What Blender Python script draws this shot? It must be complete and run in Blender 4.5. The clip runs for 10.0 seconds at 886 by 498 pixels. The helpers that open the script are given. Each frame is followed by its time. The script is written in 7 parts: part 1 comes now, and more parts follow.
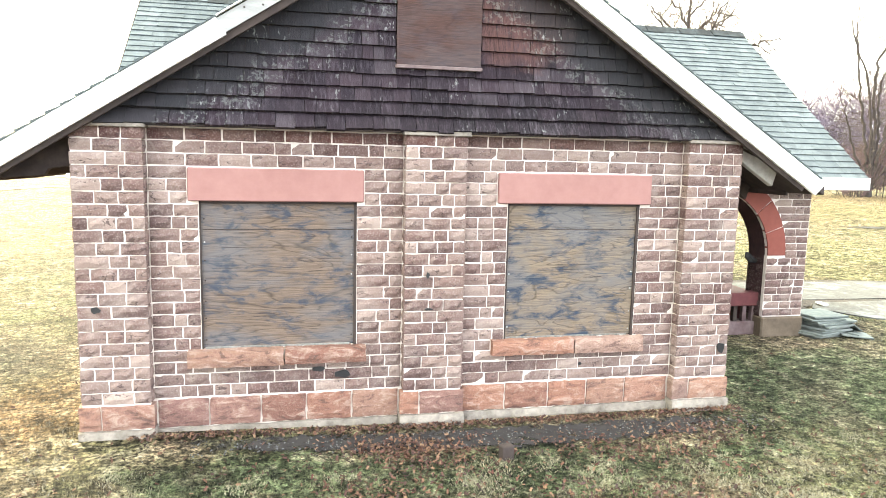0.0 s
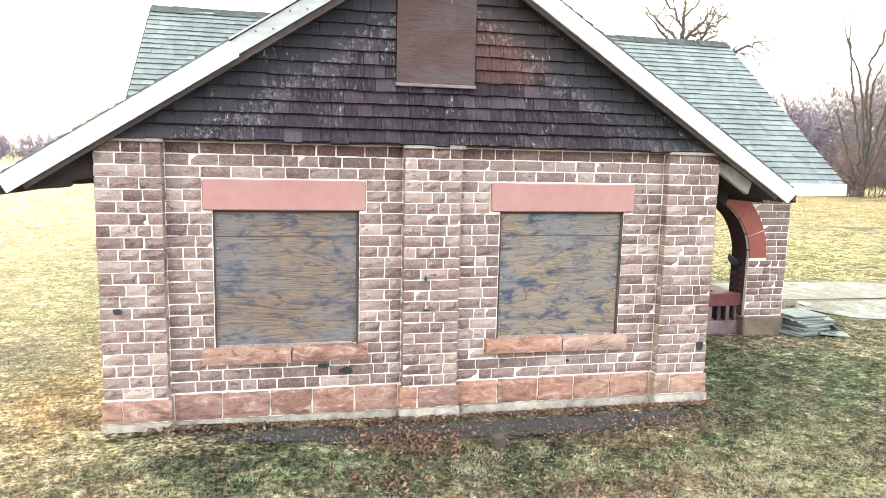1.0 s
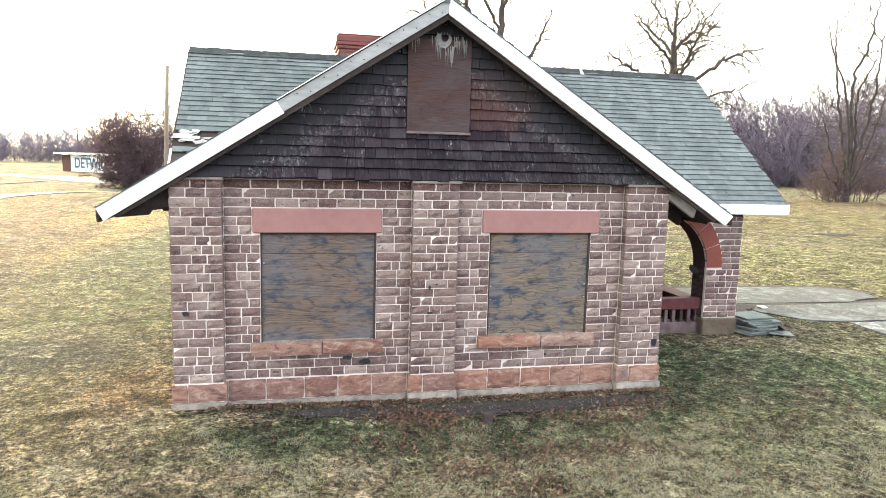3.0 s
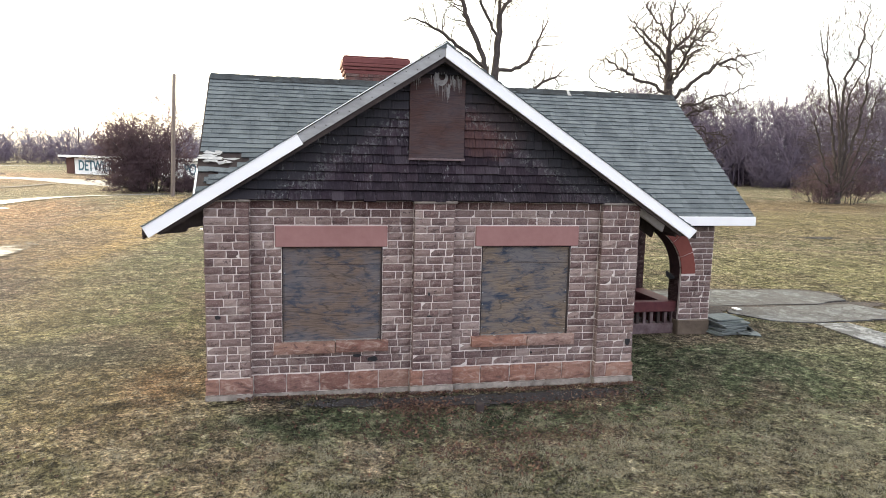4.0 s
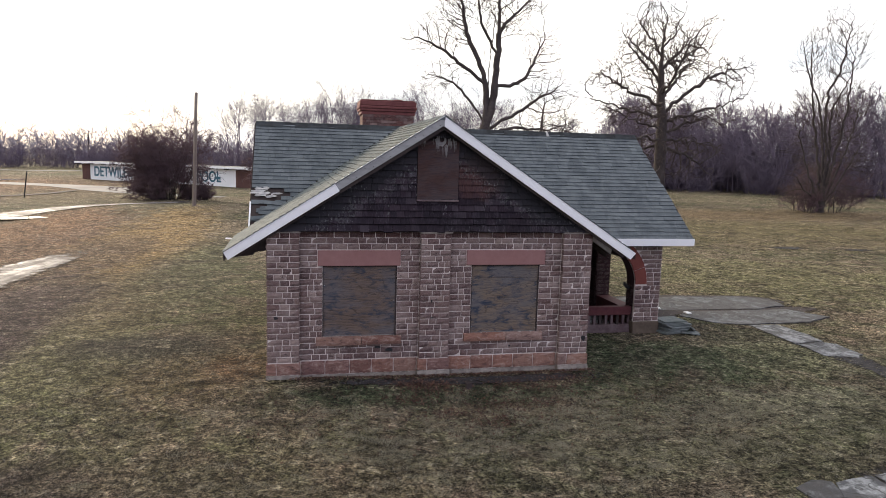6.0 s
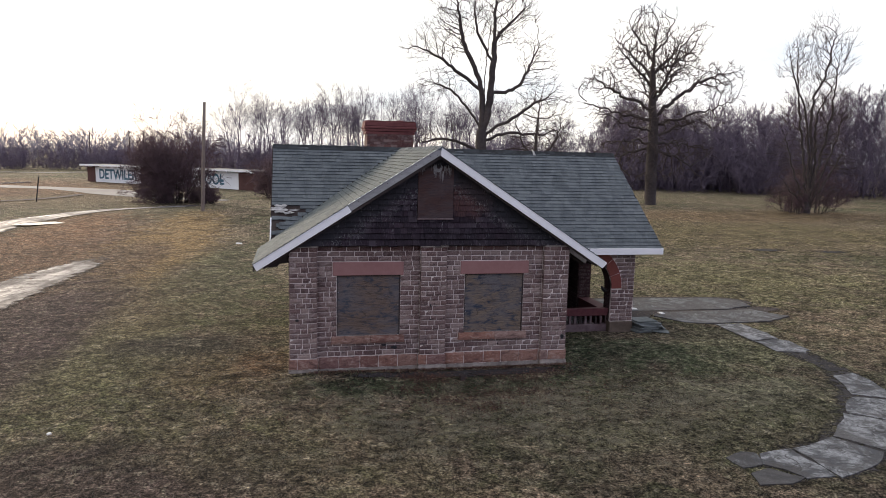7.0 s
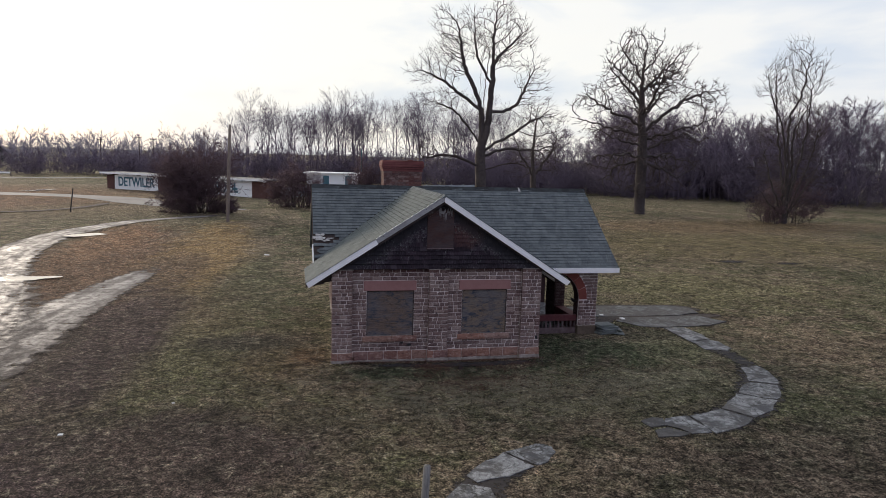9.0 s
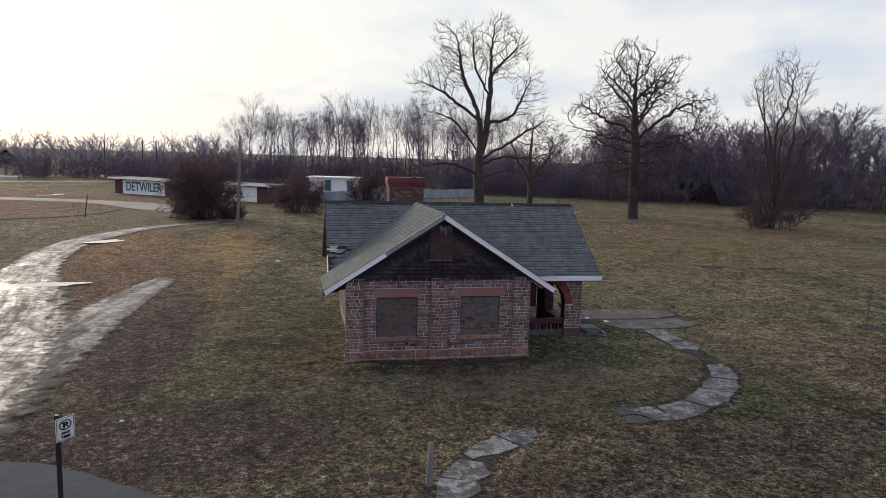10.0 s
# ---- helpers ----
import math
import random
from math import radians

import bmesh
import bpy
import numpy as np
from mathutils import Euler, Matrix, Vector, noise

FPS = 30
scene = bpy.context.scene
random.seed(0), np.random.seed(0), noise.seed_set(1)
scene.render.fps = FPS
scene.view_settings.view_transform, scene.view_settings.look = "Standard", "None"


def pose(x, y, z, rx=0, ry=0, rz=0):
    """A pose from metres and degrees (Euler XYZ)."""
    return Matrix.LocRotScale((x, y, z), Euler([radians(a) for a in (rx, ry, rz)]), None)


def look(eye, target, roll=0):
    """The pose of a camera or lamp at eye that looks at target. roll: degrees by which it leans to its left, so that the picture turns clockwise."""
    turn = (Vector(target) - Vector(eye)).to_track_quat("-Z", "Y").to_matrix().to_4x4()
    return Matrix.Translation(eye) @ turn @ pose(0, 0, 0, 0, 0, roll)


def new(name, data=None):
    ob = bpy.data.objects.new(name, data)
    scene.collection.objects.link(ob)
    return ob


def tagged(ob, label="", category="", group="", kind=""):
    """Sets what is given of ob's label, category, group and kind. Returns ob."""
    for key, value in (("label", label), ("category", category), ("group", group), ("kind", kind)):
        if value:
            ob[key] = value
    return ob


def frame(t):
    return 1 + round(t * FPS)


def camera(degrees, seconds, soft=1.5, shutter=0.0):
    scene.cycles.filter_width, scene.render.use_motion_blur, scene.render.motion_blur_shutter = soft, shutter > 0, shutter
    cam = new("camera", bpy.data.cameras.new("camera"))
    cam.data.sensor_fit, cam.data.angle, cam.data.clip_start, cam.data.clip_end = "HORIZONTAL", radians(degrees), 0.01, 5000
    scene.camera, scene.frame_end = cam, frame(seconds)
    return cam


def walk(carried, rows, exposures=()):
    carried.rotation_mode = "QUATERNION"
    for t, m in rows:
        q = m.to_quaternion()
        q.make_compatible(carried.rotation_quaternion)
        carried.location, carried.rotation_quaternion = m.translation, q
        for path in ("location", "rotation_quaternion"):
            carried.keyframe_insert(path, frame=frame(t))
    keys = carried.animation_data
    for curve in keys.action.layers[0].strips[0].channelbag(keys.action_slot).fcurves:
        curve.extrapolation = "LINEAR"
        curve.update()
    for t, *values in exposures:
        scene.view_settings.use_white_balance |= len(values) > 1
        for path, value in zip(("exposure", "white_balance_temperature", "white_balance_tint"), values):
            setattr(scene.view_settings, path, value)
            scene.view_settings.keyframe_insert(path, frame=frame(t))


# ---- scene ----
from mathutils import kdtree

cam = camera(66.0, 10.0, soft=0.65)
PATH = [
    (0, (-0.978, -5.647, 2.302), (-0.564, -3.709, 2.036), 1.3),
    (0.5, (-1.01, -5.821, 2.346), (-0.591, -3.884, 2.079), 1.3),
    (1, (-1.062, -6.046, 2.413), (-0.639, -4.11, 2.144), 1.3),
    (1.5, (-1.146, -6.311, 2.479), (-0.718, -4.376, 2.212), 1.3),
    (2, (-1.211, -6.639, 2.562), (-0.782, -4.704, 2.295), 1.3),
    (2.5, (-1.294, -7.023, 2.669), (-0.864, -5.088, 2.401), 1.4),
    (3.8, (-1.598, -8.26, 2.976), (-1.165, -6.325, 2.713), 1.5),
    (4, (-1.627, -8.489, 3.056), (-1.194, -6.555, 2.789), 1.4),
    (4.5, (-1.714, -9.082, 3.202), (-1.282, -7.148, 2.933), 1.5),
    (5, (-1.859, -9.76, 3.379), (-1.428, -7.826, 3.11), 1.5),
    (5.5, (-2.035, -10.47, 3.571), (-1.606, -8.535, 3.302), 1.4),
    (5.7, (-2.098, -10.777, 3.621), (-1.673, -8.84, 3.36), 1.6),
    (7, (-2.567, -13.045, 4.232), (-2.137, -11.11, 3.964), 1.4),
    (7.5, (-2.758, -13.979, 4.473), (-2.329, -12.044, 4.206), 1.5),
    (8, (-3.017, -15.054, 4.75), (-2.589, -13.118, 4.484), 1.5),
    (8.5, (-3.289, -16.127, 5.059), (-2.861, -14.191, 4.793), 1.5),
    (9, (-3.571, -17.285, 5.386), (-3.145, -15.35, 5.12), 1.6),
    (9.5, (-3.835, -18.38, 5.697), (-3.407, -16.444, 5.433), 1.6),
    (10, (-4.114, -19.56, 6.026), (-3.686, -17.624, 5.762), 1.6),
]
EXPOSURES = [(0, 3.44, 7600, -4), (1.5, 3.27, 7480, -4), (2.5, 2.95, 7320, -3), (4, 1.84, 7080, 6), (4.5, 1.54, 7000, 8), (5.5, 1.1, 6830, 12), (7, 0.58, 6560, 15), (8, 0.34, 6430, 15), (9, 0.16, 6350, 14), (10, 0.08, 6320, 14)]
walk(cam, [(t, look(eye, target, roll)) for t, eye, target, roll in PATH], EXPOSURES)

# ---- world and sun: overcast evening, brighter low behind the house on its left ----
SUN_AZ, SUN_EL = radians(-28), radians(14)
SUN_DIR = Vector((math.sin(SUN_AZ) * math.cos(SUN_EL), math.cos(SUN_AZ) * math.cos(SUN_EL), math.sin(SUN_EL)))


class Nodes:
    """A small builder for node trees: n(type, props, inputs) makes a node; sockets are linked, values set."""

    def __init__(self, tree, fresh=True):
        self.tree = tree
        if fresh:
            tree.nodes.clear()

    def n(self, kind, props=None, ins=None):
        node = self.tree.nodes.new(kind)
        props = props or {}
        if "operation" in props:
            node.operation = props["operation"]
        if "use_clamp" in props:
            node.use_clamp = props["use_clamp"]
        if "data_type" in props:
            node.data_type, node.blend_type = props["data_type"], props["blend_type"]
        if "bands_direction" in props:
            node.bands_direction = props["bands_direction"]
        if "attribute_name" in props:
            node.attribute_name = props["attribute_name"]
        for k, v in (ins or {}).items():
            sock = node.inputs[k]
            if isinstance(v, bpy.types.NodeSocket):
                self.tree.links.new(v, sock)
            else:
                sock.default_value = v
        return node

    def math(self, op, a, b=0.5, clamp=False):
        return self.n("ShaderNodeMath", {"operation": op, "use_clamp": clamp}, {0: a, 1: b}).outputs[0]

    def mix(self, fac, a, b, blend="MIX"):
        return self.n("ShaderNodeMix", {"data_type": "RGBA", "blend_type": blend}, {0: fac, 6: a, 7: b}).outputs[2]

    def noise(self, scale, detail=4.0, rough=0.6, vec=None, dist=0.0):
        ins = {"Scale": scale, "Detail": detail, "Roughness": rough, "Distortion": dist}
        if vec is not None:
            ins["Vector"] = vec
        return self.n("ShaderNodeTexNoise", None, ins).outputs["Fac"]

    def ramp(self, fac, stops):
        r = self.n("ShaderNodeValToRGB", None, {"Fac": fac})
        el = r.color_ramp.elements
        while len(el) < len(stops):
            el.new(0.5)
        for e, (p, c) in zip(el, stops):
            e.position = p
            e.color = (c, c, c, 1) if isinstance(c, (int, float)) else (*c, 1)
        return r.outputs["Color"]


world = bpy.data.worlds.new("overcast_sky")
scene.world = world
world.use_nodes = True
W = Nodes(world.node_tree)
w_dir = W.n("ShaderNodeTexCoord").outputs["Generated"]
w_sky = W.n("ShaderNodeTexSky")
w_sky.sky_type, w_sky.sun_disc, w_sky.sun_elevation, w_sky.sun_rotation = "NISHITA", False, SUN_EL, SUN_AZ
w_sky.air_density, w_sky.dust_density, w_sky.ozone_density = 1.2, 2.0, 1.5
w_clear = W.n("ShaderNodeBackground", None, {"Color": w_sky.outputs[0], "Strength": 0.12})
w_dot = W.n("ShaderNodeVectorMath", {"operation": "DOT_PRODUCT"}, {0: w_dir, 1: SUN_DIR}).outputs["Value"]
w_half = W.n("ShaderNodeMath", {"operation": "MULTIPLY_ADD"}, {0: w_dot, 1: 0.5, 2: 0.5}).outputs[0]
w_side = W.ramp(w_half, [(0.15, 0.18), (0.4, 0.34), (0.66, 0.9), (1.0, 1.0)])
w_gain = W.n("ShaderNodeMath", {"operation": "MULTIPLY_ADD"}, {0: w_side, 1: 0.46, 2: 0.5}).outputs[0]
w_map = W.n("ShaderNodeMapping", None, {"Vector": w_dir, "Scale": (1.0, 0.6, 3.4), "Rotation": (0.0, -0.42, 0.3), "Location": (0.7, 0.2, 0.35)}).outputs[0]
w_fluff = W.noise(2.6, 6, 0.5, w_map, 0.5)
w_tone = W.ramp(w_fluff, [(0.36, (0.72, 0.79, 0.82)), (0.49, (0.97, 0.97, 0.88)), (0.75, (1.0, 0.985, 0.87))])
w_tone = W.mix(w_side, (0.82, 0.88, 1.24, 1), w_tone)
w_cloud = W.n("ShaderNodeBackground", None, {"Color": w_tone, "Strength": w_gain})
w_mixed = W.n("ShaderNodeMixShader", None, {0: 0.9, 1: w_clear.outputs[0], 2: w_cloud.outputs[0]})
W.n("ShaderNodeOutputWorld", None, {"Surface": w_mixed.outputs[0]})

sun = new("sun", bpy.data.lights.new("sun", "SUN"))
sun.data.energy, sun.data.angle, sun.data.color = 2.3, radians(16), (1.0, 0.87, 0.67)
sun.matrix_world = look(SUN_DIR * 50, (0, 0, 0))


# ---- materials ----
def material(name, build):
    m = bpy.data.materials.new(name)
    m.use_nodes = True
    t = Nodes(m.node_tree)
    ins, bump = build(t)
    disp = None
    if bump is not None:
        height, strength, dist = bump
        disp = t.n("ShaderNodeBump", None, {"Height": height, "Strength": strength, "Distance": dist}).outputs[0]
        ins["Normal"] = disp
    b = t.n("ShaderNodeBsdfPrincipled", None, ins)
    t.n("ShaderNodeOutputMaterial", None, {"Surface": b.outputs[0]})
    return m


def where(t):
    return t.n("ShaderNodeNewGeometry").outputs["Position"]


def rnd(t, islands):
    if islands:
        return t.n("ShaderNodeNewGeometry").outputs["Random Per Island"]
    return t.n("ShaderNodeObjectInfo").outputs["Random"]


def stone_brick(name, islands, tones, limy=0.3):
    def build(t):
        p = where(t)
        r = rnd(t, islands)
        base = t.ramp(r, [(i / (len(tones) - 1), c) for i, c in enumerate(tones)])
        fine = t.noise(70, 5, 0.65, p)
        stretch = t.n("ShaderNodeMapping", None, {"Vector": p, "Scale": (3, 3, 11)}).outputs[0]
        vein = t.noise(4, 6, 0.65, stretch, 1.2)
        big = t.noise(1.1, 3, 0.5, p)
        c = t.mix(t.math("MULTIPLY", t.ramp(vein, [(0.55, 0.0), (0.64, 1.0)]), 0.4), base, (0.13, 0.085, 0.085, 1))
        c = t.mix(t.math("MULTIPLY", t.ramp(fine, [(0.5, 0.0), (0.72, 1.0)]), 0.3), c, (0.55, 0.47, 0.43, 1))
        shift = t.n("ShaderNodeCombineXYZ", None, {0: t.math("MULTIPLY", r, 31.0), 2: t.math("MULTIPLY", r, 77.0)}).outputs[0]
        own = t.n("ShaderNodeMapping", None, {"Vector": t.n("ShaderNodeVectorMath", {"operation": "ADD"}, {0: p, 1: shift}).outputs[0], "Scale": (1, 1, 2.2)}).outputs[0]
        line = t.math("ABSOLUTE", t.math("SUBTRACT", t.noise(5.5, 3, 0.55, own, 0.5), 0.5), 0.0)
        crack = t.math("MULTIPLY", t.ramp(line, [(0.004, 1.0), (0.018, 0.0)]), t.ramp(t.noise(6, 2, 0.5, own), [(0.48, 0.0), (0.56, 0.85)]))
        smear = t.noise(3.4, 8, 0.74, p, 0.8)
        c = t.mix(t.math("MULTIPLY", t.ramp(smear, [(0.5, 0.0), (0.64, 1.0)]), limy), c, (0.42, 0.35, 0.315, 1))
        c = t.mix(t.math("MULTIPLY", t.ramp(big, [(0.46, 0.0), (0.64, 1.0)]), limy * 0.75), c, (0.4, 0.315, 0.28, 1))
        c = t.mix(crack, c, (0.06, 0.042, 0.042, 1))
        return {"Base Color": c, "Roughness": 0.92, "Specular IOR Level": 0.15}, (t.math("SUBTRACT", t.math("ADD", fine, vein), crack), 0.45, 0.008)
    return material(name, build)


PINK_STONES = [(0.077, 0.044, 0.042), (0.144, 0.089, 0.081), (0.102, 0.061, 0.057), (0.198, 0.135, 0.118), (0.121, 0.07, 0.064),
               (0.295, 0.222, 0.194), (0.152, 0.1, 0.091), (0.085, 0.052, 0.05), (0.17, 0.11, 0.097), (0.113, 0.074, 0.071), (0.233, 0.167, 0.146)]
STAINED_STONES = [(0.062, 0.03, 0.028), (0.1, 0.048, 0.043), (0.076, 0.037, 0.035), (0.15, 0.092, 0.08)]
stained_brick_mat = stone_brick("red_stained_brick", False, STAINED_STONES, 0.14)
brick_mat = stone_brick("rock_faced_brick", False, PINK_STONES)
brick_far_mat = stone_brick("rock_faced_brick_far", True, PINK_STONES)
# bricks inside the porch: its dim light is put into these dark tones
shaded_brick_mat = stone_brick("shaded_porch_brick", False, [(0.035, 0.02, 0.02), (0.06, 0.035, 0.035), (0.045, 0.025, 0.025), (0.08, 0.05, 0.05)], 0.05)
shaded_brick_far_mat = stone_brick("shaded_porch_brick_far", True, [(0.035, 0.02, 0.02), (0.06, 0.035, 0.035), (0.045, 0.025, 0.025), (0.08, 0.05, 0.05)], 0.05)
RED_BRICKS = [(0.085, 0.035, 0.033), (0.14, 0.058, 0.05), (0.065, 0.03, 0.03), (0.21, 0.14, 0.125)]
chimney_mat = stone_brick("chimney_brick", True, RED_BRICKS, 0.15)


def plain(name, c1, c2, scale, rough=0.85, bump=0.3, dist=0.006, spec=0.3, detail=6, metal=0.0, stretch=(1, 1, 1)):
    def build(t):
        p = t.n("ShaderNodeMapping", None, {"Vector": where(t), "Scale": stretch}).outputs[0]
        a = t.noise(scale, detail, 0.65, p)
        b = t.noise(scale * 0.13, 3, 0.5, p)
        f = t.ramp(t.math("ADD", t.math("MULTIPLY", a, 0.6), t.math("MULTIPLY", b, 0.4)), [(0.35, 0.0), (0.65, 1.0)])
        c = t.mix(f, (*c1, 1), (*c2, 1))
        r = t.math("ADD", t.math("MULTIPLY", a, 0.2), rough - 0.1)
        return {"Base Color": c, "Roughness": r, "Specular IOR Level": spec, "Metallic": metal}, (a, bump, dist)
    return material(name, build)


# darker copy of the mortar for the side walls, their shade put into the colour
side_mortar_mat = plain("shaded_mortar", (0.2, 0.16, 0.15), (0.3, 0.25, 0.23), 40, 0.95)
mortar_mat = plain("mortar", (0.52, 0.455, 0.415), (0.72, 0.65, 0.6), 9, 0.95)
foundation_mat = plain("pale_foundation", (0.1, 0.084, 0.072), (0.33, 0.29, 0.255), 11, 0.95, 0.8, 0.02, detail=8)
lintel_mat = plain("pink_lintel_paint", (0.25, 0.124, 0.113), (0.3, 0.158, 0.145), 9, 0.75, 0.15, 0.003)
cap_mat = plain("dark_red_cap", (0.115, 0.036, 0.036), (0.18, 0.064, 0.06), 9, 0.85, 0.5, 0.008)
# porch soffit, jamb and piers, with the porch's shade as base colour
shaded_porch_mat = plain("shaded_porch_stone", (0.03, 0.016, 0.016), (0.07, 0.035, 0.035), 8, 0.9, 0.4)
mossy_mat = plain("mossy_base_stone", (0.06, 0.045, 0.034), (0.16, 0.122, 0.09), 5, 0.95, 0.6, 0.015)
voussoir_mat = plain("red_arch_stone", (0.165, 0.045, 0.034), (0.215, 0.064, 0.05), 9, 0.8, 0.3, 0.006)
red_paint_mat = plain("worn_red_paint", (0.07, 0.016, 0.02), (0.115, 0.034, 0.036), 12, 0.7, 0.3)
faded_rail_mat = plain("faded_rail_paint", (0.085, 0.052, 0.054), (0.2, 0.155, 0.155), 7, 0.85, 0.3)
white_paint_mat = plain("white_fascia_paint", (0.84, 0.84, 0.83), (0.9, 0.9, 0.89), 3, 0.55, 0.1, 0.002)
faded_paint_mat = plain("faded_pale_paint", (0.12, 0.11, 0.11), (0.34, 0.325, 0.31), 30, 0.85, 0.2)
peel_mat = plain("old_pale_paint", (0.3, 0.29, 0.28), (0.5, 0.49, 0.47), 9, 0.8, 0.2)
metal_mat = plain("grey_flashing", (0.24, 0.24, 0.235), (0.4, 0.4, 0.39), 5, 0.6, 0.3, 0.004, stretch=(1, 1, 3))
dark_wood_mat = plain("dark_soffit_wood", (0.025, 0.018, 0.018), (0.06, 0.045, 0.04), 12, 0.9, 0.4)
pale_wood_mat = plain("peeling_pale_rafter", (0.34, 0.31, 0.29), (0.55, 0.52, 0.5), 14, 0.85, 0.4)
asphalt_mat = plain("worn_asphalt", (0.034, 0.04, 0.048), (0.062, 0.07, 0.082), 6, 0.9, 0.6, 0.01, spec=0.2, detail=9)
far_road_mat = plain("pale_gravel_drive", (0.15, 0.14, 0.135), (0.25, 0.235, 0.225), 1.2, 0.85, 0.4, 0.01)
bark_mat = plain("dark_bark", (0.036, 0.03, 0.03), (0.085, 0.07, 0.066), 6, 0.95, 0.6, 0.03)
twig_mat = plain("bare_twigs", (0.05, 0.038, 0.036), (0.09, 0.068, 0.062), 1.0, 0.95, 0.0)
# far twigs are paler and more purple: distance haze is mixed into their colour
far_twig_mat = plain("hazed_woods_twigs", (0.098, 0.078, 0.112), (0.15, 0.12, 0.158), 0.3, 0.95, 0.0)
distant_twig_mat = plain("hazed_far_twigs", (0.2, 0.185, 0.23), (0.28, 0.262, 0.31), 0.1, 0.95, 0.0)
shrub_mat = plain("purple_brown_twigs", (0.075, 0.046, 0.055), (0.14, 0.092, 0.1), 1.0, 0.95, 0.0)
pole_mat = plain("weathered_pole_wood", (0.13, 0.1, 0.085), (0.24, 0.2, 0.17), 20, 0.9, 0.5, stretch=(1, 1, 0.1))
stump_mat = plain("grey_post_wood", (0.1, 0.095, 0.09), (0.28, 0.27, 0.25), 30, 0.9, 0.6, stretch=(1, 1, 0.15))
black_metal_mat = plain("black_steel_post", (0.012, 0.012, 0.013), (0.03, 0.03, 0.032), 20, 0.5, 0.1)
sign_white_mat = plain("sign_white", (0.7, 0.7, 0.68), (0.78, 0.78, 0.76), 4, 0.5, 0.0)
sign_black_mat = plain("sign_black", (0.015, 0.015, 0.015), (0.02, 0.02, 0.02), 4, 0.5, 0.0)
pool_brick_mat = plain("brown_brick", (0.075, 0.038, 0.035), (0.13, 0.066, 0.056), 6, 0.9, 0.4)
pool_white_mat = plain("pool_wall_white", (0.8, 0.82, 0.82), (0.9, 0.9, 0.9), 0.8, 0.8, 0.1)
pool_blue_mat = plain("pool_letter_blue", (0.045, 0.12, 0.16), (0.085, 0.18, 0.225), 1.5, 0.8, 0.0)
pool_roof_mat = plain("flat_roof_felt", (0.12, 0.12, 0.12), (0.2, 0.2, 0.2), 1.5, 0.9, 0.2)
slate_mat = plain("grey_green_slates", (0.085, 0.1, 0.098), (0.2, 0.22, 0.21), 9, 0.85, 0.5, stretch=(1, 1, 6))
evergreen_mat = plain("evergreen_needles", (0.012, 0.016, 0.012), (0.03, 0.04, 0.026), 2, 0.9, 0.0)
kerb_mat = plain("dark_kerb_soil", (0.03, 0.022, 0.02), (0.07, 0.05, 0.042), 3, 0.95, 0.5)
gravel_mat = plain("grey_gravel", (0.05, 0.053, 0.058), (0.2, 0.2, 0.2), 60, 0.9, 0.3)
litter_mat = plain("pale_litter", (0.6, 0.6, 0.58), (0.75, 0.75, 0.73), 20, 0.7, 0.2)
# pale base colour paints in extra brightness of the reflected sky
puddle_mat = plain("sky_pale_puddle_water", (0.28, 0.265, 0.25), (0.36, 0.34, 0.32), 2, 0.06, 0.01, 0.003, spec=1.0)


def build_redstone(t):
    p = where(t)
    tone = t.ramp(rnd(t, False), [(0.0, (0.17, 0.085, 0.068)), (0.25, (0.28, 0.14, 0.1)), (0.45, (0.2, 0.11, 0.095)), (0.65, (0.34, 0.185, 0.13)), (0.85, (0.15, 0.095, 0.085)), (1.0, (0.3, 0.19, 0.155))])
    rough = t.noise(6, 7, 0.7, t.n("ShaderNodeMapping", None, {"Vector": p, "Scale": (1, 1, 2.2)}).outputs[0], 0.6)
    fine = t.noise(60, 4, 0.7, p)
    c = t.mix(t.math("MULTIPLY", t.ramp(rough, [(0.52, 0.0), (0.64, 1.0)]), 0.6), tone, (0.42, 0.32, 0.27, 1))
    c = t.mix(t.math("MULTIPLY", t.ramp(rough, [(0.38, 1.0), (0.47, 0.0)]), 0.7), c, (0.075, 0.045, 0.042, 1))
    c = t.mix(t.math("MULTIPLY", t.ramp(fine, [(0.55, 0.0), (0.7, 1.0)]), 0.25), c, (0.45, 0.36, 0.31, 1))
    return {"Base Color": c, "Roughness": 0.92, "Specular IOR Level": 0.25}, (t.math("ADD", rough, t.math("MULTIPLY", fine, 0.3)), 0.9, 0.025)


redstone_mat = material("red_sandstone", build_redstone)


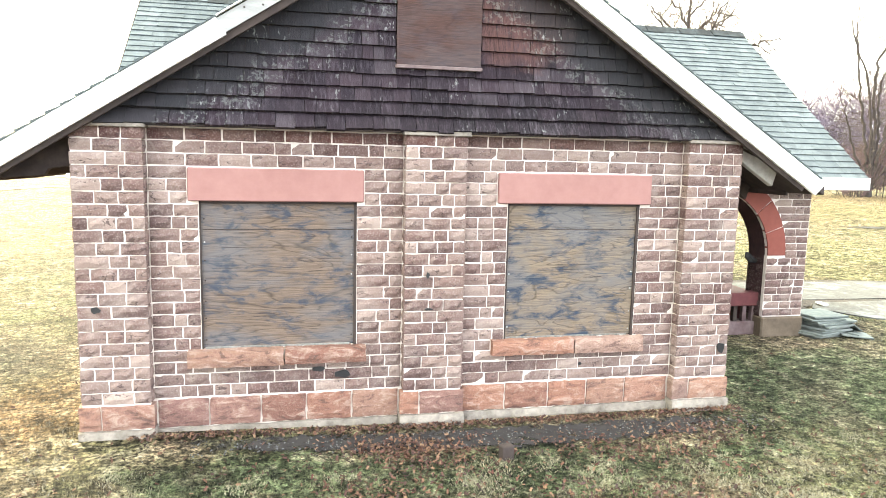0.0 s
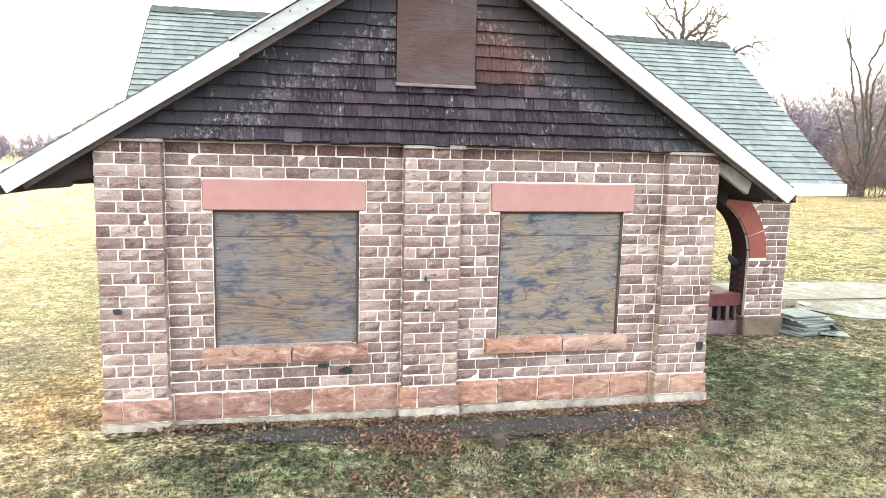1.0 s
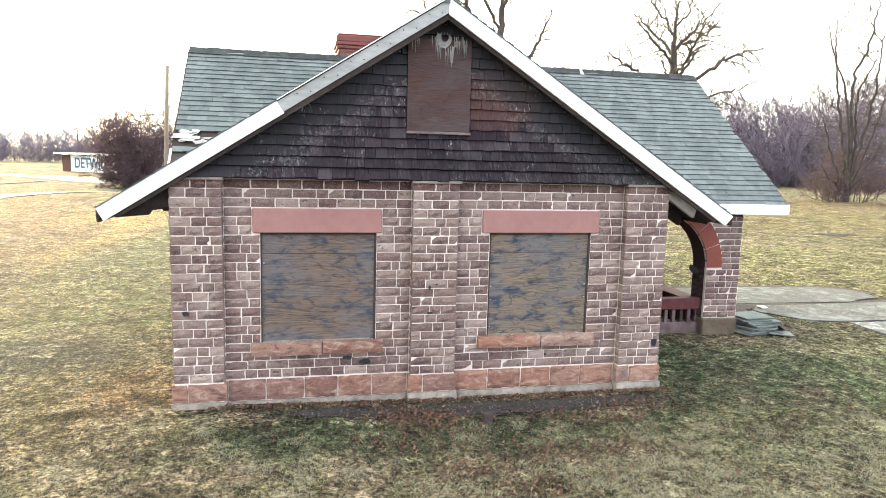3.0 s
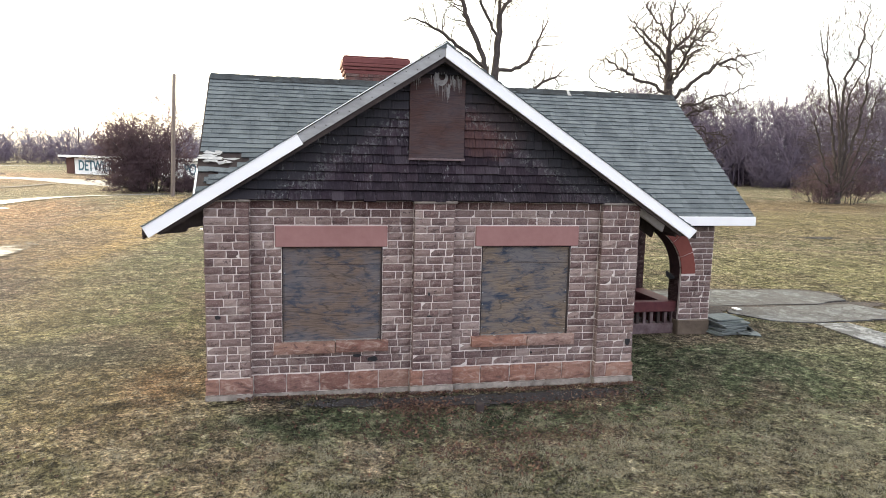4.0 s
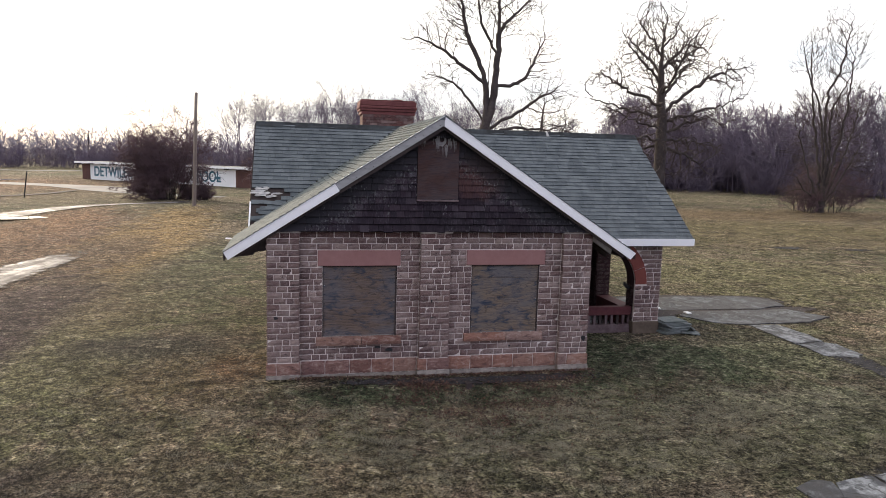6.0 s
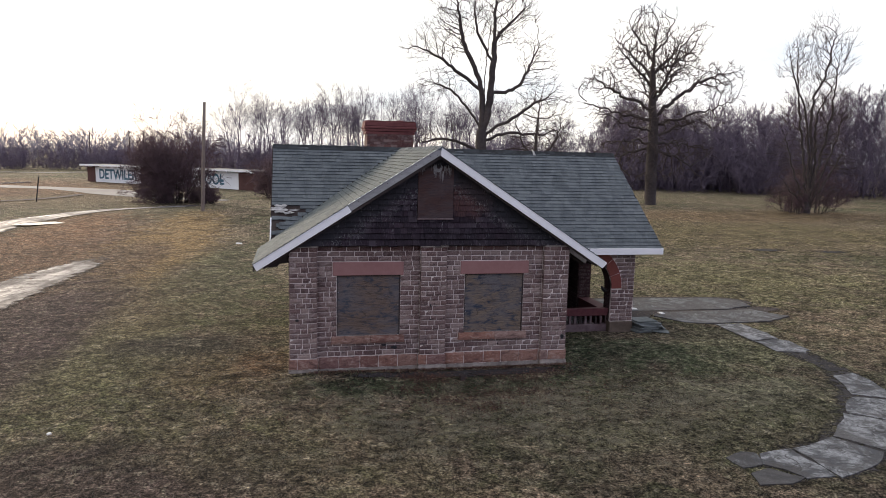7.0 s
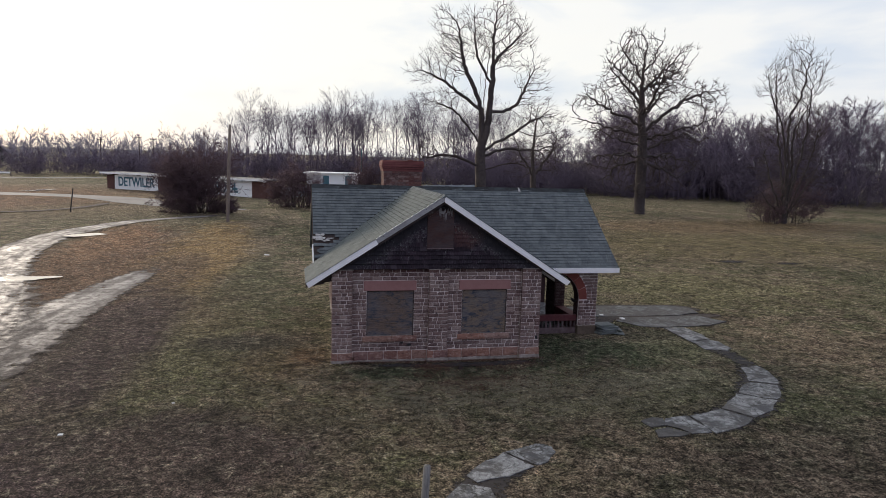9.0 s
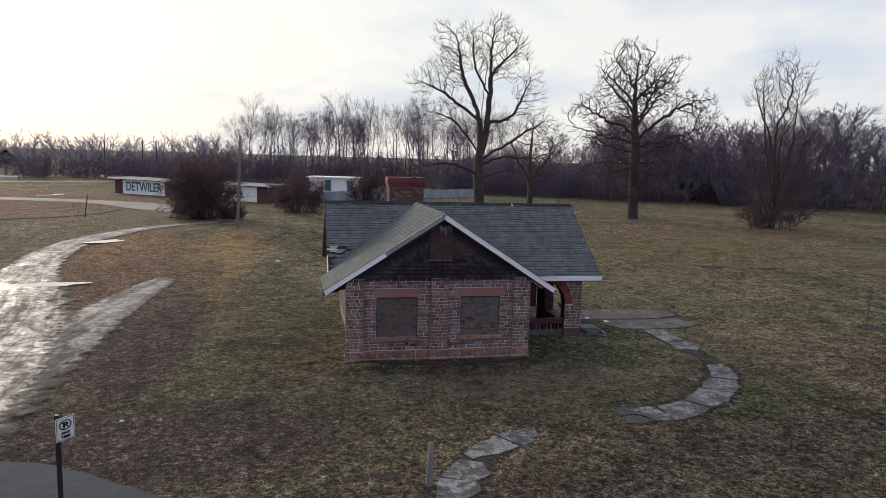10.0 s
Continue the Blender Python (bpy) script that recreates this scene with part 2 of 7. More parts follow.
def build_concrete(t, wet=0.0):
    p = where(t)
    grit = t.noise(45, 6, 0.7, p)
    blot = t.noise(2.1, 8, 0.68, p, 0.8)
    stain = t.noise(1.3, 7, 0.72, t.n("ShaderNodeMapping", None, {"Vector": p, "Location": (3, 8, 0)}).outputs[0], 1.0)
    crack = t.n("ShaderNodeTexVoronoi", None, {"Vector": t.n("ShaderNodeVectorMath", {"operation": "ADD"}, {0: p, 1: t.n("ShaderNodeTexNoise", None, {"Vector": p, "Scale": 3.0}).outputs["Color"]}).outputs[0], "Scale": 0.9})
    crack.feature = "DISTANCE_TO_EDGE"
    mottle = t.noise(6.5, 7, 0.72, p, 0.6)
    c = t.mix(t.ramp(blot, [(0.42, 0.0), (0.54, 1.0)]), (0.075, 0.078, 0.084, 1), (0.34 - wet * 2.2, 0.348 - wet * 2.2, 0.35 - wet * 2.2, 1))
    c = t.mix(t.ramp(mottle, [(0.4, 0.75), (0.52, 0.0)]), c, (0.07, 0.068, 0.07, 1))
    c = t.mix(t.math("MULTIPLY", t.ramp(grit, [(0.45, 1.0), (0.6, 0.0)]), 0.45), c, (0.06, 0.058, 0.056, 1))
    c = t.mix(t.ramp(stain, [(0.5 - wet, 0.0), (0.6 - wet, 0.85)]), c, (0.045, 0.04, 0.038, 1))
    c = t.mix(t.ramp(crack.outputs["Distance"], [(0.006, 0.8), (0.02, 0.0)]), c, (0.028, 0.026, 0.022, 1))
    r = t.ramp(stain, [(0.48, 0.9), (0.62, 0.6)])
    return {"Base Color": c, "Roughness": r, "Specular IOR Level": 0.35}, (t.math("ADD", grit, blot), 0.5, 0.012)


concrete_mat = material("weathered_concrete", build_concrete)
apron_mat = material("stained_damp_concrete", lambda t: build_concrete(t, 0.07))


def build_plywood(tint, blue, wash=0.5, grain=1.0):
    """Weathered plywood: long grain with a few loops, checks, slate-blue blotches and a pale blue-grey wash."""
    def build(t):
        p = where(t)

        def stretched(x, z, shift=(0, 0, 0)):
            return t.n("ShaderNodeMapping", None, {"Vector": p, "Scale": (x, 1, z), "Location": shift}).outputs[0]

        bend = t.noise(0.8, 3, 0.5, stretched(0.8, 4.2), 0.7)
        rings = t.math("FRACT", t.math("MULTIPLY", bend, 15.0), 0.0)
        wave = t.math("MULTIPLY", t.math("ABSOLUTE", t.math("SUBTRACT", rings, 0.5), 0.0), 2.0)
        fine = t.noise(26, 6, 0.75, stretched(0.22, 6))
        check = t.noise(9, 4, 0.6, stretched(0.3, 9, (2, 0, 1)), 0.3)
        blot = t.noise(4.6, 7, 0.68, stretched(0.9, 2.4, (5, 0, 2)), 0.5)
        bloom = t.noise(1.5, 5, 0.6, stretched(0.7, 1.5, (3, 0, 5)), 0.6)
        c = t.mix(t.math("MULTIPLY", t.ramp(wave, [(0.0, 1.0), (0.26, 0.0)]), 0.85 * grain), (*tint, 1), (*[v * 0.36 for v in tint], 1))
        c = t.mix(t.math("MULTIPLY", t.ramp(fine, [(0.46, 0.0), (0.62, 1.0)]), 0.5), c, (*[v * 0.4 for v in tint], 1))
        c = t.mix(t.math("MULTIPLY", t.ramp(fine, [(0.38, 1.0), (0.47, 0.0)]), 0.3), c, (*[min(0.5, v * 1.6) for v in tint], 1))
        c = t.mix(t.math("MULTIPLY", t.ramp(bloom, [(0.44, 0.0), (0.6, 1.0)]), wash), c, (0.108, 0.117, 0.136, 1))
        c = t.mix(t.math("MULTIPLY", t.ramp(blot, [(0.5, 0.0), (0.64, 1.0)]), blue), c, (0.034, 0.046, 0.07, 1))
        c = t.mix(t.ramp(check, [(0.62, 0.0), (0.67, 0.75)]), c, (0.03, 0.024, 0.026, 1))
        return {"Base Color": c, "Roughness": 0.86, "Specular IOR Level": 0.2}, (t.math("SUBTRACT", t.math("ADD", fine, wave), check), 0.35, 0.004)
    return build


plywood_mat = material("weathered_plywood", build_plywood((0.15, 0.11, 0.087), 0.85, 0.55))
plywood_blue_mat = material("blue_stained_plywood", build_plywood((0.18, 0.138, 0.104), 1.0, 0.6))
plywood_red_mat = material("red_brown_plywood", build_plywood((0.07, 0.039, 0.034), 0.2, 0.2, 0.4))


def build_wood_shingle(t):
    p = where(t)
    r = rnd(t, False)
    xyz = t.n("ShaderNodeSeparateXYZ", None, {0: p}).outputs
    base = t.ramp(r, [(0.0, (0.0115, 0.0074, 0.0112)), (0.3, (0.023, 0.014, 0.0205)), (0.5, (0.0145, 0.0106, 0.0158)), (0.75, (0.033, 0.0208, 0.028)), (0.92, (0.05, 0.039, 0.047)), (1.0, (0.0165, 0.0117, 0.0175))])
    shift = t.n("ShaderNodeCombineXYZ", None, {0: t.math("MULTIPLY", r, 37.0), 2: t.math("MULTIPLY", r, 91.0)}).outputs[0]
    own = t.n("ShaderNodeVectorMath", {"operation": "ADD"}, {0: p, 1: shift}).outputs[0]
    streak = t.noise(9, 6, 0.75, t.n("ShaderNodeMapping", None, {"Vector": own, "Scale": (5, 1, 0.8)}).outputs[0], 0.4)
    patch = t.noise(1.1, 4, 0.6, p)
    wander = t.noise(3.5, 6, 0.7, p, 0.4)
    grey = t.math("MULTIPLY", t.ramp(streak, [(0.49, 0.0), (0.64, 1.0)]), t.ramp(patch, [(0.4, 0.25), (0.58, 1.0)]))
    c = t.mix(t.math("MULTIPLY", grey, 0.32), base, (0.15, 0.13, 0.152, 1))
    # bare red-brown wood beside the boarded window
    dx = t.math("DIVIDE", t.math("SUBTRACT", xyz[0], 0.85), 0.55)
    dz = t.math("DIVIDE", t.math("SUBTRACT", xyz[2], 3.42), 0.42)
    bare = t.math("ADD", t.math("ADD", t.math("MULTIPLY", dx, dx), t.math("MULTIPLY", dz, dz)), t.math("MULTIPLY", t.math("SUBTRACT", wander, 0.5), 2.2))
    c = t.mix(t.math("MULTIPLY", t.ramp(bare, [(0.4, 0.7), (1.1, 0.0)]), t.ramp(streak, [(0.36, 0.25), (0.52, 1.0)])), c, (0.1, 0.048, 0.042, 1))
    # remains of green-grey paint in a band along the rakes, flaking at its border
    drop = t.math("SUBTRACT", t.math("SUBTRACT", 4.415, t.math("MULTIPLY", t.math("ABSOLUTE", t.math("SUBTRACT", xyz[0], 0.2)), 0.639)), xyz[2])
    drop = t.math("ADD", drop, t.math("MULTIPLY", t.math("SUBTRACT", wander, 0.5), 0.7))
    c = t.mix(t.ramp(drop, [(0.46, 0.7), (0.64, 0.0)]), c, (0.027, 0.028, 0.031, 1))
    flake = t.math("MULTIPLY", t.ramp(t.noise(24, 4, 0.7, own), [(0.53, 0.0), (0.57, 1.0)]), t.ramp(drop, [(0.46, 0.0), (0.56, 1.0), (0.64, 1.0), (0.78, 0.0)]))
    c = t.mix(t.math("MULTIPLY", flake, 0.22), c, (0.27, 0.29, 0.27, 1))
    peel = t.math("MULTIPLY", t.ramp(t.noise(20, 4, 0.7, t.n("ShaderNodeMapping", None, {"Vector": own, "Scale": (1.6, 1, 0.5)}).outputs[0]), [(0.6, 0.0), (0.64, 1.0)]), t.ramp(patch, [(0.5, 0.0), (0.6, 0.7)]))
    c = t.mix(peel, c, (0.3, 0.31, 0.3, 1))
    # tarry black wood in the lowest rows
    low = t.math("ADD", t.math("SUBTRACT", xyz[2], 2.5), t.math("MULTIPLY", t.math("SUBTRACT", wander, 0.5), 1.1))
    side = t.math("ABSOLUTE", t.math("SUBTRACT", xyz[0], 0.9), 0.0)
    soot = t.math("MULTIPLY", t.ramp(low, [(0.12, 0.85), (0.3, 0.0)]), t.ramp(side, [(0.9, 1.0), (1.0, 0.75)]))
    soot = t.math("MULTIPLY", soot, t.ramp(t.math("MULTIPLY", side, 0.4), [(0.5, 1.0), (0.85, 0.0)]))
    c = t.mix(t.math("MULTIPLY", soot, t.ramp(streak, [(0.45, 1.0), (0.6, 0.3)])), c, (0.012, 0.009, 0.012, 1))
    return {"Base Color": c, "Roughness": 0.9, "Specular IOR Level": 0.25}, (streak, 0.7, 0.01)


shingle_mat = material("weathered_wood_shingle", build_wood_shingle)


def asphalt_shingle(name, islands, c_lo, c_hi, fleck=0.4):
    def build(t):
        p = where(t)
        r = rnd(t, islands)
        grit = t.noise(140, 3, 0.7, p)
        stain = t.noise(2.6, 6, 0.7, t.n("ShaderNodeMapping", None, {"Vector": p, "Scale": (1.3, 0.9, 0.9)}).outputs[0], 0.6)
        c = t.mix(r, (*c_lo, 1), (*c_hi, 1))
        c = t.mix(t.math("MULTIPLY", t.ramp(stain, [(0.44, 0.0), (0.6, 1.0)]), 0.62), c, (0.05, 0.06, 0.067, 1))
        c = t.mix(t.math("MULTIPLY", t.ramp(grit, [(0.5, 0.0), (0.8, 1.0)]), fleck), c, (0.3, 0.33, 0.33, 1))
        return {"Base Color": c, "Roughness": 0.88, "Specular IOR Level": 0.3}, (grit, 0.5, 0.004)
    return material(name, build)


roof_tab_mat = asphalt_shingle("green_asphalt_shingle", False, (0.088, 0.103, 0.111), (0.13, 0.147, 0.154))
roof_mat = asphalt_shingle("green_asphalt_shingle_sheet", True, (0.088, 0.103, 0.111), (0.13, 0.147, 0.154))
roof_old_mat = asphalt_shingle("faded_asphalt_shingle_sheet", True, (0.07, 0.086, 0.088), (0.1, 0.117, 0.118))
# near black: the thin shadow along the raised ridge is put into this colour
ridge_mat = asphalt_shingle("shadowed_ridge_shingle", False, (0.012, 0.013, 0.015), (0.022, 0.024, 0.026), 0.04)


def spot(t, p, x, y, rx, ry, soft, wander):
    """How far a place lies inside a wavering oval of the lawn: 1 inside, 0 outside."""
    q = t.n("ShaderNodeMapping", None, {"Vector": p, "Location": (-x / rx, -y / ry, 0), "Scale": (1 / rx, 1 / ry, 0)}).outputs[0]
    d = t.n("ShaderNodeVectorMath", {"operation": "LENGTH"}, {0: q}).outputs["Value"]
    d = t.math("ADD", d, t.math("MULTIPLY", t.math("SUBTRACT", wander, 0.5), 1.6))
    return t.ramp(d, [(1 - soft, 1.0), (min(1.0, 1 + soft * 0.3), 0.0)])


def build_grass(t, blades=False):
    p = where(t)
    big = t.noise(0.13, 4, 0.6, p, 0.8)
    mid = t.noise(1.3, 6, 0.68, p, 0.8)
    clump = t.noise(4.2, 7, 0.78, p, 0.6)
    tuft = t.noise(9.0, 5, 0.74, p, 0.5)
    fine = t.noise(26, 5, 0.75, p)
    shift = t.n("ShaderNodeMapping", None, {"Vector": p, "Location": (7, 3, 0)}).outputs[0]
    patchy = t.noise(0.5, 7, 0.7, shift, 0.9)
    tufty = t.noise(0.95, 8, 0.72, t.n("ShaderNodeMapping", None, {"Vector": p, "Location": (1, 9, 0)}).outputs[0], 1.1)
    dry = t.ramp(t.math("ADD", t.math("MULTIPLY", big, 0.4), t.math("MULTIPLY", mid, 0.6)), [(0.44, 0.0), (0.57, 1.0)])
    c = t.mix(dry, (0.132, 0.134, 0.069, 1), (0.28, 0.225, 0.15, 1))
    # colours of the lawn's regions: yellow-green on the open side, ochre along the track, brown fields far off
    for x, y, rx, ry, full, tone in ((-8.0, 1.5, 5.5, 6.5, 0.75, (0.165, 0.166, 0.08)), (5.0, -3.2, 8.0, 2.6, 0.6, (0.17, 0.18, 0.092)), (-3.0, -3.4, 4.0, 2.2, 0.5, (0.182, 0.166, 0.086)), (-12.8, 17.0, 5.5, 18.0, 0.85, (0.23, 0.13, 0.08)), (-8.2, 20.0, 2.9, 15.0, 0.9, (0.37, 0.245, 0.105)), (-14.0, 26.0, 2.6, 10.0, 0.85, (0.33, 0.19, 0.105)),
                                     (-6.3, 7.5, 1.6, 5.5, 0.6, (0.25, 0.19, 0.108)), (-5.2, 12.0, 2.0, 8.0, 0.7, (0.12, 0.124, 0.065)), (-42.0, 62.0, 30.0, 32.0, 0.9, (0.27, 0.155, 0.095)), (-8.4, 4.0, 1.7, 9.0, 0.7, (0.085, 0.058, 0.056)), (-20.0, 46.0, 9.0, 9.0, 0.6, (0.235, 0.191, 0.116)),
                                     (14.0, 9.0, 8.0, 5.5, 0.7, (0.23, 0.215, 0.108)), (7.6, 0.4, 3.0, 2.2, 0.7, (0.27, 0.265, 0.15)), (25.0, 24.0, 18.0, 11.0, 0.75, (0.222, 0.183, 0.09)), (34.0, 36.0, 22.0, 7.0, 0.75, (0.24, 0.168, 0.09)), (5.5, -2.2, 2.6, 1.0, 0.55, (0.3, 0.29, 0.19)),
                                     (-4.8, 2.4, 2.2, 1.2, 0.65, (0.069, 0.062, 0.06)), (-3.9, 0.0, 1.6, 1.8, 0.45, (0.24, 0.165, 0.088)), (-3.2, 0.7, 0.7, 1.2, 0.5, (0.28, 0.16, 0.085))):
        c = t.mix(t.math("MULTIPLY", spot(t, p, x, y, rx, ry, 0.55, mid), full), c, (*tone, 1))
    lush = 0.0
    for x, y, rx, ry in ((4.7, 0.3, 2.6, 1.7), (0.2, -1.05, 3.4, 0.65)):
        f = spot(t, p, x, y, rx, ry, 0.5, mid)
        lush = t.math("MAXIMUM", lush, f)
        c = t.mix(t.math("MULTIPLY", f, 0.8), c, (0.088, 0.118, 0.063, 1))
    # brown leaf mould on the near lawn
    for x, y, rx, ry, full in ((1.0, -3.6, 6.0, 2.2, 0.12), (-6.2, -5.2, 4.8, 2.8, 0.75), (8.0, -7.5, 7.0, 2.6, 0.4), (-1.0, -9.0, 5.0, 2.0, 0.55), (17.0, -3.0, 6.0, 4.0, 0.45), (-9.0, 3.0, 2.2, 10.0, 0.75), (-10.0, -7.0, 3.5, 3.0, 0.8), (-9.0, 16.0, 1.8, 6.0, 0.5)):
        c = t.mix(t.math("MULTIPLY", spot(t, p, x, y, rx, ry, 0.45, patchy), full), c, (0.102, 0.071, 0.072, 1))
    c = t.mix(t.ramp(patchy, [(0.51, 0.0), (0.6, 0.32)]), c, (0.145, 0.101, 0.085, 1))
    c = t.mix(t.ramp(clump, [(0.54, 0.0), (0.61, 0.6)]), c, (0.36, 0.325, 0.235, 1))
    c = t.mix(1.0, c, (1.02, 0.995, 1.0, 1), "MULTIPLY")
    # tufts and hollows lighten and darken what grows there
    gain = t.math("MULTIPLY", t.ramp(tuft, [(0.38, 0.14), (0.5, 0.5), (0.63, 1.0)]), t.ramp(tufty, [(0.38, 0.3), (0.5, 0.5), (0.64, 0.72)]))
    gain = t.math("MULTIPLY", gain, 4.0)
    if blades:
        gain = t.math("MULTIPLY", gain, t.ramp(rnd(t, True), [(0.0, 0.28), (0.5, 0.9), (1.0, 1.0)]))
        c = t.n("ShaderNodeVectorMath", {"operation": "SCALE"}, {0: c, "Scale": gain}).outputs[0]
        c = t.mix(t.math("MULTIPLY", t.ramp(rnd(t, True), [(0.65, 0.0), (1.0, 0.7)]), t.math("SUBTRACT", 1.0, t.math("MULTIPLY", lush, 0.7))), c, (0.417, 0.4, 0.352, 1))
        return {"Base Color": c, "Roughness": 0.85, "Specular IOR Level": 0.12}, None
    gain = t.math("MULTIPLY", gain, t.math("MULTIPLY", t.ramp(fine, [(0.41, 0.08), (0.5, 0.5), (0.6, 1.0)]), 1.95))
    gain = t.math("MULTIPLY", gain, t.ramp(clump, [(0.42, 0.4), (0.49, 1.0)]))
    c = t.n("ShaderNodeVectorMath", {"operation": "SCALE"}, {0: c, "Scale": gain}).outputs[0]
    return {"Base Color": c, "Roughness": 0.95, "Specular IOR Level": 0.12}, (t.math("ADD", fine, t.math("MULTIPLY", clump, 2.0)), 1.0, 0.16)


grass_mat = material("winter_grass", build_grass)
blade_mat = material("winter_grass_blades", lambda t: build_grass(t, True))


def build_mud(t, dry=0.0):
    p = where(t)
    rut = t.n("ShaderNodeAttribute", {"attribute_name": "rut"}).outputs["Vector"]
    edge = t.n("ShaderNodeAttribute", {"attribute_name": "edge"}).outputs["Fac"]
    lines = t.noise(1.0, 6, 0.66, t.n("ShaderNodeMapping", None, {"Vector": rut, "Scale": (2.6, 0.4, 1)}).outputs[0], 0.5)
    a = t.noise(0.55, 7, 0.66, p, 0.7)
    b = t.noise(3.2, 7, 0.72, p, 0.5)
    f = t.math("ADD", t.math("MULTIPLY", lines, 0.55), t.math("MULTIPLY", a, 0.45))
    rim = t.math("ADD", edge, t.math("MULTIPLY", t.math("SUBTRACT", b, 0.5), 1.1))
    c = t.mix(t.ramp(f, [(0.4, 0.0), (0.55, 1.0)]), (0.065, 0.056, 0.056, 1), (0.25 - dry * 0.3, 0.238 - dry * 0.3, 0.236 - dry * 0.3, 1))
    c = t.mix(t.ramp(b, [(0.42, 0.85), (0.52, 0.0)]), c, (0.06, 0.048, 0.048, 1))
    c = t.mix(t.ramp(rim, [(0.5, 1.0), (0.9, 0.0)]), c, (0.04, 0.031, 0.034, 1))
    wet = t.ramp(t.math("ADD", t.math("MULTIPLY", f, 0.75), t.math("MULTIPLY", b, 0.25)), [(0.44, 0.85), (0.52, 0.62 + dry), (0.6, 0.4 + dry)])
    wet = t.math("MAXIMUM", wet, t.ramp(rim, [(0.6, 0.85), (1.0, 0.0)]))
    return {"Base Color": c, "Roughness": wet, "Specular IOR Level": 0.3}, (t.math("ADD", b, t.math("MULTIPLY", lines, 1.5)), 0.6, 0.03)


def ragged(m, cut=0.5, scale=2.2):
    """Frays the edge of a strip of ground: its cover thins out towards the edge, in patches."""
    tree = m.node_tree
    out = next(n for n in tree.nodes if n.type == "OUTPUT_MATERIAL")
    bsdf = next(n for n in tree.nodes if n.type == "BSDF_PRINCIPLED")
    t = Nodes(tree, False)
    edge = t.n("ShaderNodeAttribute", {"attribute_name": "edge"}).outputs["Fac"]
    f = t.math("ADD", edge, t.math("MULTIPLY", t.math("SUBTRACT", t.noise(scale, 6, 0.65, where(t)), 0.5), 2.2))
    f = t.ramp(f, [(cut - 0.2, 0.0), (cut + 0.2, 1.0)])
    clear = t.n("ShaderNodeBsdfTransparent")
    mx = t.n("ShaderNodeMixShader", None, {0: f, 1: clear.outputs[0], 2: bsdf.outputs[0]})
    tree.links.new(mx.outputs[0], out.inputs["Surface"])
    return m


mud_mat = ragged(material("wet_mud", build_mud), 0.45, 1.6)
spur_mat = ragged(material("churned_mud", lambda t: build_mud(t, 0.09)), 0.5, 1.6)
soil_mat = ragged(plain("dark_damp_soil", (0.02, 0.016, 0.015), (0.06, 0.045, 0.04), 9, 0.9, 0.8, 0.03), 0.45, 3.0)
wall_soil_mat = ragged(plain("black_wall_soil", (0.014, 0.013, 0.014), (0.04, 0.035, 0.035), 14, 0.9, 0.6, 0.02), 0.58, 5.0)
bare_mat = ragged(plain("bare_dark_soil", (0.016, 0.014, 0.014), (0.045, 0.038, 0.036), 14, 0.9, 0.6, 0.02), 0.72, 6.0)


def build_leaf(t):
    r = rnd(t, True)
    c = t.ramp(r, [(0.0, (0.03, 0.016, 0.014)), (0.35, (0.07, 0.028, 0.02)), (0.6, (0.12, 0.056, 0.034)), (0.84, (0.2, 0.125, 0.075)), (0.92, (0.1, 0.034, 0.026)), (1.0, (0.045, 0.027, 0.024))])
    return {"Base Color": c, "Roughness": 0.8}, None


leaf_mat = material("dead_oak_leaves", build_leaf)
straw_mat = plain("bleached_straw", (0.22, 0.2, 0.13), (0.4, 0.365, 0.27), 25, 0.85, 0.0)


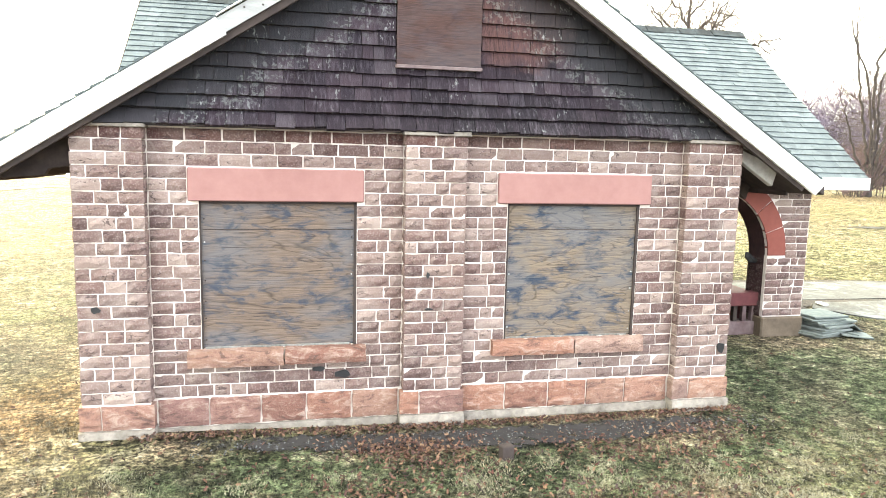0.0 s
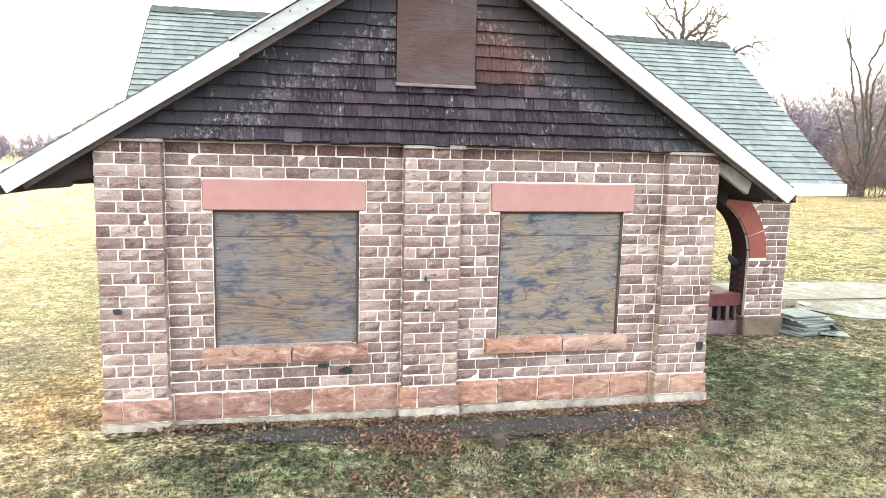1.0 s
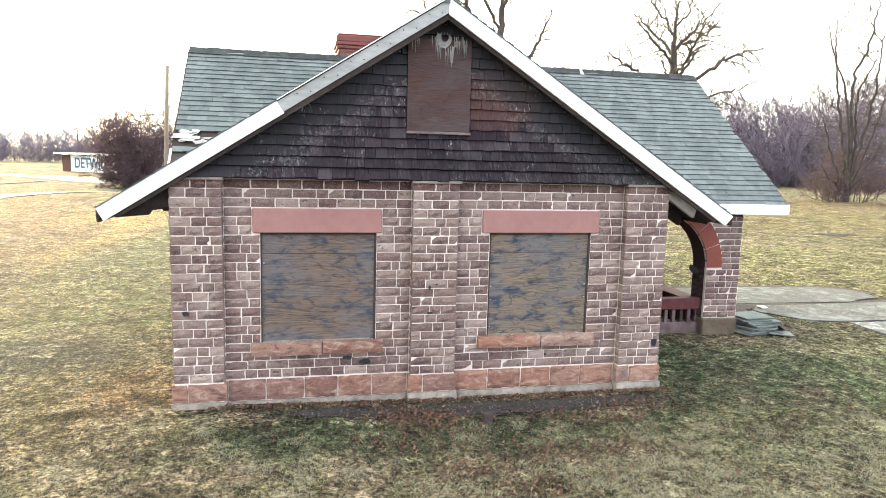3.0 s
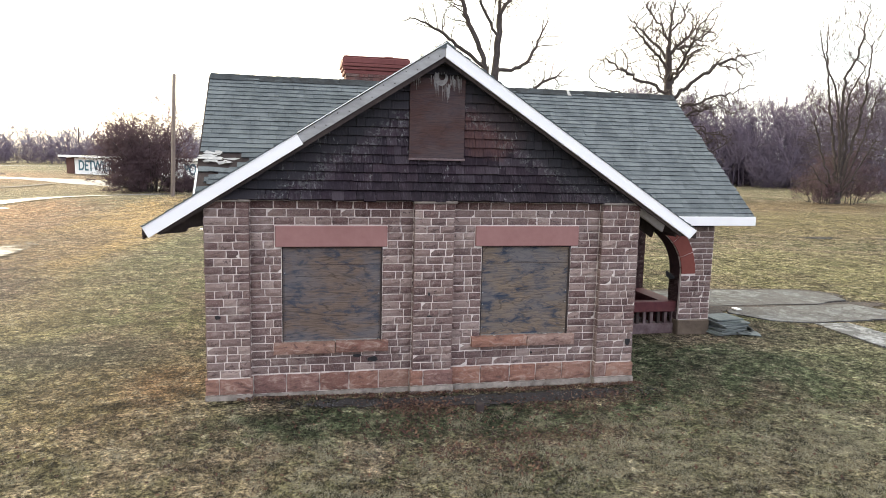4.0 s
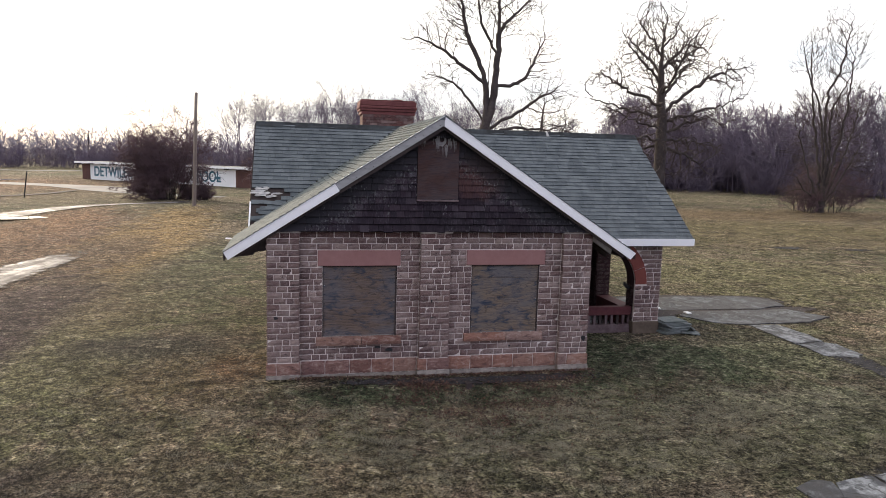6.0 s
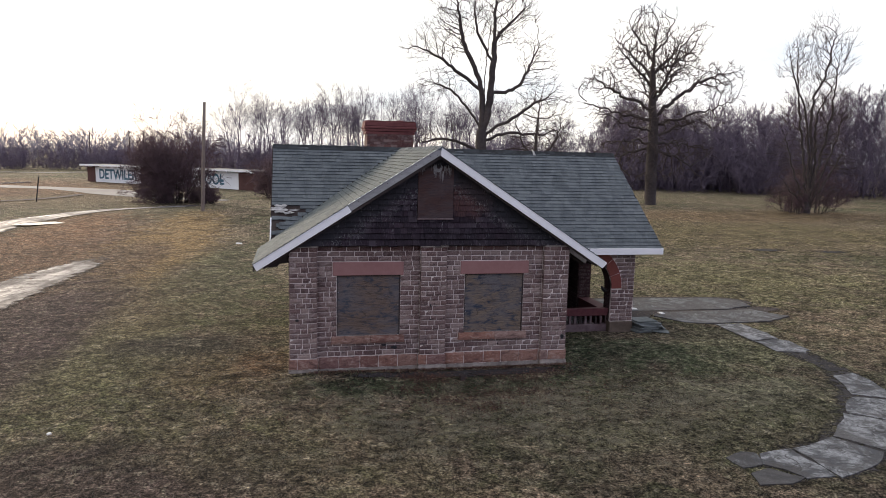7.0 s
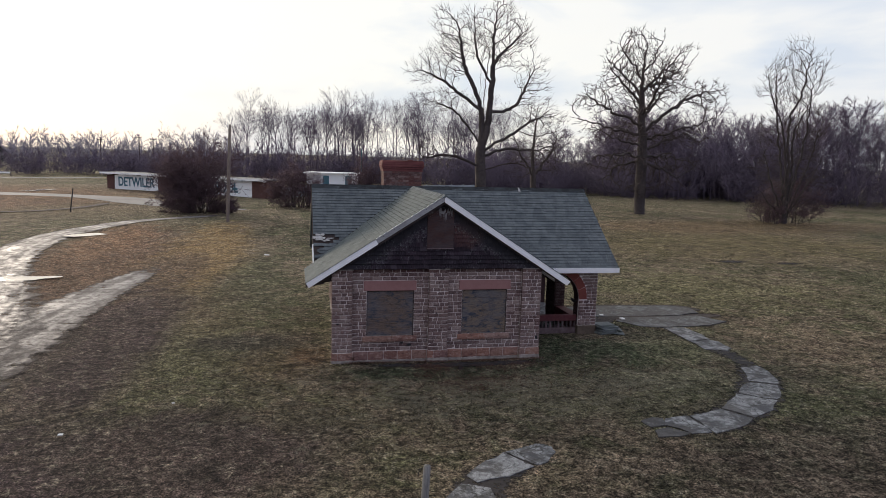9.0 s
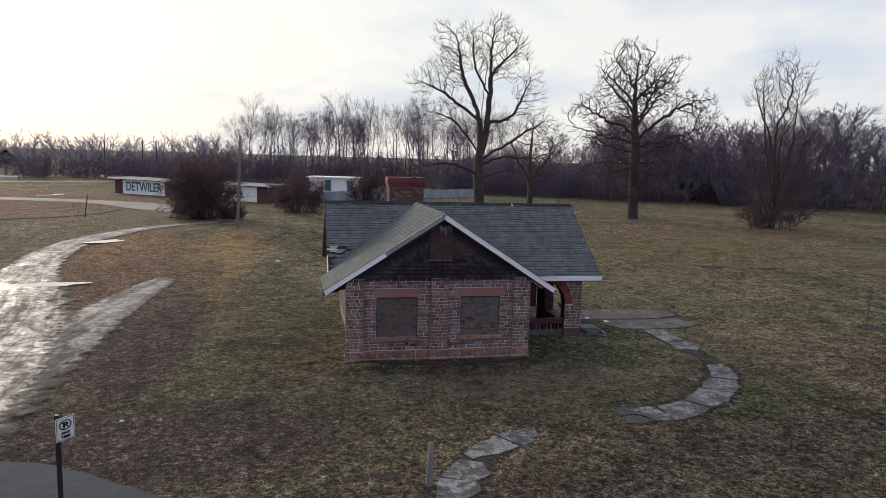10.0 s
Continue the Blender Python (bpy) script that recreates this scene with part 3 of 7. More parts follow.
# ---- mesh helpers ----
class Shape:
    """Vertices and faces gathered into one mesh."""

    def __init__(self):
        self.v, self.f = [], []

    def add(self, verts, faces):
        n = len(self.v)
        self.v += [tuple(p) for p in verts]
        self.f += [tuple(i + n for i in q) for q in faces]
        return self

    def box(self, x0, x1, y0, y1, z0, z1, m=None):
        vs = [Vector((x, y, z)) for z in (z0, z1) for y in (y0, y1) for x in (x0, x1)]
        if m is not None:
            vs = [m @ p for p in vs]
        return self.add(vs, [(0, 2, 3, 1), (4, 5, 7, 6), (0, 1, 5, 4), (2, 6, 7, 3), (0, 4, 6, 2), (1, 3, 7, 5)])

    def prism(self, ring, shift):
        """A flat ring of points swept by a vector into a closed solid."""
        k = len(ring)
        a = [Vector(p) for p in ring]
        b = [p + Vector(shift) for p in a]
        return self.add(a + b, [tuple(range(k))[::-1], tuple(range(k, 2 * k))] + [(i, (i + 1) % k, k + (i + 1) % k, k + i) for i in range(k)])

    def tube(self, pts, radii, sides):
        """A tapered tube along a line of points; closed to a point where the last radius is tiny."""
        rings, n0 = [], len(self.v)
        d0 = (pts[1] - pts[0]).normalized()
        side = d0.cross(Vector((0.31, 0.87, 0.38))).normalized()
        for i, (p, r) in enumerate(zip(pts, radii)):
            d = (pts[min(i + 1, len(pts) - 1)] - pts[max(i - 1, 0)]).normalized()
            side = (side - d * side.dot(d)).normalized()
            up = d.cross(side)
            if i == len(pts) - 1 and r < 0.012:
                self.v.append(tuple(p))
                rings.append(None)
            else:
                for k in range(sides):
                    a = 2 * math.pi * k / sides
                    self.v.append(tuple(p + side * (r * math.cos(a)) + up * (r * math.sin(a))))
                rings.append(n0 + i * sides)
        for i in range(len(pts) - 1):
            a, b = rings[i], rings[i + 1]
            for k in range(sides):
                k2 = (k + 1) % sides
                if b is None:
                    self.f.append((a + k, a + k2, n0 + (len(pts) - 1) * sides))
                else:
                    self.f.append((a + k, a + k2, b + k2, b + k))
        return self

    def mesh(self, name, mat):
        me = bpy.data.meshes.new(name)
        me.from_pydata(self.v, [], self.f)
        me.materials.append(mat)
        me.update()
        return me


def bevelled(me, width, segments=1):
    bm = bmesh.new()
    bm.from_mesh(me)
    bmesh.ops.remove_doubles(bm, verts=bm.verts, dist=1e-5)
    bmesh.ops.recalc_face_normals(bm, faces=bm.faces)
    bmesh.ops.bevel(bm, geom=bm.edges, offset=width, segments=segments, profile=0.6, affect="EDGES")
    bm.to_mesh(me)
    bm.free()
    return me


def smooth(me):
    me.polygons.foreach_set("use_smooth", [True] * len(me.polygons))
    return me


def part(name, shape, mat, parent, label="", bevel=0.0):
    me = shape.mesh(name, mat) if isinstance(shape, Shape) else shape
    if bevel:
        bevelled(me, bevel)
    ob = new(name, me)
    ob.parent = parent
    return tagged(ob, label) if label else ob


def thing(name, label, category, group="", at=(0, 0, 0)):
    ob = new(name)
    ob.empty_display_size = 0.2
    ob.location = at
    return tagged(ob, label, category, group)


def setting(name, shape, mat, label, category=""):
    me = shape.mesh(name, mat) if isinstance(shape, Shape) else shape
    return tagged(new(name, me), label, category or name, kind="structure")


rng = random.Random(7)


# ---- ground ----
def axis(lo, hi, near_lo, near_hi, step):
    a = [near_lo + i * step for i in range(int((near_hi - near_lo) / step) + 1)]
    s, p = step, a[-1]
    while p < hi:
        s *= 1.25
        p += s
        a.append(p)
    s, p = step, a[0]
    while p > lo:
        s *= 1.25
        p -= s
        a.insert(0, p)
    return a


def rise(x, y):
    """The swell of the lawn against one corner of the house; also for arrays."""
    return 0.055 * np.exp(-((x + 2.7) / 2.0) ** 2 - (y / 2.0) ** 2)


def height(x, y):
    """The ground's gentle unevenness."""
    d = max(0.0, min(1.0, (math.hypot(x, y - 2) - 6) / 10)) * max(0.0, min(1.0, (y + 5) / 6))
    knoll = 0.6 * math.exp(-((x + 5) / 9) ** 2 - ((y - 32.5) / 6) ** 2)
    return d * 0.12 * (noise.noise((x * 0.09, y * 0.09, 3.1))) + knoll + rise(x, y)


ground = Shape()
gx, gy = axis(-1800, 1800, -24, 24, 0.5), axis(-1200, 2600, -16, 24, 0.5)
ground.v = [(x, y, height(x, y)) for y in gy for x in gx]
ground.f = [(j * len(gx) + i, j * len(gx) + i + 1, (j + 1) * len(gx) + i + 1, (j + 1) * len(gx) + i) for j in range(len(gy) - 1) for i in range(len(gx) - 1)]
setting("ground", smooth(ground.mesh("ground", grass_mat)), grass_mat, "winter lawn of patchy green and straw-coloured grass", "lawn")


def catmull(pts, step):
    out = []
    for i in range(len(pts) - 1):
        p = [Vector(pts[max(0, min(len(pts) - 1, i + k))]) for k in (-1, 0, 1, 2)]
        n = max(2, int((p[2] - p[1]).length / step))
        for j in range(n):
            t = j / n
            out.append(0.5 * ((2 * p[1]) + (p[2] - p[0]) * t + (2 * p[0] - 5 * p[1] + 4 * p[2] - p[3]) * t * t + (3 * p[1] - p[0] - 3 * p[2] + p[3]) * t ** 3))
    out.append(Vector(pts[-1]))
    return out


def strip(name, rows, mat, label, lift=0.03, cols=9, step=1.0, category="track"):
    """A band of ground along rows of (x, y, half width), with an attribute that falls to its edges."""
    line = catmull(rows, step)
    s, edge, rut, far = Shape(), [], [], 0.0
    for i, p in enumerate(line):
        a, b = line[max(0, i - 1)], line[min(len(line) - 1, i + 1)]
        d = Vector((b.x - a.x, b.y - a.y, 0)).normalized()
        q = Vector((d.y, -d.x, 0))
        end = min(1.0, i / 3, (len(line) - 1 - i) / 3)
        far += (Vector((b.x, b.y, 0)) - Vector((p.x, p.y, 0))).length
        for k in range(cols):
            u = 2 * k / (cols - 1) - 1
            x, y = p.x + q.x * u * p.z, p.y + q.y * u * p.z
            s.v.append((x, y, height(x, y) + lift))
            edge.append((1 - abs(u) ** 3) * end)
            rut += [u * p.z, far, 0.0]
    for i in range(len(line) - 1):
        for k in range(cols - 1):
            a = i * cols + k
            s.f.append((a, a + 1, a + 1 + cols, a + cols))
    me = smooth(s.mesh(name, mat))
    me.attributes.new("edge", "FLOAT", "POINT").data.foreach_set("value", edge)
    me.attributes.new("rut", "FLOAT_VECTOR", "POINT").data.foreach_set("vector", rut)
    return setting(name, me, mat, label, category)


strip("mud_track", [(-12.6, -10, 3.0), (-12.8, -5, 3.4), (-13.3, 0, 3.5), (-14.0, 5, 3.1), (-15.0, 9.5, 2.6), (-16.3, 14.5, 2.0), (-17.0, 18.5, 1.6), (-17.6, 22, 1.5), (-17.7, 27.5, 1.45), (-16.4, 31.5, 1.35), (-13.85, 37.1, 1.2), (-9.2, 43, 1.0)],
      mud_mat, "wet muddy two-wheel track with pale puddled ruts", 0.035, cols=13)
strip("mud_spur", [(-11.9, -6.5, 1.8), (-11.7, -2, 2.1), (-11.6, 1.5, 2.0), (-11.3, 5.5, 1.65), (-10.8, 8.8, 1.25), (-10.45, 11.5, 1.05), (-10.1, 14.5, 0.8), (-9.9, 16.6, 0.5)], spur_mat, "churned wet mud spur beside the track", 0.03, cols=11)


def patch(name, x, y, rx, ry, mat, label, lift=0.008):
    """A round ragged patch of other ground cover."""
    s, edge, n = Shape(), [1.0], 28
    s.v.append((x, y, height(x, y) + lift))
    for k in range(1, 6):
        for i in range(n):
            a = 2 * math.pi * i / n
            px, py = x + rx * k / 5 * math.cos(a), y + ry * k / 5 * math.sin(a)
            s.v.append((px, py, height(px, py) + lift))
            edge.append(1 - (k / 5) ** 2)
    s.f = [(0, 1 + i, 1 + (i + 1) % n) for i in range(n)]
    for k in range(4):
        for i in range(n):
            a, b = 1 + k * n + i, 1 + k * n + (i + 1) % n
            s.f.append((a, a + n, b + n, b))
    me = smooth(s.mesh(name, mat))
    me.attributes.new("edge", "FLOAT", "POINT").data.foreach_set("value", edge)
    return setting(name, me, mat, label, "grass patch")


strip("soil_strip", [(-2.0, -0.34, 0.13), (-1.0, -0.39, 0.19), (0.2, -0.45, 0.25), (1.5, -0.47, 0.26), (2.6, -0.43, 0.23), (3.4, -0.36, 0.17)], wall_soil_mat, "strip of bare dark soil along the wall", 0.012, step=0.3, category="soil")
strip("drive_far", [(-62, 69, 2.2), (-36, 67.5, 2.0), (-27, 65.5, 2.0), (-21.5, 61, 2.6), (-18, 56, 2.2), (-13, 51, 1.2), (-8, 49, 0.8)], far_road_mat, "pale gravel drive in front of the pool building", 0.03, category="drive")
strip("drive_edge", [(-48, 36, 0.35), (-36, 39, 0.4), (-28, 43, 0.45), (-24, 46.5, 0.5), (-22, 51, 0.5), (-21.4, 55, 0.4)], kerb_mat, "dark worn edge of the old drive", 0.05, category="kerb")
strip("far_road", [(-140, 118, 1.6), (-90, 112, 1.6), (-52, 110, 1.6), (-38, 119, 1.4)], far_road_mat, "pale far road beyond the lawn", 0.05, category="road")


def welded(me):
    bm = bmesh.new()
    bm.from_mesh(me)
    bmesh.ops.remove_doubles(bm, verts=bm.verts, dist=1e-4)
    bm.to_mesh(me)
    bm.free()
    return me


# ---- the house: measures ----
PITCH = 0.0985          # one course of brick
BASE_Z = 0.32
RIDGE_X, RIDGE_Z, RIDGE_Y = 0.2, 4.415, 4.64
EAVE_L, EAVE_R, EAVE_Z = -3.29, 3.75, 2.165
GS = (RIDGE_Z - EAVE_Z) / 3.52     # fall of the front gable's roof
MS = 0.821                          # fall of the main roof
FRONT_Y = -0.24
MAIN_EAVE_Y = 1.885
PANELS = [(-2.12, -0.12, (-1.742, -0.512), (-1.825, -0.45), (-1.85, -0.43)),
          (0.40, 2.43, (0.80, 2.028), (0.70, 2.125), (0.68, 2.11))]
WIN_Z, LINTEL_Z, SILL_Z = (0.715, 1.925), (1.92, 2.182), (0.58, 0.718)

house = thing("park_house", "small boarded-up pink stone-brick park house with green shingle roof", "house")

# brick meshes, shared by length
BRICK_LENGTHS = [0.09, 0.13, 0.17, 0.21, 0.25, 0.3]


def brick_mesh(length, seed, mat, depth=0.07):
    """A rock-faced block: front towards -y at y = 0, hewn and uneven, edges drawn in."""
    r = random.Random(seed)
    h, nx, nz = PITCH - 0.0105, 4, 3
    s, front = Shape(), []
    for k in range(nz):
        for i in range(nx):
            u, w = i / (nx - 1), k / (nz - 1)
            rim = i in (0, nx - 1) or k in (0, nz - 1)
            x = (u - 0.5) * length + (0 if i in (0, nx - 1) else r.uniform(-0.012, 0.012)) + (r.uniform(-0.003, 0.003) if rim else 0)
            z = (w - 0.5) * h + (r.uniform(-0.003, 0.003) if rim else r.uniform(-0.012, 0.012))
            y = 0.001 if rim else -r.uniform(0.003, 0.016)
            front.append((x, y, z))
    s.v = front
    s.f = [(k * nx + i, k * nx + i + 1, (k + 1) * nx + i + 1, (k + 1) * nx + i) for k in range(nz - 1) for i in range(nx - 1)]
    loop = [0, 1, 2, 3, 7, 11, 10, 9, 8, 4]
    n = len(s.v)
    s.v += [(s.v[i][0], depth, s.v[i][2]) for i in loop]
    for a in range(len(loop)):
        b = (a + 1) % len(loop)
        s.f.append((loop[b], loop[a], n + a, n + b))
    return s.mesh("brick", mat)


brick_bank = {(length, k): brick_mesh(length, 31 * k + int(length * 100), brick_mat) for length in BRICK_LENGTHS for k in range(4)}


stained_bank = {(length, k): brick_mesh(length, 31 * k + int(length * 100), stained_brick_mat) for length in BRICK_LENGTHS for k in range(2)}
shaded_bank = {(length, k): brick_mesh(length, 31 * k + int(length * 100), shaded_brick_mat) for length in BRICK_LENGTHS for k in range(2)}


def lay_brick(parent, x0, x1, z, m=None, bank=brick_bank):
    """One block of a course, from x0 to x1 with its middle at height z, in the frame m of its wall."""
    length = x1 - x0
    near = min(BRICK_LENGTHS, key=lambda q: abs(q - length))
    ob = new("brick", bank[near, rng.randrange(len(bank) // len(BRICK_LENGTHS))])
    local = pose((x0 + x1) / 2, rng.uniform(-0.004, 0.005), z, rng.uniform(-1, 1), 0, rng.uniform(-1, 1)) @ Matrix.Diagonal((length / near, 1, 1, 1))
    ob.parent = parent
    ob.matrix_local = (m @ local) if m is not None else local
    return ob


def course(parent, x0, x1, z, m=None, first=None, joint=0.012, bank=brick_bank):
    """Blocks of uneven length along one course."""
    x, lengths = x0, (0.13, 0.17, 0.2, 0.23, 0.25, 0.28)
    while x1 - x > 0.05:
        want = first if first else rng.choice(lengths)
        first = None
        rest = x1 - x
        if rest < 0.3:
            want = rest if rest < 0.2 or rng.random() < 0.3 else rest * rng.uniform(0.42, 0.6)
        elif rest - want < 0.1:
            want = rest * 0.5
        lay_brick(parent, x + joint / 2, x + want - joint / 2, z, m, bank)
        x += want


ROWS_Z = [BASE_Z + PITCH * (k + 0.5) for k in range(22)]

def hewn(x0, x1, z0, z1, y, depth, seed, amp=0.008, ragged=0.004):
    """A long block with a hewn, uneven front at y and wavering edges."""
    r = random.Random(seed)
    nx, nz = max(4, int((x1 - x0) / 0.045)), max(3, int((z1 - z0) / 0.045))
    s = Shape()
    for k in range(nz + 1):
        for i in range(nx + 1):
            rim = i in (0, nx) or k in (0, nz)
            x = x0 + (x1 - x0) * i / nx + r.uniform(-ragged, ragged)
            z = z0 + (z1 - z0) * k / nz + r.uniform(-ragged, ragged)
            s.v.append((x, y + (0.006 if rim else -r.uniform(0, amp)), z))
    w = nx + 1
    s.f = [(k * w + i, k * w + i + 1, (k + 1) * w + i + 1, (k + 1) * w + i) for k in range(nz) for i in range(nx)]
    loop = [i for i in range(nx)] + [k * w + nx for k in range(nz)] + [nz * w + i for i in range(nx, 0, -1)] + [k * w for k in range(nz, 0, -1)]
    n = len(s.v)
    s.v += [(s.v[i][0], y + depth, s.v[i][2]) for i in loop]
    for a in range(len(loop)):
        b = (a + 1) % len(loop)
        s.f.append((loop[b], loop[a], n + a, n + b))
    return s


# front wall: mortar body with the two window openings
def pierced(xs, zs, holes, y0, y1):
    """A wall of one piece on a grid of uprights xs and levels zs; the cells in holes are open."""
    s, nx = Shape(), len(xs)
    nv = nx * len(zs)
    s.v = [(x, y, z) for y in (y0, y1) for z in zs for x in xs]
    solid = {(i, k) for k in range(len(zs) - 1) for i in range(nx - 1)} - set(holes)
    for i, k in solid:
        a = k * nx + i
        q = (a, a + 1, a + 1 + nx, a + nx)
        s.f += [q, tuple(v + nv for v in reversed(q))]
        for (di, dk), (u, w) in (((0, -1), (q[1], q[0])), ((1, 0), (q[2], q[1])), ((0, 1), (q[3], q[2])), ((-1, 0), (q[0], q[3]))):
            if (i + di, k + dk) not in solid:
                s.f.append((u, w, w + nv, u + nv))
    return s


s = pierced([-2.2, PANELS[0][2][0], PANELS[0][2][1], PANELS[1][2][0], PANELS[1][2][1], 2.5], [0.0, WIN_Z[0], WIN_Z[1], 2.56], [(1, 1), (3, 1)], 0.006, 0.3)
front_wall = part("front_wall", s, mortar_mat, house, "pale mortar joints between the blocks")
for px0, px1, win, lin, sil in PANELS:
    for k, z in enumerate(ROWS_Z):
        cut = None
        for (a, b), (lo, hi) in ((win, WIN_Z), (lin, LINTEL_Z), (sil, SILL_Z)):
            if min(hi, z + PITCH / 2) - max(lo, z - PITCH / 2) > 0.04:
                cut = (a, b) if cut is None else (min(a, cut[0]), max(b, cut[1]))
        if cut:
            course(front_wall, px0, cut[0] - 0.005, z)
            course(front_wall, cut[1] + 0.005, px1, z)
        else:
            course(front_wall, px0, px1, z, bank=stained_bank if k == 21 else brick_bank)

# pilasters, proud of the wall
for x0, x1 in ((-2.64, -2.12), (-0.12, 0.40), (2.43, 2.97)):
    s = Shape().box(x0 + 0.012, x1 - 0.012, -0.094, 0.3 if x0 > -2 else 0.04, 0.0, 2.5)
    pil = part("pilaster", s, mortar_mat, house, "projecting brick pilaster")
    m = pose(0, -0.1, 0)
    for k, z in enumerate(ROWS_Z):
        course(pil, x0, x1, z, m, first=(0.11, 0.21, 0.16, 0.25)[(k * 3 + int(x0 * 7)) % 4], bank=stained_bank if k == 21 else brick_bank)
        # the short flank towards the wall beside it
        for xf, turn in ((x0, 90), (x1, -90)):
            fm = pose(xf, -0.045, 0, 0, 0, -turn)
            lay_brick(pil, -0.042, 0.042, z, fm)
    part("cap_course", Shape().box(x0 - 0.02, x1 + 0.02, -0.13, 0.02, 2.475, 2.515), foundation_mat, pil, "thin pale stone cap", bevel=0.006)
    # base stones
    mid = x0 + (x1 - x0) * 0.28
    for a, b in ((x0 - 0.015, mid - 0.006), (mid + 0.006, x1 + 0.015)):
        part("base_stone", hewn(a, b, 0.115, BASE_Z - 0.012, -0.112, 0.1, int(a * 50) + 77), redstone_mat, pil, "red sandstone base block")
    part("footing", hewn(x0 - 0.02, x1 + 0.02, -0.1, 0.108, -0.14, 0.2, int(x0 * 9) + 40, 0.012, 0.007), foundation_mat, pil, "pale concrete footing")

# base course between the pilasters, lintels, sills, boards
for px0, px1, win, lin, sil in PANELS:
    cuts = [px0 + 0.02, px0 + 0.42, px0 + 0.83, px0 + 1.2, px0 + 1.58, px1 - 0.02]
    for a, b in zip(cuts, cuts[1:]):
        part("base_stone", hewn(a + 0.007, b - 0.007, 0.078, BASE_Z - 0.011 + rng.uniform(-0.004, 0.004), -0.014, 0.06, int(a * 50) + 99), redstone_mat, front_wall)
    part("footing", hewn(px0 + 0.02, px1 - 0.02, -0.1, 0.07, -0.035, 0.08, int(px0 * 9) + 60, 0.012, 0.007), foundation_mat, front_wall)
    part("lintel", Shape().box(*lin, -0.032, 0.2, *LINTEL_Z), lintel_mat, house, "smooth pink-painted stone lintel", bevel=0.008)
    mid = sil[0] + (sil[1] - sil[0]) * 0.53
    for a, b in ((sil[0], mid - 0.004), (mid + 0.004, sil[1])):
        part("sill", hewn(a, b, SILL_Z[0] + rng.uniform(0, 0.008), SILL_Z[1], -0.08, 0.15, int(a * 70) + 500, 0.006, 0.005), redstone_mat, house, "worn red sandstone window sill")
    board = part("window_board", Shape().box(win[0] + 0.009, win[1] - 0.016, 0.022, 0.04, WIN_Z[0] + 0.012, WIN_Z[1] - 0.024),
                 plywood_mat if px0 < 0 else plywood_blue_mat, house, "weathered plywood sheet with blue-grey stains" if px0 < 0 else "plywood sheet heavily stained blue and tan")
    part("groove", Shape().box(win[0] + 0.02, win[1] - 0.02, 0.0195, 0.024, WIN_Z[1] - 0.236, WIN_Z[1] - 0.23), dark_wood_mat, board, "split across the sheet")
    for i in range(7):
        for xx in (win[0] + 0.03, win[1] - 0.035):
            zz = WIN_Z[0] + 0.08 + i * 0.165 + rng.uniform(-0.03, 0.03)
            part("screw", Shape().prism([(xx + 0.007 * math.cos(a * 1.047), 0.022, zz + 0.007 * math.sin(a * 1.047)) for a in range(6)], (0, -0.004, 0)), metal_mat if rng.random() < 0.5 else dark_wood_mat, board)
    # dark strips stand in for shadow in the gap round the board
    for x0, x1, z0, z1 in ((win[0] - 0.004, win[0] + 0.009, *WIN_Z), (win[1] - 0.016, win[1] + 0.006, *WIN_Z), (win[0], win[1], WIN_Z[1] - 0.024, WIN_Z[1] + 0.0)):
        part("shadow_strip", Shape().box(x0, x1, 0.003, 0.03, z0, z1), dark_wood_mat, board, "dark strip standing in for the shadowed gap")
    part("dark_gap", Shape().box(win[0], win[1], 0.046, 0.1, WIN_Z[0], WIN_Z[1]), black_metal_mat, house, "dark void behind the boarded window")
    part("batten", Shape().box(win[0] + 0.02, win[1] - 0.05, 0.012, 0.03, WIN_Z[0] + 0.002, WIN_Z[0] + 0.016), stump_mat, board, "thin grey wooden strip")

# loose marks on the wall: knocked-out and blackened blocks
for x, z, w, h in ((-2.5, 1.085, 0.075, 0.055), (-0.82, 0.52, 0.13, 0.04), (-0.62, 0.47, 0.16, 0.07), (0.09, 1.03, 0.09, 0.02), (1.52, 0.47, 0.035, 0.03), (0.08, 1.32, 0.03, 0.05), (2.88, 0.6, 0.09, 0.1)):
    y = -0.122 if (x < -2.12 or -0.12 < x < 0.4 or x > 2.41) else -0.022
    ring = [(x + w / 2 * math.cos(a * 0.628) * rng.uniform(0.7, 1.1), y, z + h / 2 * math.sin(a * 0.628) * rng.uniform(0.7, 1.2)) for a in range(10)]
    part("dark_hole", Shape().prism(ring, (0, 0.012, 0)), black_metal_mat, front_wall, "blackened broken spot in the brick")

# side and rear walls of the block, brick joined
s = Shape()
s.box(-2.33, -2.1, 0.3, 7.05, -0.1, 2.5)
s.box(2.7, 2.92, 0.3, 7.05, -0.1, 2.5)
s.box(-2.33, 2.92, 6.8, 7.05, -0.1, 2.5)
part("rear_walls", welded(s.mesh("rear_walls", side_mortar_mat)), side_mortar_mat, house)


def brick_field(name, x0, x1, z0, z1, m, parent, mat, proud=0.012):
    """Courses of blocks on a wall seen only edge-on or from afar, in one mesh."""
    s = Shape()
    z, k = z0, 0
    while z < z1 - 0.03:
        x = x0 - (0.1 if k % 2 else 0)
        while x < x1:
            w = rng.choice((0.15, 0.2, 0.24))
            a, b = max(x, x0) + 0.006, min(x + w, x1) - 0.006
            if b - a > 0.03:
                s.box(a, b, -proud - rng.uniform(0, 0.01), 0.01, z + 0.006, z + PITCH - 0.006, m)
            x += w
        z += PITCH
        k += 1
    ob = part(name, s, mat, parent)
    return tagged(ob, kind="stuff")


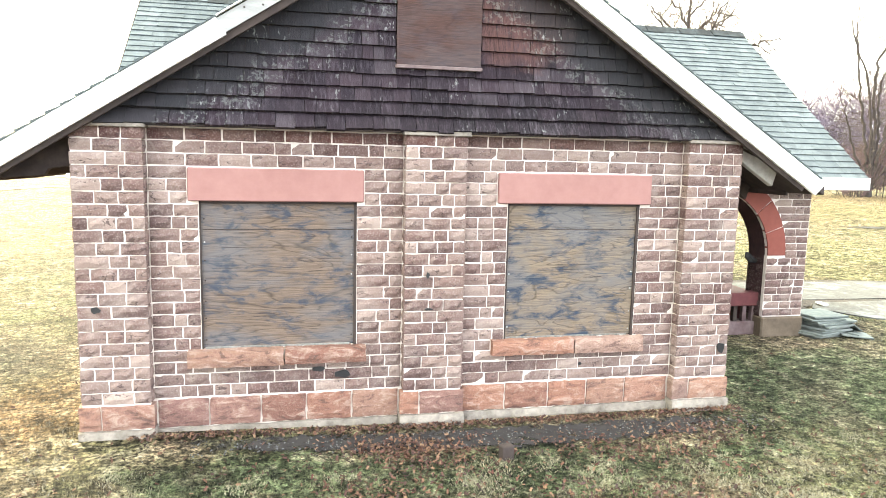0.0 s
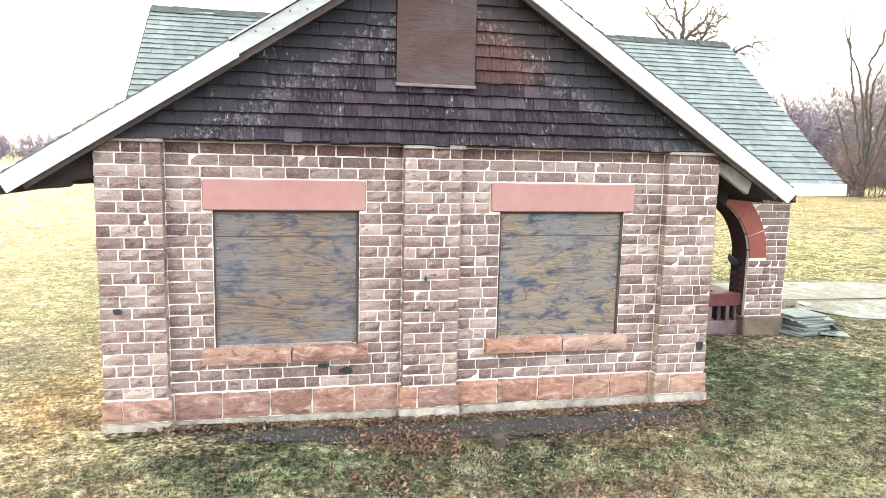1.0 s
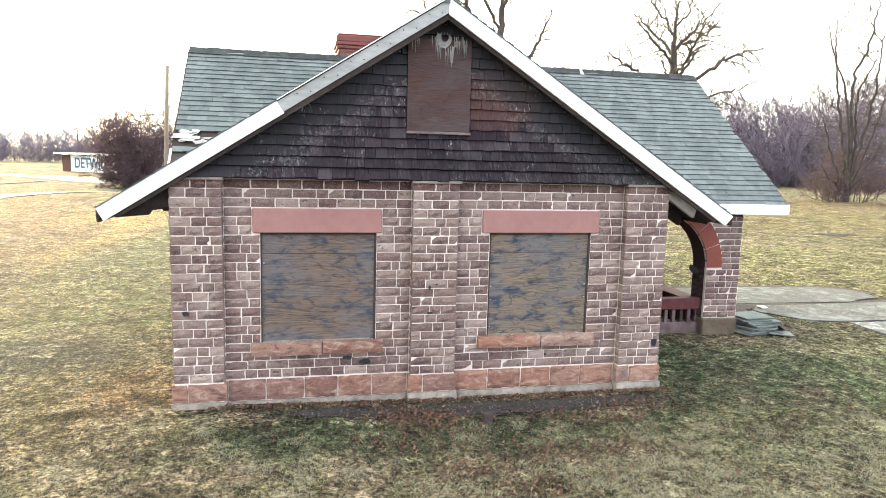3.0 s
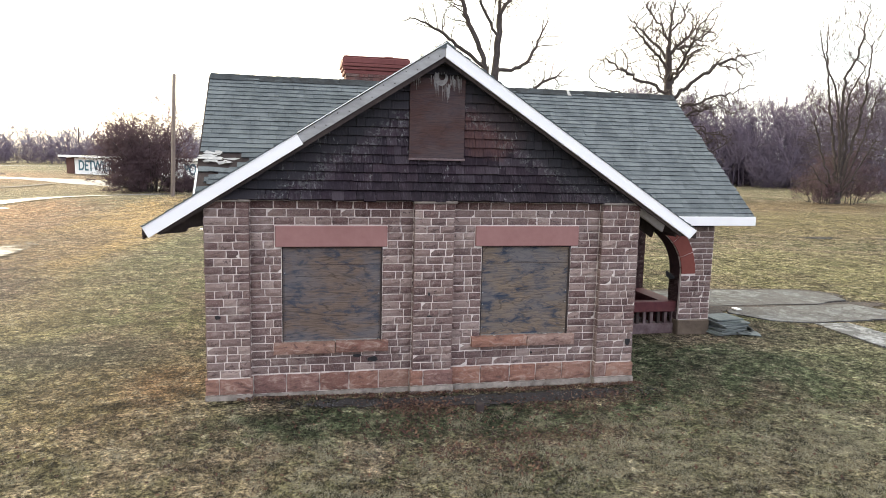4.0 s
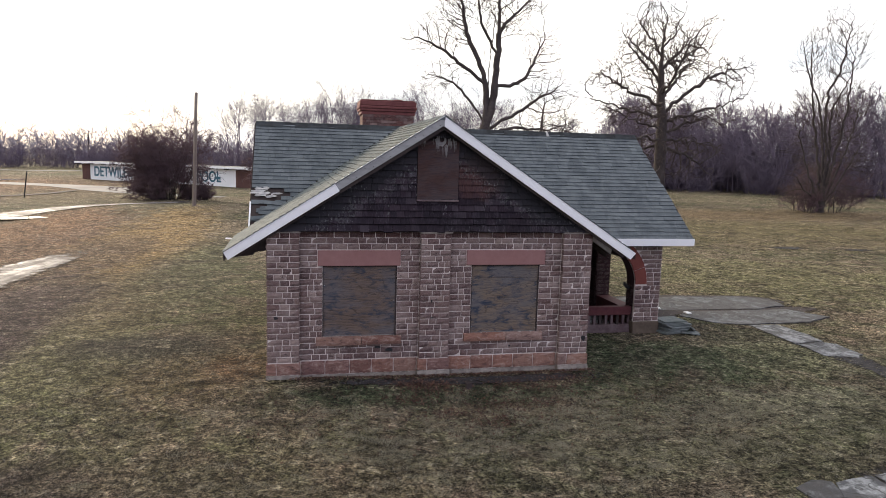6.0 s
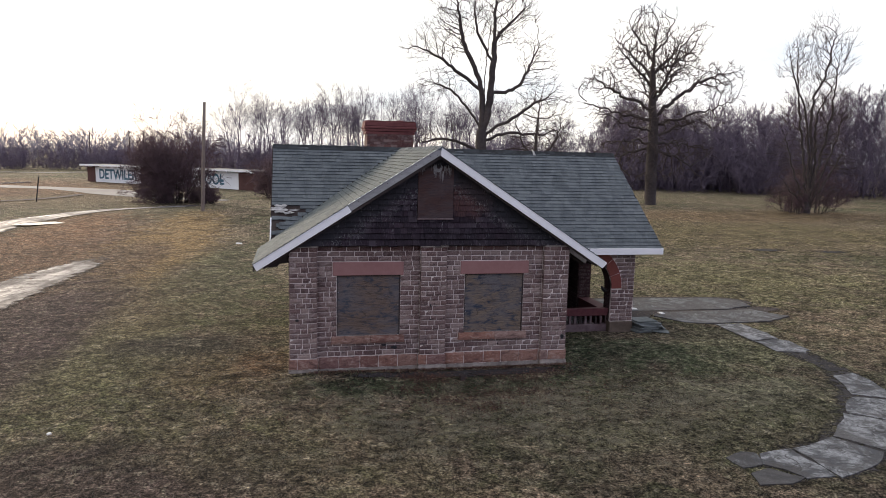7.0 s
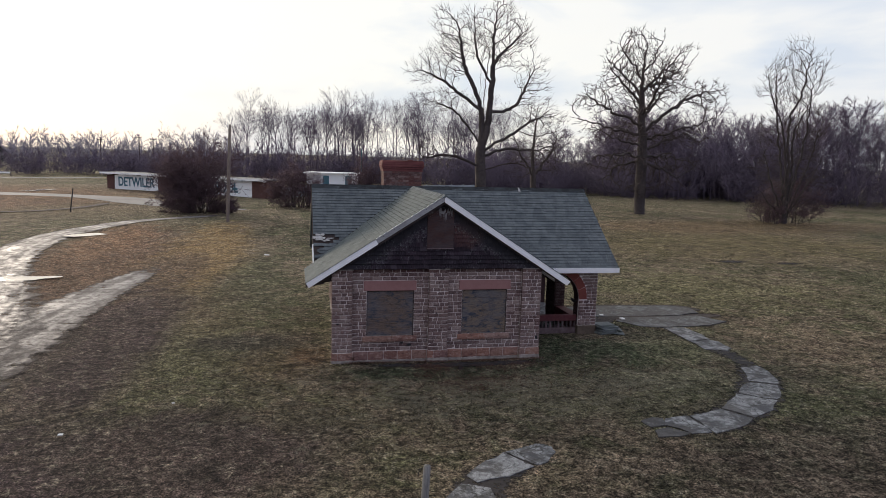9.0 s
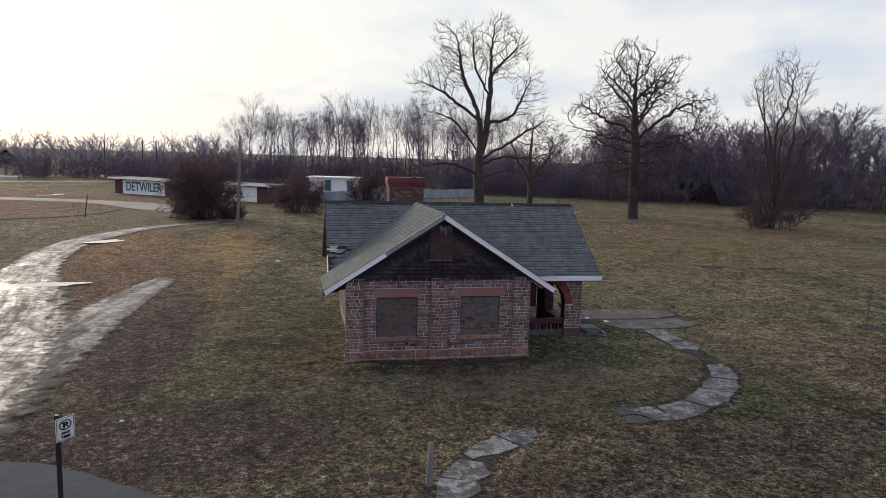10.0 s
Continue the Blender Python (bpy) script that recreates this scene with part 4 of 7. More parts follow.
brick_field("side_bricks", -7.0, -0.0, BASE_Z, 2.5, pose(-2.33, 0, 0, 0, 0, -90), house, brick_far_mat)
brick_field("side_bricks", 0.02, 7.0, BASE_Z, 2.5, pose(2.92, 0, 0, 0, 0, 90), house, brick_far_mat)

# gable wall with wood shingles, kicked out over the wall below
gable = Shape().prism([(-2.65, 0.02, 2.5), (3.05, 0.02, 2.5), (RIDGE_X, 0.02, 4.3)], (0, 0.12, 0))
gable_wall = part("gable_wall", gable, dark_wood_mat, house, "gable clad in dark weathered wood shingles")
BOARD = (-0.195, 0.505, 3.04, 4.02)
shingle_bank = []
for k in range(10):
    r = random.Random(k)
    s = Shape()
    j = [r.uniform(-0.004, 0.004) for _ in range(4)]
    s.add([(-0.5, -0.016, 0 + j[0]), (0.5, -0.016, 0 + j[1]), (0.5, 0.006, 0.16), (-0.5, 0.006, 0.16), (-0.5, 0.016, 0 + j[0]), (0.5, 0.016, j[1]), (0.5, 0.012, 0.16), (-0.5, 0.012, 0.16)],
          [(0, 1, 2, 3), (7, 6, 5, 4), (0, 4, 5, 1), (0, 3, 7, 4), (1, 5, 6, 2), (3, 2, 6, 7)])
    shingle_bank.append(s.mesh("shingle", shingle_mat))
ROW = 0.111
for row in range(17):
    z = 2.515 + row * ROW
    half = (RIDGE_Z - 0.2 - z) / GS
    xa, xb = RIDGE_X - half, RIDGE_X + half
    kick, above = [max(0.0, 1 - k / 4.0) ** 1.5 * 0.12 for k in (row, row + 1)]
    spans = [(xa, xb)]
    if BOARD[2] - 0.05 < z < BOARD[3]:
        spans = [(xa, BOARD[0] - 0.005), (BOARD[1] + 0.005, xb)]
    for a, b in spans:
        x = a
        while b - x > 0.03:
            w = min(rng.choice((0.09, 0.11, 0.13, 0.15, 0.18, 0.22)), b - x)
            if b - x - w < 0.05:
                w = b - x
            ob = new("shingle", rng.choice(shingle_bank))
            ob.parent = gable_wall
            lean = 7 + math.degrees(math.atan((kick - above) / ROW))
            ob.matrix_local = pose(x + w / 2, -0.012 - kick + rng.uniform(-0.003, 0.002), z + rng.uniform(-0.003, 0.003) - (rng.uniform(0, 0.02) if row == 0 else 0), -lean, rng.uniform(-0.35, 0.35), 0) @ Matrix.Diagonal((w - 0.0035, 1, 1, 1))
            x += w
part("drip_board", Shape().box(-2.6, 2.95, -0.115, 0.02, 2.495, 2.515), dark_wood_mat, gable_wall, "dark board under the shingles")
gb = part("gable_board", Shape().box(BOARD[0], BOARD[1], -0.035, -0.012, BOARD[2], BOARD[3]), plywood_red_mat, house, "red-brown plywood sheet boarding the gable window")
part("gable_sill", Shape().box(BOARD[0] - 0.01, BOARD[1] + 0.01, -0.06, 0.0, BOARD[2] - 0.03, BOARD[2] - 0.002), faded_rail_mat, house, "dull weathered sill strip", bevel=0.004)
# peeled paint runs and a broken lamp plate under the peak
wide = BOARD[1] - BOARD[0]
for a, b, high, low, n in ((0.05, 0.2, 4.06, 3.9, 9), (0.34, 0.42, 4.08, 3.93, 6), (0.42, 0.52, 4.1, 3.83, 22), (0.57, 0.72, 3.97, 3.76, 20), (0.72, 0.86, 4.08, 3.9, 16), (0.86, 0.97, 4.06, 3.86, 9)):
    s = Shape()
    for _ in range(n):
        x = BOARD[0] + wide * rng.uniform(a, b)
        top, tail = high - rng.uniform(0, 0.08), low + rng.uniform(-0.04, 0.1)
        w = rng.uniform(0.002, 0.006)
        s.prism([(x - w, -0.0365, top), (x + w, -0.0365, top - 0.01), (x + w * 0.6, -0.0365, (top + tail) / 2), (x, -0.0365, tail), (x - w * 0.7, -0.0365, (top + tail) / 2)], (0, -0.0015 - rng.uniform(0, 0.002), 0))
    part("peeled_streak", s, faded_paint_mat, gb, "white peeled paint runs")
arc = Shape()
ring = [(0.19 + 0.085 * math.cos(a), -0.05, 4.03 + 0.1 * math.sin(a)) for a in [math.radians(d) for d in range(150, 381, 20)]] + \
       [(0.2 + 0.045 * math.cos(a), -0.05, 4.055 + 0.06 * math.sin(a)) for a in [math.radians(d) for d in range(380, 149, -20)]]
part("lamp_plate", arc.prism(ring, (0, 0.02, 0)), faded_paint_mat, gb, "broken white curved lamp plate")


# ---- roofs ----
def zf(x):
    return RIDGE_Z - GS * abs(x - RIDGE_X)


def zm(y):
    return RIDGE_Z - MS * abs(RIDGE_Y - y)


def valley_y(z):
    return RIDGE_Y - (RIDGE_Z - z) / MS


MAIN_L, MAIN_R0, MAIN_R1 = -3.03, 6.13, 6.23
deck = Shape()
for ex in (EAVE_L, EAVE_R):
    ez = zf(ex)
    deck.prism([(ex, FRONT_Y + 0.02, ez - 0.02), (RIDGE_X, FRONT_Y + 0.02, RIDGE_Z - 0.02), (RIDGE_X, RIDGE_Y, RIDGE_Z - 0.02), (ex, valley_y(ez) + 0.02, ez - 0.02)], (0, 0, -0.09))
part("front_roof_deck", deck, dark_wood_mat, house, "dark boarded roof deck")
main_deck = Shape()
back_y = 2 * RIDGE_Y - MAIN_EAVE_Y
left_z = zf(EAVE_L)
main_deck.prism([(MAIN_L, valley_y(left_z) - 0.1, zm(valley_y(left_z) - 0.1) - 0.02), (-2.4, valley_y(left_z) - 0.1, zm(valley_y(left_z) - 0.1) - 0.02), (RIDGE_X, RIDGE_Y, RIDGE_Z - 0.02), (MAIN_L, RIDGE_Y, RIDGE_Z - 0.02)], (0, 0, -0.09))
main_deck.prism([(2.9, MAIN_EAVE_Y, zm(MAIN_EAVE_Y) - 0.02), (MAIN_R1, MAIN_EAVE_Y, zm(MAIN_EAVE_Y) - 0.02), (MAIN_R0, RIDGE_Y, RIDGE_Z - 0.02), (RIDGE_X, RIDGE_Y, RIDGE_Z - 0.02)], (0, 0, -0.09))
part("main_roof_deck", main_deck, dark_wood_mat, house)
part("rear_roof", Shape().prism([(MAIN_L, RIDGE_Y, RIDGE_Z), (MAIN_R0, RIDGE_Y, RIDGE_Z), (MAIN_R1, back_y, zm(back_y)), (MAIN_L, back_y, zm(back_y))], (0, 0, -0.1)), roof_mat, house, "green shingle rear slope")

TAB = 0.12


def tab_verts(a, b, place, s0, s1, thick):
    """One shingle tab between two places along a course; place(u, s) gives the roof's surface."""
    up = place.normal
    lo_a, lo_b, hi_a, hi_b = place(a, s1), place(b, s1), place(a, s0), place(b, s0)
    return [lo_a + up * thick, lo_b + up * thick, hi_b + up * 0.002, hi_a + up * 0.002, lo_a, lo_b, hi_b - up * 0.002, hi_a - up * 0.002]


TAB_FACES = [(0, 1, 2, 3), (0, 4, 5, 1), (0, 3, 7, 4), (1, 5, 6, 2)]


class Plane:
    """A roof slope: u runs along the ridge, s down the slope from it."""

    def __init__(self, origin, along, down):
        self.o, self.u, self.d = Vector(origin), Vector(along), Vector(down).normalized()
        self.normal = self.u.cross(self.d).normalized()
        if self.normal.z < 0:
            self.normal = -self.normal

    def __call__(self, u, s):
        return self.o + self.u * u + self.d * s


def shingle_slope(name, plane, length, limits, mat, keep, width=0.3, exposure=TAB, single=None, skip=None):
    """Courses of tabs down a slope. single(u, s): whether that tab is an object of its own."""
    s, n = Shape(), int(length / exposure)
    lone = 0
    holder = part(name, s, mat, house)
    for k in range(n + 1):
        s0, s1 = k * exposure - 0.01, min((k + 1) * exposure, length + 0.02)
        lo, hi = limits((s0 + s1) / 2)
        u = lo - (width * 0.5 if k % 2 else 0) - rng.uniform(0, 0.03)
        while u < hi:
            w = width * rng.uniform(0.92, 1.08)
            a, b = max(u, lo) + 0.0015, min(u + w, hi) - 0.0015
            u += w
            if b - a < 0.03 or (skip and skip((a + b) / 2, (s0 + s1) / 2)):
                continue
            vs = tab_verts(a, b, plane, s0, s1 + rng.uniform(-0.004, 0.004), rng.uniform(0.014, 0.022))
            if single and single((a + b) / 2, (s0 + s1) / 2) and lone < 300:
                lone += 1
                t = Shape().add(vs, TAB_FACES)
                part("roof_shingle", t, roof_tab_mat, holder)
            else:
                s.add(vs, TAB_FACES)
    me = s.mesh(name, mat)
    holder.data = me
    return tagged(holder, keep, kind="stuff")


main_len = math.hypot(RIDGE_Y - MAIN_EAVE_Y, RIDGE_Z - zm(MAIN_EAVE_Y))
main_plane = Plane((0, RIDGE_Y, RIDGE_Z), (1, 0, 0), (0, -1, -MS))
cs = MS / math.hypot(1, MS)     # fall in z per length down the main slope
shingle_slope("main_roof_right", main_plane, main_len, lambda q: (RIDGE_X + q * cs / GS, MAIN_R0 + (MAIN_R1 - MAIN_R0) * q / main_len), roof_mat, "green-grey asphalt shingle slope", single=lambda u, q: True, width=0.33)


def torn(u, q):
    inside = u < -2.38 + 0.25 * noise.noise((u * 3, q * 3, 1.0)) and 2.12 < q < 3.3
    return inside and (q < 2.55 or noise.noise((u * 5, q * 9, 4.0)) > -0.12)


shingle_slope("main_roof_left", main_plane, main_len - 0.15, lambda q: (MAIN_L, RIDGE_X - q * cs / GS), roof_mat, "green-grey asphalt shingle slope with a torn patch", skip=torn)
gl = math.hypot(3.5, 3.5 * GS)
gs = GS / math.hypot(1, GS)
left_plane = Plane((RIDGE_X, 0, RIDGE_Z), (0, 1, 0), (-1, 0, -GS))
right_plane = Plane((RIDGE_X, 0, RIDGE_Z), (0, 1, 0), (1, 0, -GS))
for nm, pl in (("front_roof_left", left_plane), ("front_roof_right", right_plane)):
    shingle_slope(nm, pl, gl - 0.03, lambda q: (FRONT_Y - 0.01, valley_y(RIDGE_Z - q * gs)), roof_old_mat, "faded grey asphalt shingles on the front gable")
# torn patch: bare boards and curled felt
s = Shape()
for i in range(14):
    u, q = (rng.uniform(-2.98, -2.72), rng.uniform(2.14, 2.42)) if i < 10 else (rng.uniform(-2.7, -2.4), rng.uniform(2.3, 2.45))
    w, h = rng.uniform(0.07, 0.16), rng.uniform(0.025, 0.06)
    s.add([main_plane(u + w * math.cos(k * 1.047) * rng.uniform(0.5, 1.1), q + h * math.sin(k * 1.047) * rng.uniform(0.5, 1.1)) + main_plane.normal * rng.uniform(0.004, 0.05) for k in range(6)], [tuple(range(6))])
# loose strips of shingle slid askew over the bare felt
for u, q, w, a in ((-2.62, 2.62, 0.5, 6), (-2.55, 2.76, 0.62, -4), (-2.66, 2.92, 0.44, 8), (-2.86, 3.04, 0.3, -7), (-2.5, 3.1, 0.46, 3)):
    lean = math.tan(radians(a))
    strip_verts = [main_plane(u + dx, q + dq + dx * lean) + main_plane.normal * (0.022 + up) for up in (0.0, 0.01) for dx, dq in ((-w / 2, 0.05), (w / 2, 0.05), (w / 2, -0.05), (-w / 2, -0.05))]
    part("loose_shingle", Shape().add(strip_verts, [(0, 1, 2, 3), (7, 6, 5, 4), (0, 4, 5, 1), (1, 5, 6, 2), (2, 6, 7, 3), (3, 7, 4, 0)]), roof_tab_mat, house, "loose strip of asphalt shingle")
tagged(part("torn_felt", s, peel_mat, house, "torn pale felt and bare boards"), kind="stuff")
# ridge caps, each a bent tab over the ridge
def ridge_row(name, along, start, stop, fall, mat, label, at):
    cap = part(name, Shape().box(*at[0]), dark_wood_mat, house, label)
    me = Shape().add([(0, -0.13, 0.014 - 0.13 * fall), (0, 0, 0.02), (0, 0.13, 0.014 - 0.13 * fall), (0.296, -0.13, 0.006 - 0.13 * fall), (0.296, 0, 0.012), (0.296, 0.13, 0.006 - 0.13 * fall)],
                     [(0, 3, 4, 1), (1, 4, 5, 2), (0, 1, 2), (3, 5, 4)]).mesh("ridge_shingle", mat)
    n = int((stop - start) / 0.285)
    for k in range(n):
        ob = new("ridge_shingle", me)
        ob.parent = cap
        ob.matrix_local = at[1] @ pose(start + k * (stop - start - 0.296) / max(1, n - 1), rng.uniform(-0.006, 0.006), rng.uniform(0, 0.006), rng.uniform(-1.5, 1.5), 0, rng.uniform(-1, 1))


ridge_row("ridge_cap", 0, MAIN_L, MAIN_R0, MS, ridge_mat, "row of ridge shingles darkened as a shadow line", ((MAIN_L, MAIN_R0, RIDGE_Y - 0.03, RIDGE_Y + 0.03, RIDGE_Z - 0.06, RIDGE_Z - 0.02), pose(0, RIDGE_Y, RIDGE_Z + 0.012)))
ridge_row("ridge_cap", 1, FRONT_Y, RIDGE_Y - 0.1, GS, roof_tab_mat, "row of faded ridge shingles", ((RIDGE_X - 0.03, RIDGE_X + 0.03, FRONT_Y + 0.02, RIDGE_Y, RIDGE_Z - 0.06, RIDGE_Z - 0.02), pose(RIDGE_X, 0, RIDGE_Z + 0.004, 0, 0, 90)))

part("ridge_flashing", Shape().prism([(3.75, RIDGE_Y - 0.14, RIDGE_Z - 0.09), (3.83, RIDGE_Y - 0.14, RIDGE_Z - 0.09), (3.81, RIDGE_Y - 0.02, RIDGE_Z + 0.035), (3.77, RIDGE_Y - 0.02, RIDGE_Z + 0.035)], (0, 0.05, 0)), peel_mat, house, "bent scrap of grey flashing on the ridge", bevel=0.006)

# fascia boards
DROP = 0.17


def rake(x0, x1, y0, y1, drop, lift=0.0):
    return Shape().prism([(x0, y0, zf(x0) + lift), (x1, y0, zf(x1) + lift), (x1, y0, zf(x1) - drop), (x0 + (0.07 if x0 < -3 else 0) - (0.1 if x0 > 3 else 0), y0, zf(x0) - drop + (0.045 if x0 < -3 else 0) + (0.06 if x0 > 3 else 0))], (0, y1 - y0, 0))


part("rake_board", rake(EAVE_R, RIDGE_X, FRONT_Y, FRONT_Y + 0.035, DROP), white_paint_mat, house, "white-painted rake board", bevel=0.004)
part("rake_board", Shape().prism([(EAVE_L, FRONT_Y, zf(EAVE_L)), (-1.565, FRONT_Y, zf(-1.565)), (-1.488, FRONT_Y, zf(-1.488) - DROP), (EAVE_L + 0.07, FRONT_Y, zf(EAVE_L) - DROP + 0.045)], (0, 0.035, 0)), white_paint_mat, house, "white-painted rake board", bevel=0.004)
for x0, x1 in ((EAVE_R - 0.12, RIDGE_X), (EAVE_L + 0.12, RIDGE_X)):
    part("inner_rake_board", rake(x0, x1, FRONT_Y + 0.036, FRONT_Y + 0.075, DROP + 0.045), dark_wood_mat, house, "dark bare board behind the white rake")
flash = part("rake_flashing", rake(-1.6, RIDGE_X, FRONT_Y + 0.012, FRONT_Y + 0.03, 0.15, -0.012), metal_mat, house, "grey bare metal rake flashing with nail heads")
part("drip_edge", rake(-1.56, RIDGE_X, FRONT_Y - 0.012, FRONT_Y + 0.03, -0.001, 0.012), white_paint_mat, flash, "thin white drip edge")
for i in range(12):
    x = -1.36 + i * 0.135
    z = zf(x) - 0.05 - (0.06 if i % 2 else 0)
    part("nail_head", Shape().prism([(x + 0.008 * math.cos(a * 1.047), FRONT_Y + 0.012, z + 0.008 * math.sin(a * 1.047)) for a in range(6)], (0, -0.004, 0)), dark_wood_mat, flash)
ez = zm(MAIN_EAVE_Y)
part("eave_board", Shape().box(3.78, MAIN_R1 + 0.01, MAIN_EAVE_Y - 0.03, MAIN_EAVE_Y, ez - 0.15, ez + 0.005), white_paint_mat, house, "white-painted eave board", bevel=0.004)
part("rake_board", Shape().prism([(MAIN_R1, MAIN_EAVE_Y, ez - 0.005), (MAIN_R0, RIDGE_Y, RIDGE_Z - 0.005), (MAIN_R0, RIDGE_Y, RIDGE_Z - 0.16), (MAIN_R1, MAIN_EAVE_Y, ez - 0.16)], (0.01, 0, 0)), dark_wood_mat, house)
yl = valley_y(left_z)
part("rake_board", Shape().prism([(MAIN_L - 0.03, yl + 0.02, zm(yl) - 0.01), (MAIN_L - 0.03, yl + 0.75, zm(yl + 0.75) - 0.01), (MAIN_L - 0.03, yl + 0.75, zm(yl + 0.75) - 0.17), (MAIN_L - 0.03, yl + 0.02, zm(yl) - 0.17)], (0.03, 0, 0)), white_paint_mat, house, "short white rake board")
part("rake_board", Shape().prism([(MAIN_L - 0.02, yl + 0.76, zm(yl + 0.76) - 0.01), (MAIN_L - 0.02, RIDGE_Y, RIDGE_Z - 0.01), (MAIN_L - 0.02, RIDGE_Y, RIDGE_Z - 0.15), (MAIN_L - 0.02, yl + 0.76, zm(yl + 0.76) - 0.15)], (0.02, 0, 0)), dark_wood_mat, house, "bare dark rake board")
# gutters side of the front gable, rafter tails
for ex, sg in ((EAVE_L, -1), (EAVE_R, 1)):
    part("eave_board", Shape().box(min(ex, ex + sg * -0.02), max(ex, ex + sg * -0.02), FRONT_Y + (0.035 if sg < 0 else 0.5), valley_y(zf(ex)) - 0.02, zf(ex) - 0.14, zf(ex) - 0.015), dark_wood_mat, house, "dark eave board")
    wall_x = -2.6 if sg < 0 else 2.92
    for i, y in enumerate((0.02, 0.75, 1.5)):
        inner, outer = wall_x - sg * 0.1, ex - sg * (0.32 if i == 0 and sg > 0 else 0.06)
        if sg > 0:
            ring = [(inner, y, zf(inner) - 0.11), (outer, y, zf(outer) - 0.11), (outer - sg * 0.04, y, zf(outer) - 0.25), (inner, y, zf(inner) - 0.27)]
        else:
            ring = [(inner, y, zf(inner) - 0.11), (outer, y, zf(outer) - 0.1), (outer + 0.06, y, zf(outer) - 0.15), (-2.85, y, 2.1), (-2.82, y, 2.15), (inner, y, 2.2)]
        part("rafter_tail", Shape().prism(ring, (0, 0.07, 0)), pale_wood_mat if (i == 0 and sg > 0) else dark_wood_mat, house, "exposed rafter tail", bevel=0.006)
part("soffit", Shape().prism([(2.9, 0.0, 2.5), (3.3, 0.0, 2.35), (3.3, 1.6, 2.35), (2.9, 1.6, 2.5)], (0, 0, -0.02)), dark_wood_mat, house)

# ---- porch with its arches ----
PY0, PY1 = 2.25, 2.62
AX, AZ, AR, AV = 4.24, 1.1, 0.88, 0.265
PIER_X = 5.72
s = Shape()
s.box(AX + AR, PIER_X, PY0 + 0.006, PY1, -0.1, AZ)
s.box(2.92, AX - AR, PY0 + 0.006, PY1, -0.1, AZ)
steps = 24
top = 2.42
ang = [math.pi * k / steps for k in range(steps + 1)]
ring = [(PIER_X, PY0 + 0.006, AZ), (PIER_X, PY0 + 0.006, top), (2.92, PY0 + 0.006, top), (2.92, PY0 + 0.006, AZ)]
for a, b in zip(ang, ang[1:]):
    xa, za, xb, zb = AX + AR * math.cos(a), AZ + AR * math.sin(a), AX + AR * math.cos(b), AZ + AR * math.sin(b)
    s.prism([(xa, PY0 + 0.006, za), (xa, PY0 + 0.006, top), (xb, PY0 + 0.006, top), (xb, PY0 + 0.006, zb)], (0, PY1 - PY0 - 0.012, 0))
s.box(AX + AR, PIER_X, PY0 + 0.006, PY1, AZ, top)
s.box(2.92, AX - AR, PY0 + 0.006, PY1, AZ, top)
porch_wall = part("porch_wall", welded(s.mesh("porch_wall", mortar_mat)), mortar_mat, house, "porch wall pierced by a round red-stone arch")
for k in range(9):
    a0, a1 = math.pi * k / 9 + 0.006, math.pi * (k + 1) / 9 - 0.006
    arcs = [a0 + (a1 - a0) * j / 4 for j in range(5)]
    ring = [(AX + AR * math.cos(a), PY0 - 0.012, AZ + AR * math.sin(a)) for a in arcs] + [(AX + (AR + AV) * math.cos(a), PY0 - 0.012, AZ + (AR + AV) * math.sin(a)) for a in reversed(arcs)]
    part("voussoir", Shape().prism(ring, (0, 0.06, 0)), voussoir_mat, porch_wall, "red arch stone")
soffit_ring = Shape()
for a, b in zip(ang, ang[1:]):
    soffit_ring.prism([(AX + q * math.cos(c), PY0 + 0.05, AZ + q * math.sin(c)) for q, c in ((AR - 0.004, a), (AR - 0.004, b), (AR + 0.03, b), (AR + 0.03, a))], (0, PY1 - PY0 - 0.04, 0))
part("arch_soffit", welded(soffit_ring.mesh("arch_soffit", shaded_porch_mat)), shaded_porch_mat, porch_wall, "underside of the arch, shade put in its colour")
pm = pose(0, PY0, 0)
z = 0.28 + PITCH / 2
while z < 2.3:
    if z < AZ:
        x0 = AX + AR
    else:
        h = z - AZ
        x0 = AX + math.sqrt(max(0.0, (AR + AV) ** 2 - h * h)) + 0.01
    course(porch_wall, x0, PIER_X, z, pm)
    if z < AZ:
        course(porch_wall, -PY1, -PY0 - 0.06, z, pose(AX + AR - 0.008, 0, 0, 0, 0, -90), bank=shaded_bank)
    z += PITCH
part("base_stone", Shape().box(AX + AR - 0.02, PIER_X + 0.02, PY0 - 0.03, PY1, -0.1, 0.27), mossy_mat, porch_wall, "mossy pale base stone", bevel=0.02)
# thin added sheet that paints shade over the pale jamb mortar
part("jamb_lining", Shape().box(AX + AR - 0.004, AX + AR + 0.02, PY0 + 0.06, PY1 + 0.01, 0.0, AZ), shaded_porch_mat, porch_wall, "joints of the arch jamb, coloured as if in shade")
